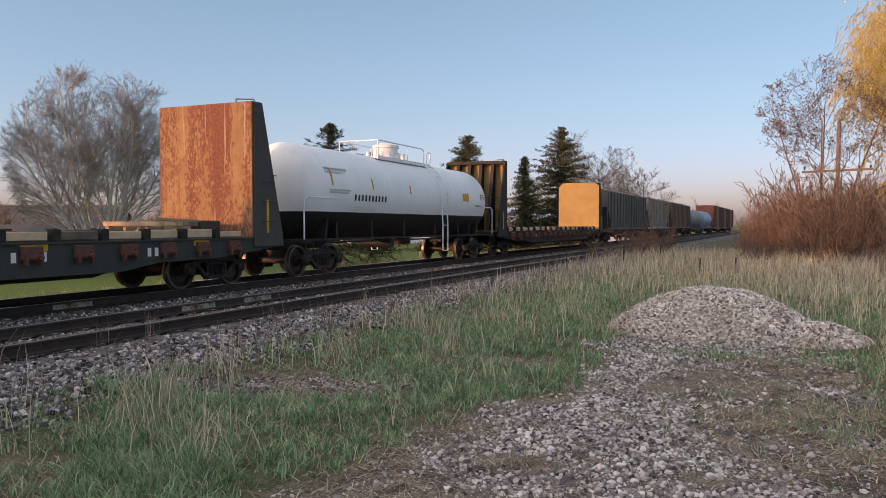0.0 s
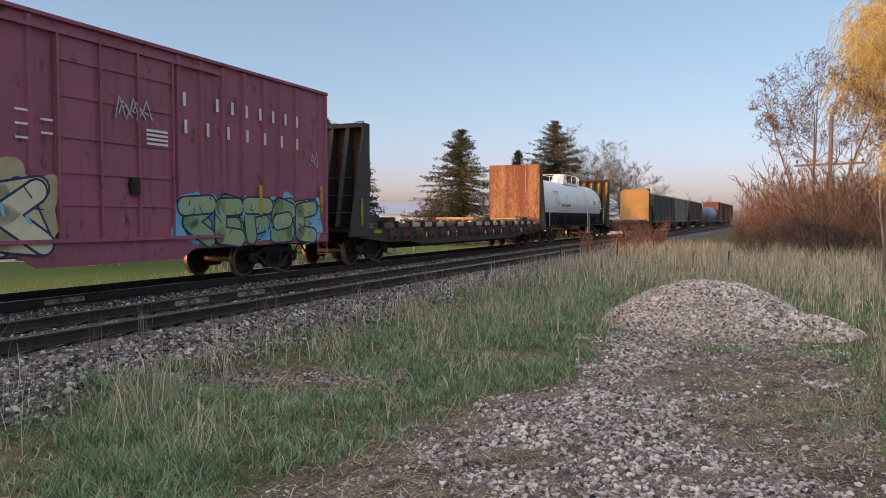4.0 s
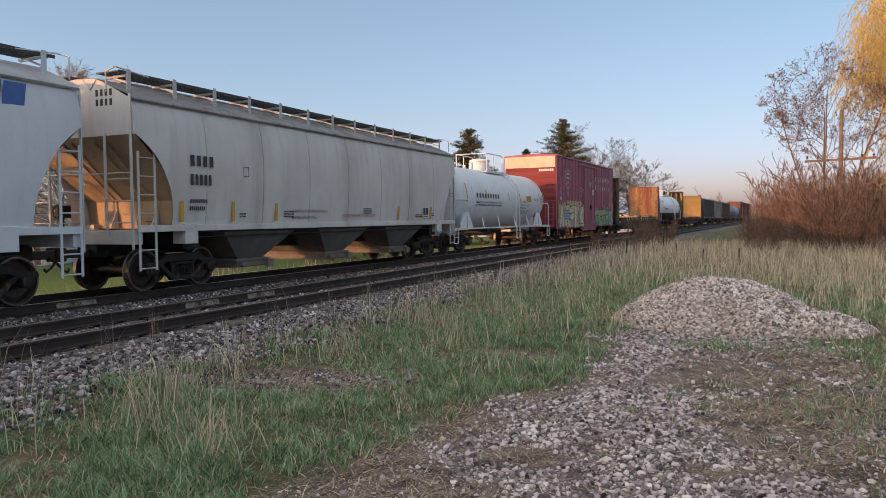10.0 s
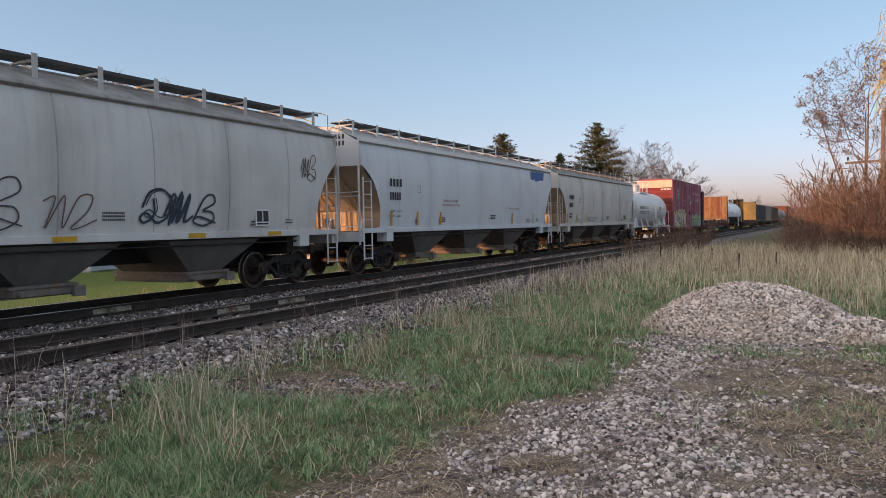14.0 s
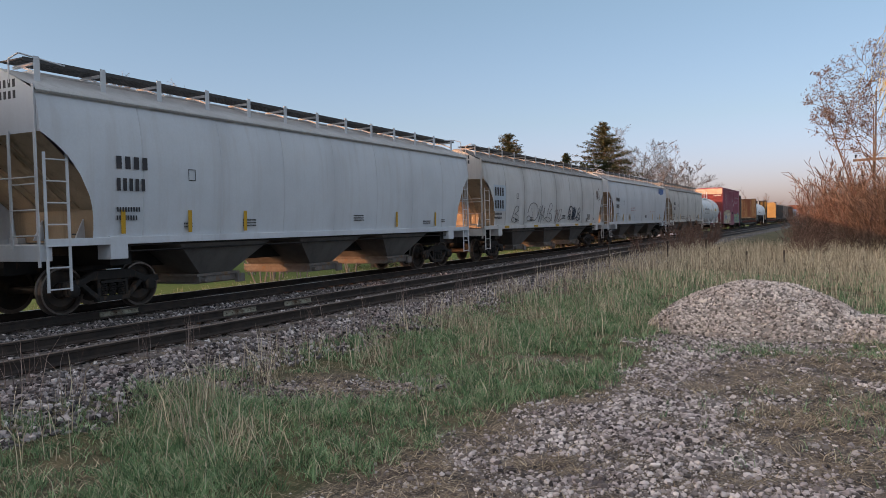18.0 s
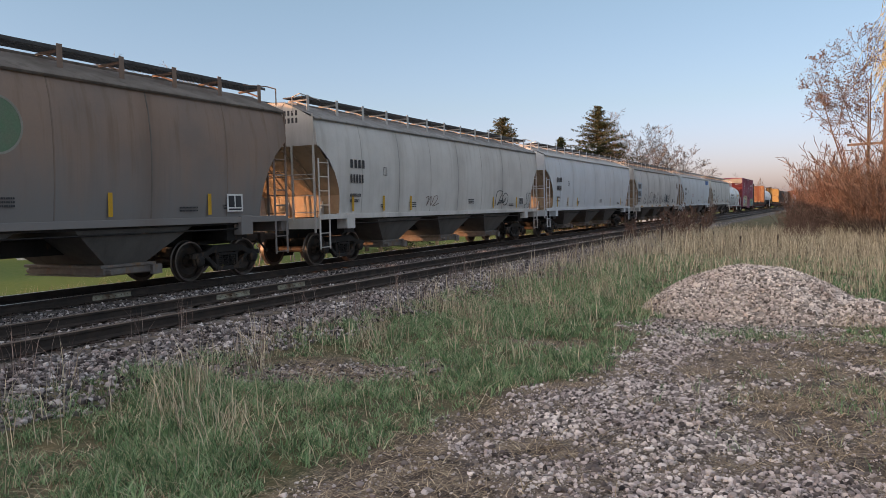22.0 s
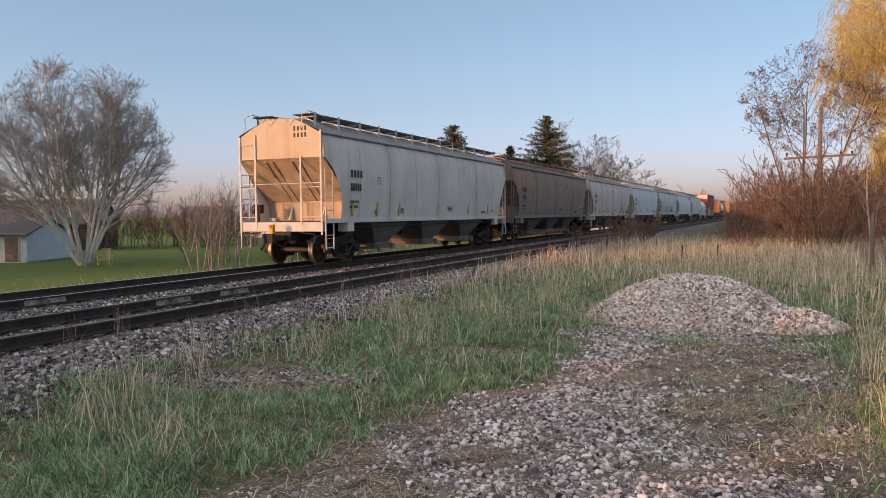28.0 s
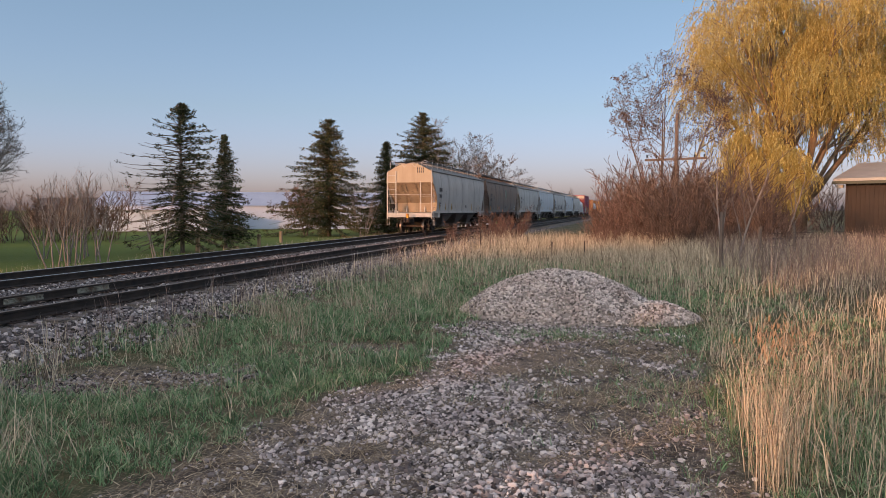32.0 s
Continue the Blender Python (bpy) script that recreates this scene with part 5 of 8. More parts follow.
for z, w in ((3.35, 0.55), (3.27, 0.7), (3.19, 0.5), (2.75, 0.9), (2.67, 0.8)):
    g.box(-0.35 - w / 2, -0.35 + w / 2, -7.875, -7.872, z, z + 0.045)
part("stencilled_marks", g, WHITE, wc, "white stencilled marks")
g = Geo()
shield = [(-5.85, 4.4), (-5.6, 4.32), (-5.35, 4.42), (-5.1, 4.32), (-4.85, 4.4), (-4.8, 4.0), (-4.88, 3.6), (-5.35, 3.22), (-5.82, 3.6), (-5.9, 4.0), (-5.85, 4.4)]
stroke(g, shield, 1.613, 0.035)
for z, w in ((4.1, 0.62), (3.85, 0.6), (3.58, 0.4)):
    bars(g, int(w / 0.085), 0.12, 1.612, -5.35 - w / 2, z, 0.45, 0.3)
part("shield_emblem", g, WHITE, wc, "white shield outline")
g = Geo()
for y, z in ((-7.5, 1.7), (7.45, 1.7), (4.6, 1.62)):
    g.box(1.628, 1.634, y - 0.06, y + 0.06, z, z + 0.75)
part("reflector", g, YELLOW, wc, "yellow reflective strip")
g = Geo()
g.box(1.63, 1.634, -6.15, -5.65, 1.4, 1.95)
g.box(1.63, 1.634, -5.6, -5.1, 1.4, 1.95)
part("data_panel", g, BLUEINK, wc, "dark blue data panel")
g = Geo()
for y in (-6.1, -5.55):
    for k in range(3):
        bars(g, 4, 0.09, 1.635, y, 1.46 + k * 0.16, 0.6, 0.35)
part("panel_marks", g, WHITE, wc)


# ---- bulkhead flat cars ----
def flaking_rust():
    """Tan paint that flakes off in upright bands over red rust."""
    m, t, nd, bs = nodes_of("flaking_rust")
    tc = nd.new("ShaderNodeTexCoord").outputs["Object"]
    band = noise_of(t, tc, 1.0, 2.0, 0.5, (1.7, 1.7, 0.12))
    flake = noise_of(t, tc, 9.0, 9.0, 0.8, (1.7, 1.7, 0.8))
    mask = ramp_of(t, mix_of(t, 0.6, band, flake), [(0.47, (0, 0, 0)), (0.5, (1, 1, 1))])
    tan = mix_of(t, ramp_of(t, noise_of(t, tc, 2.0, 5.0), [(0.3, (0, 0, 0)), (0.7, (1, 1, 1))]), (0.3, 0.175, 0.08), (0.22, 0.11, 0.05))
    red = mix_of(t, ramp_of(t, noise_of(t, tc, 14.0, 6.0), [(0.4, (0, 0, 0)), (0.6, (1, 1, 1))]), (0.2, 0.055, 0.025), (0.11, 0.04, 0.022))
    col = mix_of(t, mask, tan, red)
    run = noise_of(t, tc, 1.0, 4.0, 0.6, (7.0, 7.0, 0.15))
    col = mix_of(t, ramp_of(t, run, [(0.56, (0, 0, 0)), (0.66, (0.7, 0.7, 0.7))]), col, (0.17, 0.06, 0.03))
    col = mix_of(t, ramp_of(t, noise_of(t, tc, 1.0, 4.0, 0.6, (9.0, 9.0, 0.2)), [(0.64, (0, 0, 0)), (0.7, (0.6, 0.6, 0.6))]), col, (0.5, 0.42, 0.34))
    put(t, col, bs.inputs["Base Color"])
    bs.inputs["Roughness"].default_value = 0.8
    bp = nd.new("ShaderNodeBump")
    bp.inputs["Strength"].default_value, bp.inputs["Distance"].default_value = 0.4, 0.01
    put(t, flake, bp.inputs["Height"])
    put(t, bp.outputs[0], bs.inputs["Normal"])
    return m


FLAT_GREEN = car_paint("dark_green_paint", (0.03, 0.042, 0.038), (0.05, 0.05, 0.045), (0.09, 0.06, 0.045), 0.5)
BULK_GREY = car_paint("dark_grey_paint", (0.05, 0.048, 0.047), (0.07, 0.064, 0.06), (0.04, 0.035, 0.03), 0.4)
WINCH = surface("rusty_winch", (0.16, 0.06, 0.045), (0.1, 0.045, 0.035), scale=7, rough=0.8)
RUST_PLATE = flaking_rust()
PLY = surface("tan_bulkhead", (0.37, 0.235, 0.09), (0.3, 0.185, 0.07), scale=1.2, rough=0.7, streak=(0.35, 0.2, 0.08), streak_amount=0.4)


def bulkhead(car, y, s, face, frame_mat, chamfer=0.0, top=4.6):
    """An end wall: a sheet towards the load, ribs and tapered sides behind. s: +1 at the front end."""
    w = 1.5
    outline = [(-w, 1.2), (w, 1.2), (w, top - chamfer), (w - chamfer, top), (-w + chamfer, top), (-w, top - chamfer)] if chamfer else [(-w, 1.2), (w, 1.2), (w, top), (-w, top)]
    b = part("bulkhead", Geo().prism(outline, "y", y - 0.03, y + 0.03), face, car, bevel=0.01)
    for x in (-w, w):
        g = Geo().prism([(y + s * 0.03, 0.95), (y + s * 1.25, 0.95), (y + s * 1.2, 1.3), (y + s * 0.36, top), (y + s * 0.03, top)], "x", x - 0.04, x + 0.04)
        part("side_gusset", g, frame_mat, b, bevel=0.01)
    for x in (-0.9, -0.3, 0.3, 0.9):
        g = Geo().prism([(y + s * 0.03, 1.25), (y + s * 1.0, 1.25), (y + s * 0.3, top - 0.03), (y + s * 0.03, top - 0.03)], "x", x - 0.03, x + 0.03)
        g.beam((x, y + s * 1.02, 1.25), (x, y + s * 0.31, top - 0.03), 0.16, 0.03, (0, 1, 0))
        part("rib", g, frame_mat, b)
    g = Geo().box(-w, w, y + s * 0.03 if s > 0 else y - 0.4, y + 0.4 if s > 0 else y - 0.03, top - 0.14, top + 0.004)
    part("top_beam", g, frame_mat, b)
    g = Geo()
    for z in (1.7, 2.25, 2.8):
        g.rod((0.35, y + s * 1.08, z), (1.45, y + s * 1.05, z), 0.014, 6)
    g.pipe([(1.0, y, top), (1.0, y, top + 0.08), (1.4, y + s * 0.2, top + 0.08), (1.4, y + s * 0.2, top)], 0.014, 6)
    for z in (1.6, 2.1, 2.6):
        g.pipe([(w + 0.045, y + s * 0.35, z), (w + 0.09, y + s * 0.35, z), (w + 0.09, y + s * 0.8, z), (w + 0.045, y + s * 0.8, z)], 0.012, 5)
    part("grab_irons", g, frame_mat, b)
    part("reflector", Geo().box(w + 0.042, w + 0.048, y + s * 0.55 - 0.05, y + s * 0.55 + 0.05, 1.3, 2.15), YELLOW, b, "yellow reflective strip")
    return b


BOARD = surface("pale_sawn_board", (0.62, 0.45, 0.3), (0.5, 0.35, 0.23), scale=3, grain=25, rough=0.8, bump=0.25)


def winch_geo():
    g = Geo()
    g.box(1.44, 1.56, -0.2, 0.2, 0.88, 1.12)
    g.rod((1.5, -0.15, 0.92), (1.5, 0.15, 0.92), 0.07, 10)
    g.rod((1.54, 0.1, 0.92), (1.66, 0.1, 0.92), 0.05, 8)
    g.box(1.52, 1.6, -0.18, -0.12, 0.78, 1.02)
    g.box(1.52, 1.6, 0.12, 0.18, 0.78, 1.02)
    return g


def flat_car(place, label, rear, front, rear_face, front_face, frame_mat, paint, pitch=1.09, chamfer=(0.0, 0.0), full=True):
    """rear, front: where the load sides of the two bulkheads stand."""
    c = new_car("bulkhead_flat_car", label, "flat car", place)
    lo, hi = rear - 1.25, front + 1.25
    g = Geo()
    g.box(-0.35, 0.35, lo, hi, 0.72, 1.1)
    g.prism([(lo + 3.6, 0.75), (lo + 5.2, 0.4), (hi - 5.2, 0.4), (hi - 3.6, 0.75)], "x", -0.45, 0.45)
    g.box(-1.45, 1.45, lo, hi, 1.08, 1.16)
    for k in range(14):
        y = lo + 0.6 + (hi - lo - 1.2) * k / 13
        g.prism([(-1.45, 1.08), (1.45, 1.08), (0.4, 0.78), (-0.4, 0.78)], "y", y - 0.04, y + 0.04)
    part("underframe", g, BLACK, c)
    for s in (-1, 1):
        g = Geo()
        sec = [(lo, 0.95), (lo + 2.6, 0.72), (lo + 4.4, 0.7), (lo + 5.4, 0.56), (hi - 5.4, 0.56), (hi - 4.4, 0.7), (hi - 2.6, 0.72), (hi, 0.95), (hi, 1.18), (lo, 1.18)]
        g.prism(sec, "x", s * 1.45 - 0.02, s * 1.45 + 0.02)
        g.box(s * 1.45 - 0.06, s * 1.45 + 0.06, lo, hi, 1.16, 1.19)
        part("side_sill", g, paint, c)
    g = Geo()
    for k in range(int((front - rear - 0.2) / 0.24)):
        y = rear + 0.1 + k * 0.24
        g.box(-1.38, 1.38, y, y + 0.23, 1.165, 1.215)
    part("deck_planks", g, OLDWOOD, c, "worn deck planks")
    bulkhead(c, rear, -1, rear_face, frame_mat, chamfer[0])
    bulkhead(c, front, 1, front_face, frame_mat, chamfer[1])
    r = random.Random(int(abs(place) * 10))
    y = front - 0.75
    while y > rear + 0.5:
        for s in (1, -1):
            part("winch", shared("winch", winch_geo, WINCH, bevel=0.008), WINCH, c, "rusty strap winch", at=pose(0, y, 0, 0, 0, 0 if s > 0 else 180))
            g = Geo().box(s * 1.3, s * 1.48, y - 0.62, y - 0.46, 1.19, 1.42)
            part("stake_pocket", g, BLACK, c)
        z = r.uniform(0.1, 0.16)
        a = Geo().box(1.02, 1.42 + r.uniform(-0.05, 0.03), y - 0.44, y + 0.44 + r.uniform(-0.05, 0.02), 1.218, 1.24 + z)
        part("riser_timber", a, BOARD if r.random() < 0.8 else OLDWOOD, c, bevel=0.01)
        part("riser_timber", Geo().box(-1.42, -1.05, y - 0.44, y + 0.44, 1.218, 1.24 + z), OLDWOOD, c, bevel=0.01)
        y -= pitch
    for y in np.arange(front - 6.4, rear, -3.25):
        part("reflector", Geo().box(1.472, 1.476, y, y + 0.55, 1.03, 1.15), YELLOW, c, "yellow reflective strip")
    part("reflector", Geo().box(1.475, 1.479, front + 0.1, front + 0.5, 0.98, 1.17), YELLOW, c, "yellow reflective patch")
    part("reflector", Geo().box(1.475, 1.479, front - 2.1, front - 1.6, 1.03, 1.15), YELLOW, c, "yellow reflective strip")
    mid = (rear + front) / 2
    for k, y in enumerate((mid - 5.4, mid - 5.1, mid - 4.8, mid - 3.9, mid - 3.6, mid - 3.3, mid - 2.7, mid - 2.4, mid + 0.6, mid + 1.1, mid + 1.6, mid + 2.2, mid + 2.8, mid + 3.3, mid + 3.9, mid + 6.4, mid + 6.6, mid + 6.9)):
        part("marking", Geo().box(1.472, 1.475, y, y + 0.1, 0.84, 1.02), WHITE, c, "white stencilled mark")
    truck(c, lo + 2.15)
    truck(c, hi - 2.15)
    couplers(c, (hi - lo) / 2)
    return c


flat_one = flat_car(5.75, "bulkhead flat car with rusted tan end wall and loose timber", -10.0, 9.75, RUST_PLATE, RUST_PLATE, BULK_GREY, FLAT_GREEN)
DARKWOOD = surface("dark_dunnage", (0.08, 0.065, 0.055), (0.05, 0.042, 0.038), rough=0.9)


def dunnage(car, y, seed, z=1.37):
    """A loose pile of timber on a deck, riding with the car."""
    r = random.Random(seed)
    for k in range(5):
        s = 0.8 - k * 0.38
        g = Geo().beam((s, y - r.uniform(0.35, 0.6), z + 0.05), (s + r.uniform(-0.1, 0.1), y + r.uniform(0.35, 0.6), z + 0.05), 0.1, 0.1)
        part("loose_timber", g, WOOD, car, "loose bearing timber", bevel=0.006)
    for k in range(3):
        yy = y - 0.45 + k * 0.45
        g = Geo().beam((-0.9, yy, z + 0.16), (0.95, yy + r.uniform(-0.12, 0.12), z + 0.16), 0.12, 0.1)
        part("loose_timber", g, WOOD if k < 2 else OLDWOOD, car, "loose bearing timber", bevel=0.006)
    g = Geo().beam((0.85, y - 0.7, z + 0.27), (0.8, y + 0.75, z + 0.23), 0.1, 0.06)
    part("loose_timber", g, WOOD, car, "loose bearing timber", bevel=0.006)


dunnage(flat_one, 7.8, 3)
dunnage(flat_one, 1.2, 4)
for y, h in ((-8.6, 0.28), (-7.3, 0.2), (8.9, 0.24), (2.9, 0.22)):
    part("dunnage_block", Geo().box(-0.9, 0.9, y - 0.35, y + 0.35, 1.37, 1.37 + h), DARKWOOD, flat_one, "dark timber block", bevel=0.02)
flat_car(45.4, "long bulkhead flat car with dark ribbed and tan end walls", -10.5, 9.7, PLY, PLY, BLACK, BLACK, chamfer=(0.25, 0.3))


# ---- tank cars ----
TANK_WHITE = surface("white_tank_paint", (0.8, 0.81, 0.82), (0.74, 0.75, 0.76), scale=0.7, rough=0.4, bump=0.03, streak=(0.5, 0.48, 0.45), streak_amount=0.25)
TANK_GREY = surface("pale_tank_paint", (0.72, 0.74, 0.75), (0.64, 0.66, 0.67), scale=0.7, rough=0.45, bump=0.03, streak=(0.35, 0.32, 0.3), streak_amount=0.35)
TANK_BLUE = surface("blue_tank_paint", (0.16, 0.24, 0.34), (0.2, 0.28, 0.38), scale=0.9, rough=0.5, streak=(0.3, 0.3, 0.3), streak_amount=0.4)
TANK_DARK = surface("dull_tank_paint", (0.14, 0.14, 0.14), (0.2, 0.19, 0.18), scale=0.9, rough=0.55, streak=(0.08, 0.07, 0.06), streak_amount=0.5)


def tank_mesh(key, half, r, zc, paint, lower):
    """The shell; its lower half black where asked, cut along a level line."""
    if key in MESHES:
        return MESHES[key]
    me = tank_geo(half, r, zc).mesh(key)
    bm = bmesh.new()
    bm.from_mesh(me)
    if lower:
        bmesh.ops.bisect_plane(bm, geom=[*bm.verts, *bm.edges, *bm.faces], plane_co=(0, 0, zc - 0.6), plane_no=(0, 0, 1))
        for f in bm.faces:
            f.material_index = 1 if f.calc_center_median().z < zc - 0.6 else 0
    for f in bm.faces:
        f.smooth = True
    bm.to_mesh(me)
    bm.free()
    me.materials.append(paint)
    me.materials.append(BLACK)
    MESHES[key] = me
    return me


def tank_geo(half, r, zc, n=44):
    g = Geo()
    prof = [(-half - 0.55, 0.02), (-half - 0.53, r * 0.35), (-half - 0.45, r * 0.6), (-half - 0.3, r * 0.82), (-half - 0.12, r * 0.95), (-half, r)]
    prof = prof + [(y, r) for y in np.linspace(-half * 0.75, half * 0.75, 7)] + [(-y, q) for y, q in prof[::-1]]
    g.lathe(prof, "y", n, (0, 0, zc))
    return g


def tank_car(place, label, half, r, zc, paint, black_foot=False, dome=0.0, frame_mat=None, deck=(-1.9, 1.9), full=True, turning=True, guard=0.75, hatch=-0.3):
    frame_mat = frame_mat or paint
    c = new_car("tank_car", label, "tank car", place)
    key = "tank%s%.1f" % (paint.name, half)
    part("tank", tank_mesh(key, half, r, zc, paint, black_foot), paint, c)
    e = half + 1.05
    for s in (-1, 1):
        part("stub_sill", Geo().box(-0.28, 0.28, s * (half - 2.2) if s > 0 else -e, e if s > 0 else -(half - 2.2), 0.78, 1.1), BLACK if black_foot else frame_mat, c, bevel=0.01)
        part("end_platform", Geo().box(-1.45, 1.45, s * e - 0.5 if s > 0 else -e, e if s > 0 else -e + 0.5, 0.985, 1.105), BLACK if black_foot else frame_mat, c, bevel=0.01)
    for s in (-1, 1):
        for x in (-1, 1):
            g = Geo()
            g.prism([(x * 0.35, 1.05), (x * 1.2, 1.05), (x * 1.28, 1.75), (x * 0.9, 1.5), (x * 0.4, 1.2)], "y", s * (half - 0.55) - 0.06, s * (half - 0.55) + 0.06)
            g.prism([(x * 0.35, 1.05), (x * 1.2, 1.05), (x * 1.2, 1.6), (x * 0.4, 1.2)], "y", s * (half - 1.2) - 0.05, s * (half - 1.2) + 0.05)
            g.box(min(x * 0.35, x * 1.25), max(x * 0.35, x * 1.25), s * (half - 0.87) - 0.4, s * (half - 0.87) + 0.4, 1.02, 1.08)
            part("saddle", g, BLACK if black_foot else frame_mat, c, bevel=0.008)
            if not black_foot and full:
                k = s * half
                pad = part("jack_pad", Geo().prism([(k - s * 1.5, 1.1), (k - s * 0.05, 1.1), (k - s * 0.05, 1.28), (k - s * 0.5, 1.78), (k - s * 0.95, 1.78)], "x", min(x * 1.3, x * 1.36), max(x * 1.3, x * 1.36)), frame_mat, c, "white plate bracket", bevel=0.006)
                part("pad_rib", Geo().box(min(x * 1.2, x * 1.42), max(x * 1.2, x * 1.42), k - s * 0.75 - 0.03, k - s * 0.75 + 0.03, 1.1, 1.6), frame_mat, pad)
        for x in (1.45, -1.45):
            g = Geo()
            g.pipe([(x, s * (half - 0.7), 2.3), (x, s * (e - 0.25), 2.3), (x, s * (e - 0.12), 2.2), (x, s * (e - 0.12), 1.1)], 0.022, 6)
            part("end_railing", g, frame_mat, c, "bent pipe handrail")
        g = Geo()
        g.pipe([(1.5, s * (e - 0.1), 1.1), (1.5, s * (e - 0.1), 0.5), (1.5, s * (e - 0.5), 0.5), (1.5, s * (e - 0.5), 1.1)], 0.02, 6)
        g.rod((1.5, s * (e - 0.1), 0.75), (1.5, s * (e - 0.5), 0.75), 0.014, 6)
        part("end_step", g, frame_mat, c, "bent pipe step")
    g = Geo()
    for s in (-1, 1):
        g.beam((s * 1.42, -e + 0.3, 1.08), (s * 1.42, e - 0.3, 1.08), 0.06, 0.06)
        for y in (-half * 0.55, -half * 0.2, half * 0.2, half * 0.55):
            g.beam((s * 1.42, y, 1.08), (s * (r * 0.82), y + 0.35, zc - r * 0.55), 0.05, 0.05)
    part("running_rail", g, frame_mat, c)
    g = Geo()
    g.rod((-0.7, -0.9, 0.85), (0.7, -0.9, 0.85), 0.17, 12)
    g.rod((-0.1, 0, zc - r), (-0.1, 0, 0.75), 0.14, 12)
    g.pipe([(0.5, -half + 1.5, 0.95), (0.5, half - 1.5, 0.95)], 0.03, 6)
    g.box(-0.4, 0.4, 0.7, 1.2, 0.75, 1.05)
    part("brake_gear", g, BLACK, c)
    if full:
        top = zc + r
        g = Geo()
        g.box(-0.75, 0.75, dome + deck[0], dome + deck[1], top - 0.12, top - 0.08)
        for s in (-1, 1):
            g.beam((s * 0.75, dome + deck[0], top - 0.1), (s * 0.75, dome + deck[1], top - 0.1), 0.04, 0.12)
        part("top_platform", g, frame_mat, c)
        g = Geo()
        a, b, h = dome + deck[0], dome + deck[1], top + guard
        for s in (-1, 1):
            x = s * 0.78
            g.pipe([(x, a, top - 0.1), (x, a, h), (x, dome + 0.7 * deck[1] - 0.15, h), (x, dome + 0.7 * deck[1], h - 0.08), (x, dome + 0.7 * deck[1], top - 0.1)], 0.025, 6)
            g.rod((x, dome, top - 0.1), (x, dome, h), 0.02, 6)
            g.pipe([(x, b - 0.35, top - 0.1), (x, b - 0.35, h - 0.1), (x, b, h - 0.1), (x, b, top - 0.3)], 0.022, 6)
        g.rod((-0.78, a, h), (0.78, a, h), 0.02, 6)
        part("top_railing", g, frame_mat, c, "pipe railing")
        g = Geo().lathe([(top - 0.1, 0.46), (top + 0.4, 0.46), (top + 0.42, 0.51), (top + 0.5, 0.51), (top + 0.57, 0.34), (top + 0.6, 0.02)], "z", 22, (0, dome + hatch, 0))
        part("manway", g, paint, c, smooth=True)
        for y in (0.55, 0.95, -1.2):
            part("valve", Geo().rod((0.1, dome + y, top - 0.05), (0.1, dome + y, top + 0.3), 0.1, 10), paint, c)
            part("valve", Geo().rod((-0.25, dome + y, top - 0.05), (-0.25, dome + y, top + 0.22), 0.07, 10), paint, c)
        for s in (1, -1):
            g = Geo()
            yl = dome + deck[1] - 0.3
            ring = [(s * (r + 0.1) * math.cos(a), zc + (r + 0.1) * math.sin(a)) for a in np.linspace(1.15, -0.15, 8)] + [(s * (r + 0.12), 1.5), (s * (r + 0.12), 0.5)]
            for d in (-0.24, 0.24):
                for p, q in zip(ring, ring[1:]):
                    g.beam((p[0], yl + d, p[1]), (q[0], yl + d, q[1]), 0.05, 0.02, (0, 1, 0))
            for k in range(10):
                f = k / 9 * (len(ring) - 1)
                i = min(int(f), len(ring) - 2)
                t = f - i
                x, z = ring[i][0] * (1 - t) + ring[i + 1][0] * t, ring[i][1] * (1 - t) + ring[i + 1][1] * t
                g.rod((x, yl - 0.24, z), (x, yl + 0.24, z), 0.014, 6)
            part("ladder", g, frame_mat, c)
    truck(c, -half + 0.55, turning)
    truck(c, half - 0.55, turning)
    couplers(c, e)
    return c


def curved(geo, y, w, a0, a1, r, zc, n=8):
    """A strip wrapped on a tank's near side, between two angles above the middle."""
    rows = [[((r + 0.006) * math.cos(a), y + d, zc + (r + 0.006) * math.sin(a)) for d in (-w / 2, w / 2)] for a in np.linspace(a0, a1, n)]
    geo.loft(rows, closed=False)


tank_one = tank_car(25.4, "white tank car with a black lower half", 6.65, 1.47, 2.5, TANK_WHITE, True, dome=0.2, frame_mat=BLACK, deck=(-2.3, 2.0), guard=0.5)
for p in tank_one.children:
    if p.name.startswith(("top_railing", "top_platform", "ladder", "end_railing")):
        p.data.materials[0] = TANK_WHITE
tank_two = tank_car(-30.65, "pale grey tank car with yellow strips and white railings", 5.85, 1.42, 2.42, TANK_GREY, dome=-0.3, deck=(-0.9, 1.8), hatch=0.15)
for y, a0, a1 in ((-6.1, 0.12, 0.5), (-3.65, 0.1, 0.36), (-0.9, 0.08, 0.3), (2.4, 0.08, 0.3), (4.6, 0.06, 0.26), (6.1, 0.06, 0.26)):
    g = Geo()
    curved(g, y, 0.1, a0, a1, 1.47, 2.5)
    part("reflector", g, YELLOW, tank_one, "yellow reflective strip")
g = Geo()
curved(g, 4.35, 0.7, 0.0, 0.22, 1.47, 2.5)
part("placard", g, YELLOW, tank_one, "yellow notice")
g = Geo()
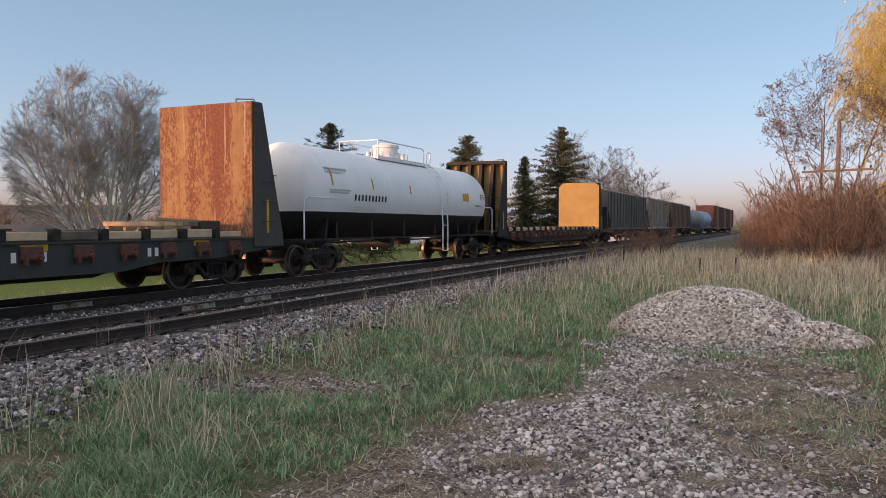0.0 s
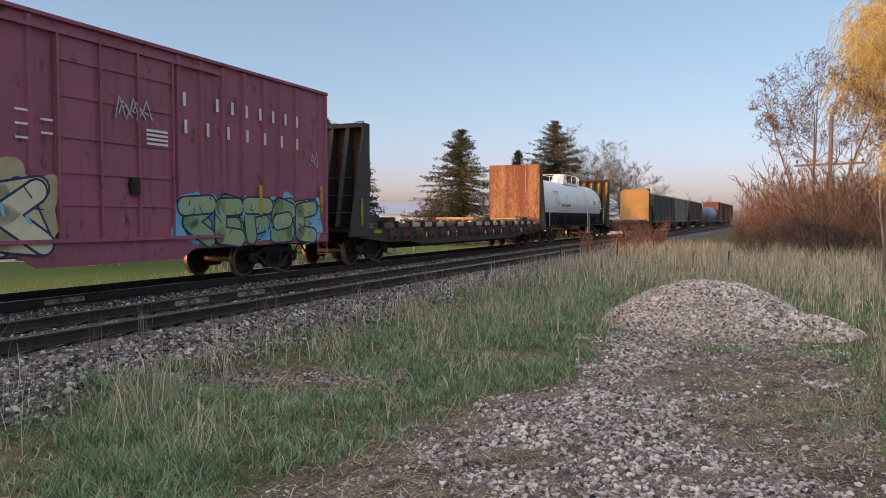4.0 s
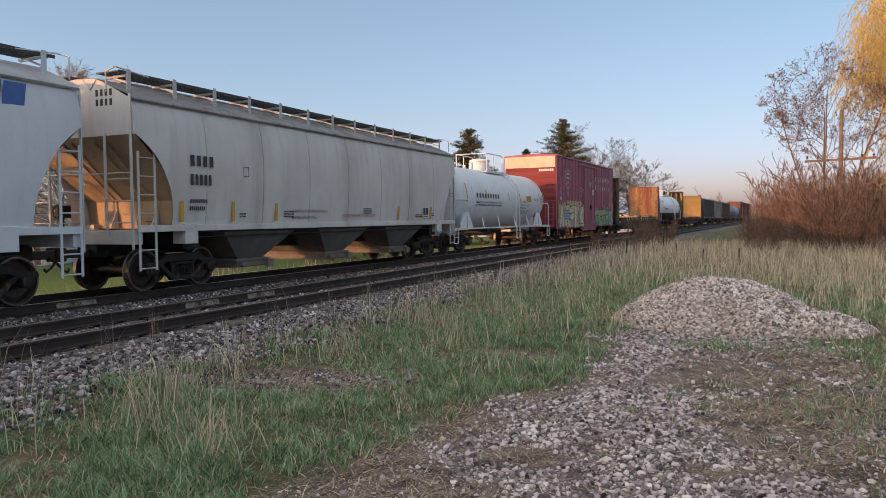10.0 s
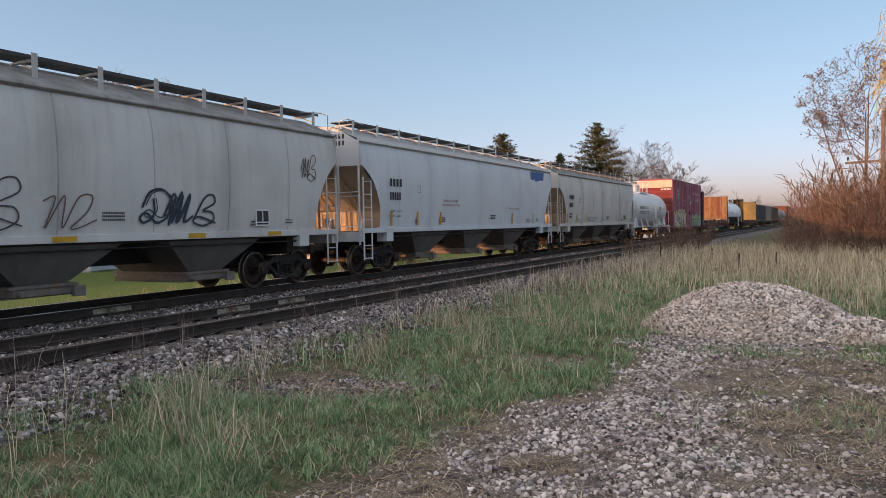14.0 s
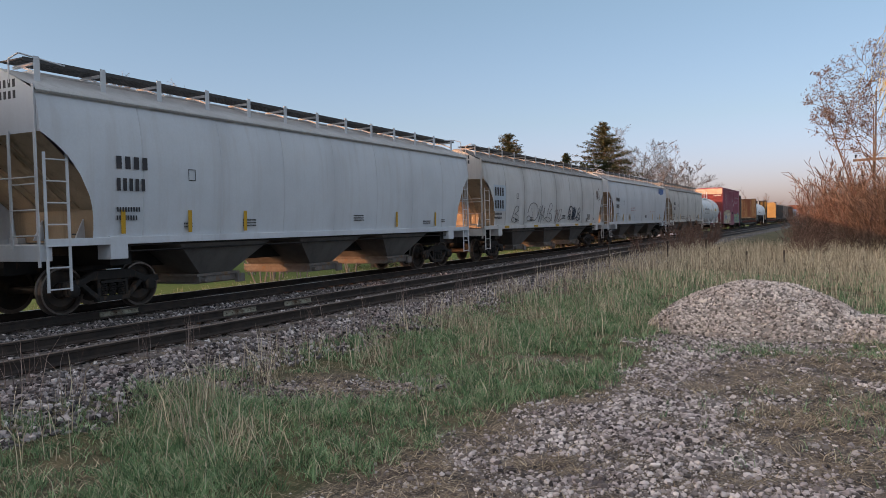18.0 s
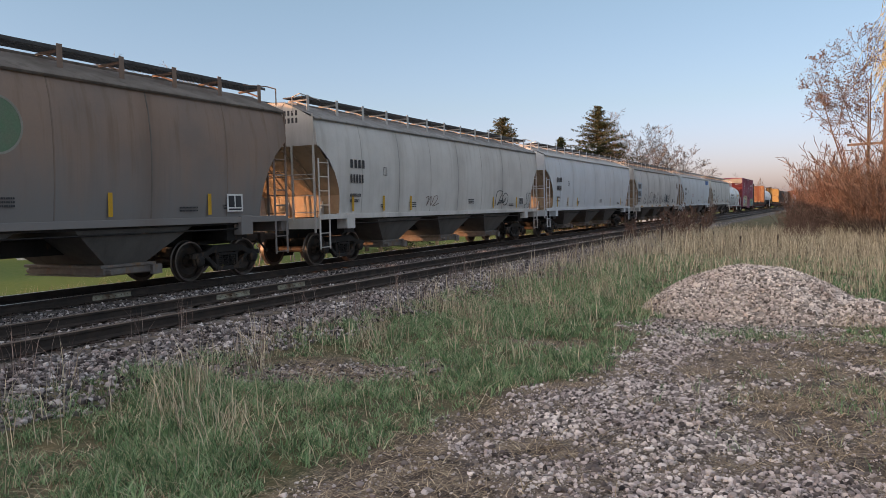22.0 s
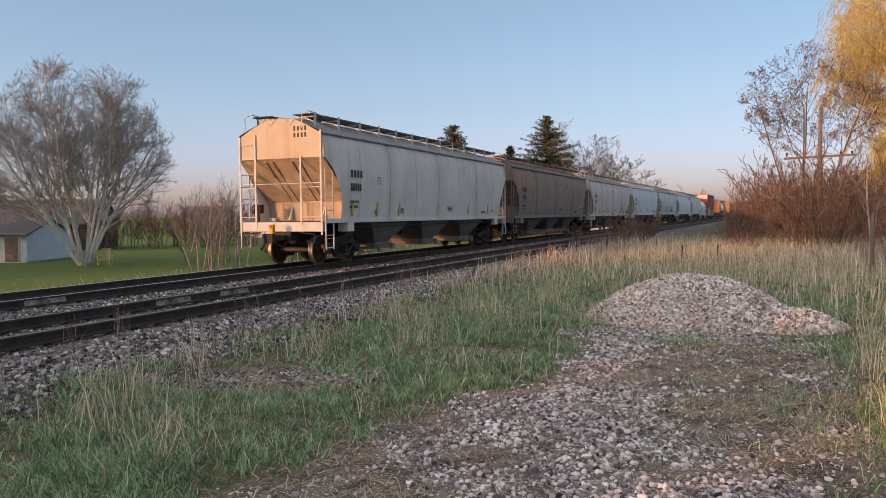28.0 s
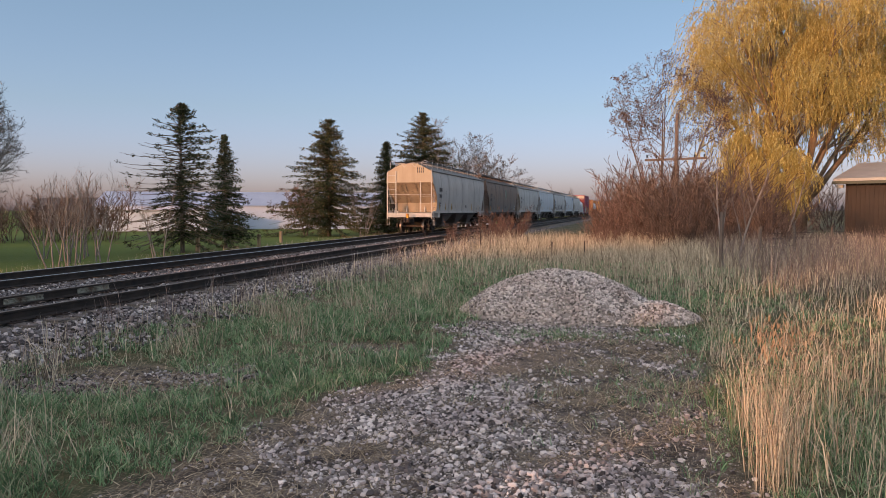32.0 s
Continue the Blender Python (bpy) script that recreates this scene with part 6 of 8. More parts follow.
for y, w, a, h in ((-4.9, 2.2, -0.16, 0.13), (-6.4, 1.3, 0.45, 0.06), (-6.4, 1.0, 0.38, 0.04), (-6.3, 1.2, 0.02, 0.03), (-6.3, 1.1, -0.03, 0.03), (5.4, 0.9, -0.13, 0.04), (6.0, 0.7, 0.1, 0.03), (6.0, 0.7, 0.15, 0.03), (6.0, 0.7, 0.2, 0.03)):
    n, g = max(2, int(w / (h * 1.3 + 0.05))), Geo()
    for k in range(n):
        curved(g, y + (k + 0.5) * w / n, w / n * 0.5, a, a + h, 1.47, 2.5, 3)
    tagged(part("marking", g, INK, tank_one, "black stencilled marking"), kind="stuff")
g = Geo()
for y, w, a in ((-5.1, 1.9, -0.32), (-5.0, 1.6, -0.38)):
    g = Geo()
    for k in range(22):
        curved(g, y + (k + 0.5) * w / 22, w / 22 * 0.6, a, a + 0.035, 1.475, 2.5, 3)
    tagged(part("marking", g, WHITE, tank_one, "white stencilled marking"), kind="stuff")
for y, a0, a1 in ((-5.2, -0.15, 0.42), (-2.9, -0.02, 0.28), (0.15, -0.05, 0.2), (1.85, -0.05, 0.22), (5.15, 0.0, 0.26), (6.0, -0.15, 0.35)):
    g = Geo()
    curved(g, y, 0.12, a0, a1, 1.42, 2.42)
    part("reflector", g, YELLOW, tank_two, "yellow reflective strip")
g = Geo()
curved(g, 3.3, 0.8, -0.05, 0.16, 1.42, 2.42)
part("placard", g, YELLOW, tank_two, "yellow notice")
g = Geo()
for y, w, a, h, n in ((-4.2, 3.0, 0.0, 0.14, 9), (-4.2, 3.4, -0.16, 0.05, 26), (-4.2, 3.4, -0.25, 0.05, 26), (5.3, 0.75, -0.02, 0.03, 6), (5.3, 0.75, 0.04, 0.03, 6), (5.3, 0.75, 0.1, 0.03, 6), (5.3, 0.75, 0.16, 0.03, 6), (1.95, 1.0, -0.05, 0.015, 12), (1.95, 0.9, -0.09, 0.015, 10), (3.3, 0.8, -0.36, 0.012, 10), (3.3, 0.7, -0.4, 0.012, 10), (2.95, 0.6, 0.03, 0.03, 8), (2.95, 0.6, 0.1, 0.03, 8)):
    g = Geo()
    for k in range(n):
        curved(g, y + (k + 0.5) * w / n, w / n * 0.5, a, a + h, 1.424, 2.42, 3)
    tagged(part("marking", g, INK, tank_two, "black stencilled marking"), kind="stuff")
for words, size, y, z in (("FRA AIP", 0.2, 4.25, 2.42), ("CONSULT OWNER BEFORE", 0.12, 1.95, 2.12), ("REPAIRING TANK", 0.12, 1.95, 1.98), ("DO NOT EXCEED 430 F", 0.12, 2.0, 1.72), ("6\" FIBERGLASS INSULATION", 0.12, 1.9, 1.84)):
    x = math.sqrt(max(1.42 ** 2 - (z + 0.06 - 2.42) ** 2, 0.1)) + 0.012
    tilt = math.degrees(math.asin((z + 0.06 - 2.42) / 1.42))
    text(words, size, INK, tank_two, pose(x, y, z, 90, 0, 90) @ pose(0, 0, 0, -tilt))

# marks that set the hoppers apart
L2 = 17.3 / 2
side_text("CAUTION: OPEN ROOF HATCH", 0.12, hx(1.75) + 0.02, -2.9, 1.72, INK, hoppers[0])
side_text("BEFORE UNLOADING", 0.12, hx(1.6) + 0.02, -2.9, 1.55, INK, hoppers[0])
side_text("DO NOT HAMMER ON SIDE OF CAR", 0.12, hx(1.6) + 0.025, -0.3, 1.6, REDINK, hoppers[0])
side_text("LD LMT  221400", 0.11, hx(1.95) + 0.02, -L2 + 1.5, 1.93, INK, hoppers[1])
side_text("LT  WT   64600", 0.11, hx(1.8) + 0.022, -L2 + 1.5, 1.77, INK, hoppers[1])
side_text("OPEN HATCH COVERS", 0.12, hx(2.3) + 0.02, -3.5, 2.32, REDINK, hoppers[1])
side_text("BEFORE UNLOADING CAR", 0.12, hx(2.2) + 0.02, -3.5, 2.17, REDINK, hoppers[1])
side_text("DO NOT HAMMER ON SIDE OF CAR", 0.1, hx(2.1) + 0.02, 2.4, 2.12, REDINK, hoppers[1])
g = Geo()
for s, w in ((0.0, 0.46), (0.52, 0.4), (0.94, 0.36), (1.34, 0.42)):
    g.prism([(5.7 + s, 3.3), (5.7 + w + s, 3.3), (5.78 + w + s, 3.92), (5.78 + s, 3.92)], "x", hx(3.7) + 0.018, hx(3.7) + 0.022)
part("emblem", g, BLUEINK, hoppers[1], "blue block emblem")
DISC = surface("green_disc", (0.1, 0.2, 0.12), (0.15, 0.19, 0.13), scale=3, rough=0.6, bump=0.02)
part("emblem", Geo().lathe([(hx(3.2) + 0.012, 0.0), (hx(3.2) + 0.012, 0.5), (hx(3.2) + 0.018, 0.5), (hx(3.2) + 0.018, 0.0)], "x", 30, (0, 1.1, 3.05)), DISC, hoppers[5], "faded green disc")
g = Geo()
g.lathe([(hx(3.2) + 0.02, 0.46), (hx(3.2) + 0.02, 0.5), (hx(3.2) + 0.023, 0.5), (hx(3.2) + 0.023, 0.46)], "x", 30, (0, 1.1, 3.05), ends=False)
g.prism([(0.66 + 0.27 * (1 - math.cos(a)), 3.05 + 0.27 * math.sin(a)) for a in np.linspace(0.3, 5.98, 16)], "x", hx(3.2) + 0.019, hx(3.2) + 0.022)
part("emblem_ring", g, surface("faded_cream", (0.3, 0.29, 0.25), (0.22, 0.21, 0.18), bump=0.02), hoppers[5])


def flourish(name, car, turns, material, w=0.03, label="dark looping scrawl"):
    """One unbroken curve drawn through turning points, bent to the car's side."""
    g, pts = Geo(), [Vector((a, b, 0)) for a, b in turns]
    pts = [pts[0]] + pts + [pts[-1]]
    run_of = []
    for a, b, c, d in zip(pts, pts[1:], pts[2:], pts[3:]):
        for k in range(6):
            f = k / 6
            run_of.append(0.5 * (2 * b + (c - a) * f + (2 * a - 5 * b + 4 * c - d) * f * f + (3 * b - a - 3 * c + d) * f ** 3))
    run_of.append(pts[-1])
    for p, q in zip(run_of, run_of[1:]):
        if (q - p).length > 1e-4:
            g.beam((hx(p.y) + 0.02, p.x, p.y), (hx(q.y) + 0.02, q.x, q.y), 0.004, w, (0, p.y - q.y, q.x - p.x))
    return part(name, g, material, car, label)


SCRAWL_DARK = surface("dark_scrawl", (0.05, 0.05, 0.055), (0.08, 0.08, 0.085), bump=0.02)
SCRAWL_BLUE = surface("blue_black_scrawl", (0.025, 0.04, 0.06), (0.04, 0.06, 0.09), bump=0.02)
SCRAWL_BROWN = surface("brown_scrawl", (0.16, 0.1, 0.09), (0.12, 0.08, 0.075), bump=0.02)
LOOP = ((0.35, 0.75), (0.45, 0.3), (0.15, 0.1), (0.0, 0.25), (0.2, 0.35), (0.6, 0.1), (0.95, 0.3), (0.95, 0.75), (0.6, 1.0), (0.2, 0.9), (0.02, 0.5))
PEAKS = ((0.0, 0.3), (0.2, 0.85), (0.3, 0.75), (0.2, 0.05), (0.5, 0.95), (0.45, 0.1), (0.8, 0.9), (0.7, 0.15), (1.0, 0.3))
CURLS = ((0.1, 0.2), (0.4, 0.9), (0.7, 1.0), (0.8, 0.75), (0.4, 0.5), (0.75, 0.45), (0.85, 0.2), (0.5, 0.02), (0.1, 0.15), (0.3, 0.3), (0.95, 0.1))
HOOKS = ((0.0, 0.75), (0.2, 0.85), (0.1, 0.1), (0.35, 0.9), (0.4, 0.1), (0.6, 0.85), (0.85, 0.9), (0.8, 0.5), (0.55, 0.1), (0.7, 0.1), (1.0, 0.3))


def placed(shape, y, z, w, h, slant=0.15):
    return [(y + w * a + slant * h * b, z + h * b) for a, b in shape]


dull = hoppers[2]
for shape, y, z, w, h, ink, thick in ((LOOP, -4.1, 1.52, 1.35, 0.9, SCRAWL_DARK, 0.028), (PEAKS, -2.75, 1.52, 1.1, 0.85, SCRAWL_DARK, 0.028), (CURLS, -1.65, 1.52, 1.0, 0.9, SCRAWL_DARK, 0.028), (HOOKS, -0.4, 1.5, 1.15, 0.72, SCRAWL_BROWN, 0.025), (LOOP, 1.75, 1.58, 0.75, 0.75, SCRAWL_BLUE, 0.05), (PEAKS, 2.35, 1.56, 0.8, 0.78, SCRAWL_BLUE, 0.05), (PEAKS, 2.45, 1.6, 0.7, 0.66, SCRAWL_BLUE, 0.035), (CURLS, 3.1, 1.57, 0.8, 0.68, SCRAWL_BLUE, 0.045), (LOOP, 1.85, 1.7, 0.7, 0.6, SCRAWL_BLUE, 0.025), (CURLS, -6.0, 1.55, 1.0, 0.7, SCRAWL_DARK, 0.025), (CURLS, 7.15, 2.7, 0.45, 0.7, SCRAWL_BROWN, 0.022), (PEAKS, 6.9, 2.75, 0.4, 0.6, SCRAWL_BROWN, 0.022)):
    flourish("scrawl", dull, placed(shape, y, z, w, h), ink, thick)
OVAL = tuple((0.5 + 0.5 * math.cos(0.52 * k), 0.5 + 0.5 * math.sin(0.52 * k)) for k in range(13))
ESS = ((1.0, 0.95), (0.6, 1.0), (0.3, 0.8), (0.5, 0.6), (0.8, 0.45), (0.7, 0.2), (0.3, 0.1))
grey = hoppers[4]
for shape, y, z, w, h in ((OVAL, 4.25, 1.62, 0.6, 0.5), (((0.0, 0.0), (0.15, 0.95), (1.0, 1.0), (0.7, 0.6), (0.45, 0.1)), 3.5, 1.58, 0.7, 0.6), (((0.0, 0.1), (0.3, 0.5), (0.35, 0.2), (0.65, 0.6), (0.7, 0.25), (1.0, 0.55)), 3.7, 1.58, 0.9, 0.5), (((0.0, 0.0), (0.4, 0.45), (0.5, 0.2), (1.0, 0.7)), 3.75, 1.62, 0.9, 0.45), (ESS, 6.95, 1.55, 0.3, 0.6), (ESS, 7.25, 1.55, 0.3, 0.6), (((0.0, 0.6), (0.1, 0.1), (0.5, 0.0), (0.9, 0.15), (1.0, 0.6)), 6.9, 1.46, 0.6, 0.3)):
    flourish("scrawl", grey, placed(shape, y, z, w, h, 0.1), SCRAWL_DARK, 0.032)
flourish("scrawl", grey, placed(HOOKS, -2.6, 1.6, 1.0, 0.4), SCRAWL_BROWN, 0.022, "faded brown scrawl")
for h in (0, 2, 4, 5):
    y = 6.2 if h == 4 else 6.45 if h == 5 else 5.2
    sheet = part("data_panel", Geo().box(hx(1.75) + 0.018, hx(1.75) + 0.021, y, y + 0.52, 1.56, 1.96), WHITE, hoppers[h], "white-edged data panel")
    for d in (0.05, 0.28):
        part("panel_square", Geo().box(hx(1.75) + 0.022, hx(1.75) + 0.024, y + d, y + d + 0.19, 1.66, 1.92), INK, sheet, "black square")
    part("panel_bar", Geo().box(hx(1.75) + 0.022, hx(1.75) + 0.024, y + 0.05, y + 0.47, 1.59, 1.63), INK, sheet, "black bar")

# the far head of the train
RIB_DARK = car_paint("dark_ribbed_paint", (0.09, 0.09, 0.088), (0.13, 0.125, 0.12), (0.05, 0.04, 0.035), 0.4)
RIB_RUST = car_paint("pale_rusted_paint", (0.33, 0.3, 0.28), (0.25, 0.2, 0.17), (0.15, 0.08, 0.05), 0.6, rust=(0.16, 0.08, 0.05), rust_amount=0.2)
RIB_BROWN = car_paint("rusted_brown_paint", (0.17, 0.11, 0.085), (0.13, 0.08, 0.06), (0.07, 0.04, 0.03), 0.6)


def ribbed_hopper(place, label, paint, L):
    c = new_car("ribbed_hopper", label, "hopper car", place)
    g = Geo()
    sec = [(-1.5, 1.3), (1.5, 1.3), (1.5, 4.1), (0.8, 4.35), (-0.8, 4.35), (-1.5, 4.1)]
    g.prism([(-L / 2, 4.1), (-L / 2, 2.9), (-L / 2 + 1.7, 1.3), (L / 2 - 1.7, 1.3), (L / 2, 2.9), (L / 2, 4.1)], "x", -1.48, 1.48)
    part("body", g, paint, c)
    g = Geo().prism([(1.52, 4.05), (1.5, 4.15), (0.7, 4.38), (-0.7, 4.38), (-1.5, 4.15), (-1.52, 4.05)], "y", -L / 2, L / 2)
    for y in np.linspace(-L / 2 + 1, L / 2 - 1, 5):
        g.box(-0.5, 0.5, y - 0.5, y + 0.5, 4.36, 4.48)
    part("roof", g, GRIME_BROWN, c)
    n = 15
    for k in range(n):
        y = -L / 2 + 0.1 + (L - 0.2) * k / (n - 1)
        low = 1.3 + max(0.0, (abs(y) - (L / 2 - 1.7)) / 1.7 * 1.6)
        for s in (1, -1):
            part("side_post", Geo().box(min(s * 1.48, s * 1.58), max(s * 1.48, s * 1.58), y - 0.06, y + 0.06, low, 4.08), paint, c)
    g = Geo()
    for s in (-1, 1):
        g.box(s * 1.45, s * 1.55, -L / 2, L / 2, 1.15, 1.3)
        g.beam((1.5, s * L / 2, 1.2), (1.5, s * L / 2, 4.0), 0.05, 0.05)
        g.beam((-1.5, s * L / 2, 1.2), (-1.5, s * L / 2, 4.0), 0.05, 0.05)
        g.box(-1.4, 1.4, s * L / 2 - 0.1, s * L / 2 + 0.1, 1.0, 1.25)
    g.box(-0.3, 0.3, -L / 2, L / 2, 0.8, 1.1)
    part("frame", g, paint, c)
    for y in (-L / 4, L / 4):
        part("hopper_bottom", shared("hopper_bottom", pocket_geo, POCKET), POCKET, c, at=pose(0, y, 0))
    truck(c, -L / 2 + 1.6, False)
    truck(c, L / 2 - 1.6, False)
    couplers(c, L / 2 + 0.1)
    return c


ribbed_hopper(66.5, "dark grey ribbed covered hopper car", RIB_DARK, 17.0)
ribbed_hopper(83.4, "pale rust-streaked ribbed hopper car", RIB_RUST, 14.0)
ribbed_hopper(101.2, "rust-brown ribbed hopper car", RIB_BROWN, 18.0)
tank_car(119.6, "dull dark tank car", 6.6, 1.45, 2.45, TANK_DARK, full=False, turning=False)
tank_car(135.6, "faded blue tank car", 6.6, 1.45, 2.45, TANK_BLUE, full=False, turning=False)
boxcar(152.8, "red-brown boxcar far up the train", 15.5, 0.85, 5.1, RUSTBROWN, full=False, turning=False)
boxcar(169.6, "red-brown boxcar far up the train", 15.5, 0.85, 5.1, RUSTBROWN, full=False, turning=False)
boxcar(186.4, "red-brown boxcar far up the train", 15.5, 0.85, 5.1, RUSTBROWN, full=False, turning=False)

# ---- plants ----
BARK_WHITE = surface("birch_bark", (0.62, 0.59, 0.55), (0.45, 0.42, 0.39), scale=3, grain=14, rough=0.85, streak=None, rust=(0.07, 0.06, 0.055), rust_amount=0.05)
BARK_GREY = piecewise("grey_twigs", [(0.0, (0.13, 0.11, 0.1)), (0.5, (0.2, 0.17, 0.155)), (1.0, (0.28, 0.245, 0.225))], 0.9)
BARK_PALE = piecewise("pale_birch_twigs", [(0.0, (0.13, 0.11, 0.1)), (0.5, (0.24, 0.21, 0.195)), (1.0, (0.4, 0.365, 0.34))], 0.9)
BARK_BROWN = piecewise("brown_twigs", [(0.0, (0.075, 0.05, 0.04)), (0.5, (0.145, 0.1, 0.08)), (1.0, (0.25, 0.18, 0.145))], 0.9)
BARK_RED = piecewise("red_twigs", [(0.0, (0.095, 0.052, 0.04)), (0.5, (0.165, 0.098, 0.077)), (1.0, (0.27, 0.175, 0.14))], 0.9)
BARK_DARK = surface("rough_bark", (0.13, 0.1, 0.08), (0.2, 0.155, 0.12), scale=5, grain=16, rough=0.95, bump=0.6, dist=0.02)
BARK_WILLOW = surface("willow_bark", (0.25, 0.18, 0.115), (0.17, 0.125, 0.085), scale=4, grain=14, rough=0.95, bump=0.6, dist=0.02)
NEEDLE = piecewise("spruce_needles", [(0.0, (0.02, 0.03, 0.016)), (0.5, (0.05, 0.062, 0.03)), (0.85, (0.09, 0.09, 0.045)), (1.0, (0.15, 0.115, 0.06))], 0.85)
WILLOW = piecewise("willow_shoots", [(0.0, (0.38, 0.26, 0.07)), (0.5, (0.57, 0.44, 0.14)), (1.0, (0.74, 0.63, 0.27))], 0.8, 0.3)
BUD = piecewise("leaf_buds", [(0.0, (0.1, 0.065, 0.055)), (1.0, (0.2, 0.13, 0.1))], 0.85, 0.1)
BLADE = piecewise("green_blades", [(0.0, (0.068, 0.142, 0.075)), (0.4, (0.195, 0.36, 0.18)), (0.78, (0.39, 0.555, 0.315)), (0.88, (0.56, 0.555, 0.38)), (1.0, (0.8, 0.69, 0.51))], 0.7, 0.3, scale=5.0, tints=(0.66, 0.64, 0.62))
STRAW = piecewise("dry_stalks", [(0.0, (0.19, 0.145, 0.1)), (0.5, (0.5, 0.41, 0.3)), (1.0, (0.82, 0.7, 0.52))], 0.85, 0.12)
BROWNHEAD = piecewise("brown_seed_heads", [(0.0, (0.28, 0.18, 0.11)), (1.0, (0.55, 0.4, 0.26))], 0.9)
LITTER = piecewise("dead_litter", [(0.0, (0.12, 0.085, 0.06)), (0.5, (0.34, 0.25, 0.17)), (1.0, (0.68, 0.54, 0.38))], 0.9)
REDSTRAW = piecewise("russet_stalks", [(0.0, (0.1, 0.07, 0.063)), (0.5, (0.2, 0.145, 0.13)), (1.0, (0.34, 0.265, 0.235))], 0.9)


class Sticks:
    """Tapered three-sided sticks, gathered and then made into one mesh."""

    def __init__(self):
        self.rows = []

    def add(self, p, q, r1, r2):
        self.rows.append((p[0], p[1], p[2], q[0], q[1], q[2], r1, r2))

    def mesh(self, name, material, sides=3):
        a = np.array(self.rows)
        p, q, r1, r2 = a[:, :3], a[:, 3:6], a[:, 6:7], a[:, 7:8]
        d = q - p
        d /= np.linalg.norm(d, axis=1, keepdims=True) + 1e-9
        ref = np.where(np.abs(d[:, 2:3]) > 0.9, [[1.0, 0, 0]], [[0, 0, 1.0]])
        u = np.cross(d, ref)
        u /= np.linalg.norm(u, axis=1, keepdims=True) + 1e-9
        w = np.cross(d, u)
        ring = [u * math.cos(2 * math.pi * k / sides) + w * math.sin(2 * math.pi * k / sides) for k in range(sides)]
        v = np.stack([p + c * r1 for c in ring] + [q + c * r2 for c in ring], 1)
        n = len(a)
        f = np.array([(k, (k + 1) % sides, sides + (k + 1) % sides, sides + k) for k in range(sides)])
        f = f[None] + (np.arange(n) * 2 * sides)[:, None, None]
        return raw(name, v.reshape(-1, 3), f.reshape(-1, 4), material, True)


def shoot(st, r, p, d, length, rad, level, spec, tips=None, fine=0.009, within=None):
    """One limb and all that grows from it. spec[level]: (pieces, side shoots, spread, length share, bend, lift). within: the crown's outline, (height of its middle, radius, half height)."""
    pieces, kids, spread, share, bend, lift = spec[level]
    p, d = np.array(p, float), np.array(d, float)
    step, pts = length / pieces, [(p, d)]
    for k in range(pieces):
        d = d + np.array([r.gauss(0, bend), r.gauss(0, bend), r.gauss(0, bend) + lift])
        d /= np.linalg.norm(d)
        q = p + d * step
        if within and (q[0] ** 2 + q[1] ** 2) / within[1] ** 2 + ((q[2] - within[0]) / within[2]) ** 2 > 0.8 + 0.4 * r.random() and (level or q[2] > within[0]):
            break
        a, b = rad * (1 - 0.8 * k / pieces), rad * (1 - 0.8 * (k + 1) / pieces)
        st[min(level, len(st) - 1)].add(p, q, a, b)
        p = q
        pts.append((p, d))
    pieces = len(pts) - 1
    if pieces and level + 1 < len(spec):
        for j in range(kids):
            f = 0.25 + 0.75 * (j + r.random()) / kids
            i = min(int(f * pieces), pieces - 1)
            t = f * pieces - i
            q = pts[i][0] * (1 - t) + pts[i + 1][0] * t
            o = pts[i + 1][1]
            s = np.array([r.gauss(0, 1), r.gauss(0, 1), r.gauss(0, 0.6)])
            s -= o * s.dot(o)
            s /= np.linalg.norm(s) + 1e-9
            e = o * math.cos(spread) + s * math.sin(spread)
            shoot(st, r, q, e, length * share * r.uniform(0.6, 1.15) * (1.15 - 0.5 * f), max(rad * (1 - 0.8 * f) * 0.6, fine), level + 1, spec, tips, fine, within)
    elif pieces and tips is not None:
        tips.append((p, d))


def bare_tree(name, label, x, y, top, stems, spec, bark, twig, seed, spread=0.25, rad=0.2, fine_r=0.009, buds=None, z=None, within=None):
    """A leafless tree: trunk and limbs in one part, its twigs in another."""
    r = random.Random(seed)
    z = float(height(x, y)) - 0.1 if z is None else z
    fine, tips, woods = Sticks(), [], []
    for k in range(stems):
        wood = Sticks()
        woods.append(wood)
        a = 2 * math.pi * (k + r.uniform(-0.3, 0.3)) / stems
        lean = spread * r.uniform(0.4, 1.2)
        d = (math.cos(a) * lean, math.sin(a) * lean, 1)
        base = (0.3 * math.cos(a) * (stems > 1), 0.3 * math.sin(a) * (stems > 1), 0)
        shoot([wood, wood, fine, fine], r, base, d, (top - z) * r.uniform(0.72, 0.95), rad, 0, spec, tips, fine_r, within)
    t = tagged(new(name), label, "tree", "trees along the line")
    t.location = (x, y, z)
    for wood in woods:
        part("trunk" if stems == 1 else "stem", wood.mesh("stem", bark, 6), bark, t)
    crown = part("crown", fine.mesh("crown", twig), twig, t)
    if buds is not None:
        n = len(tips)
        p = np.array([q for q, _ in tips]).repeat(1, 0) + NPR.normal(0, 0.1, (n, 3))
        tagged(part("bud_scatter", leaf_mesh("bud_scatter", p, 0.09, 0.12, buds), buds, crown), kind="stuff")
    return t


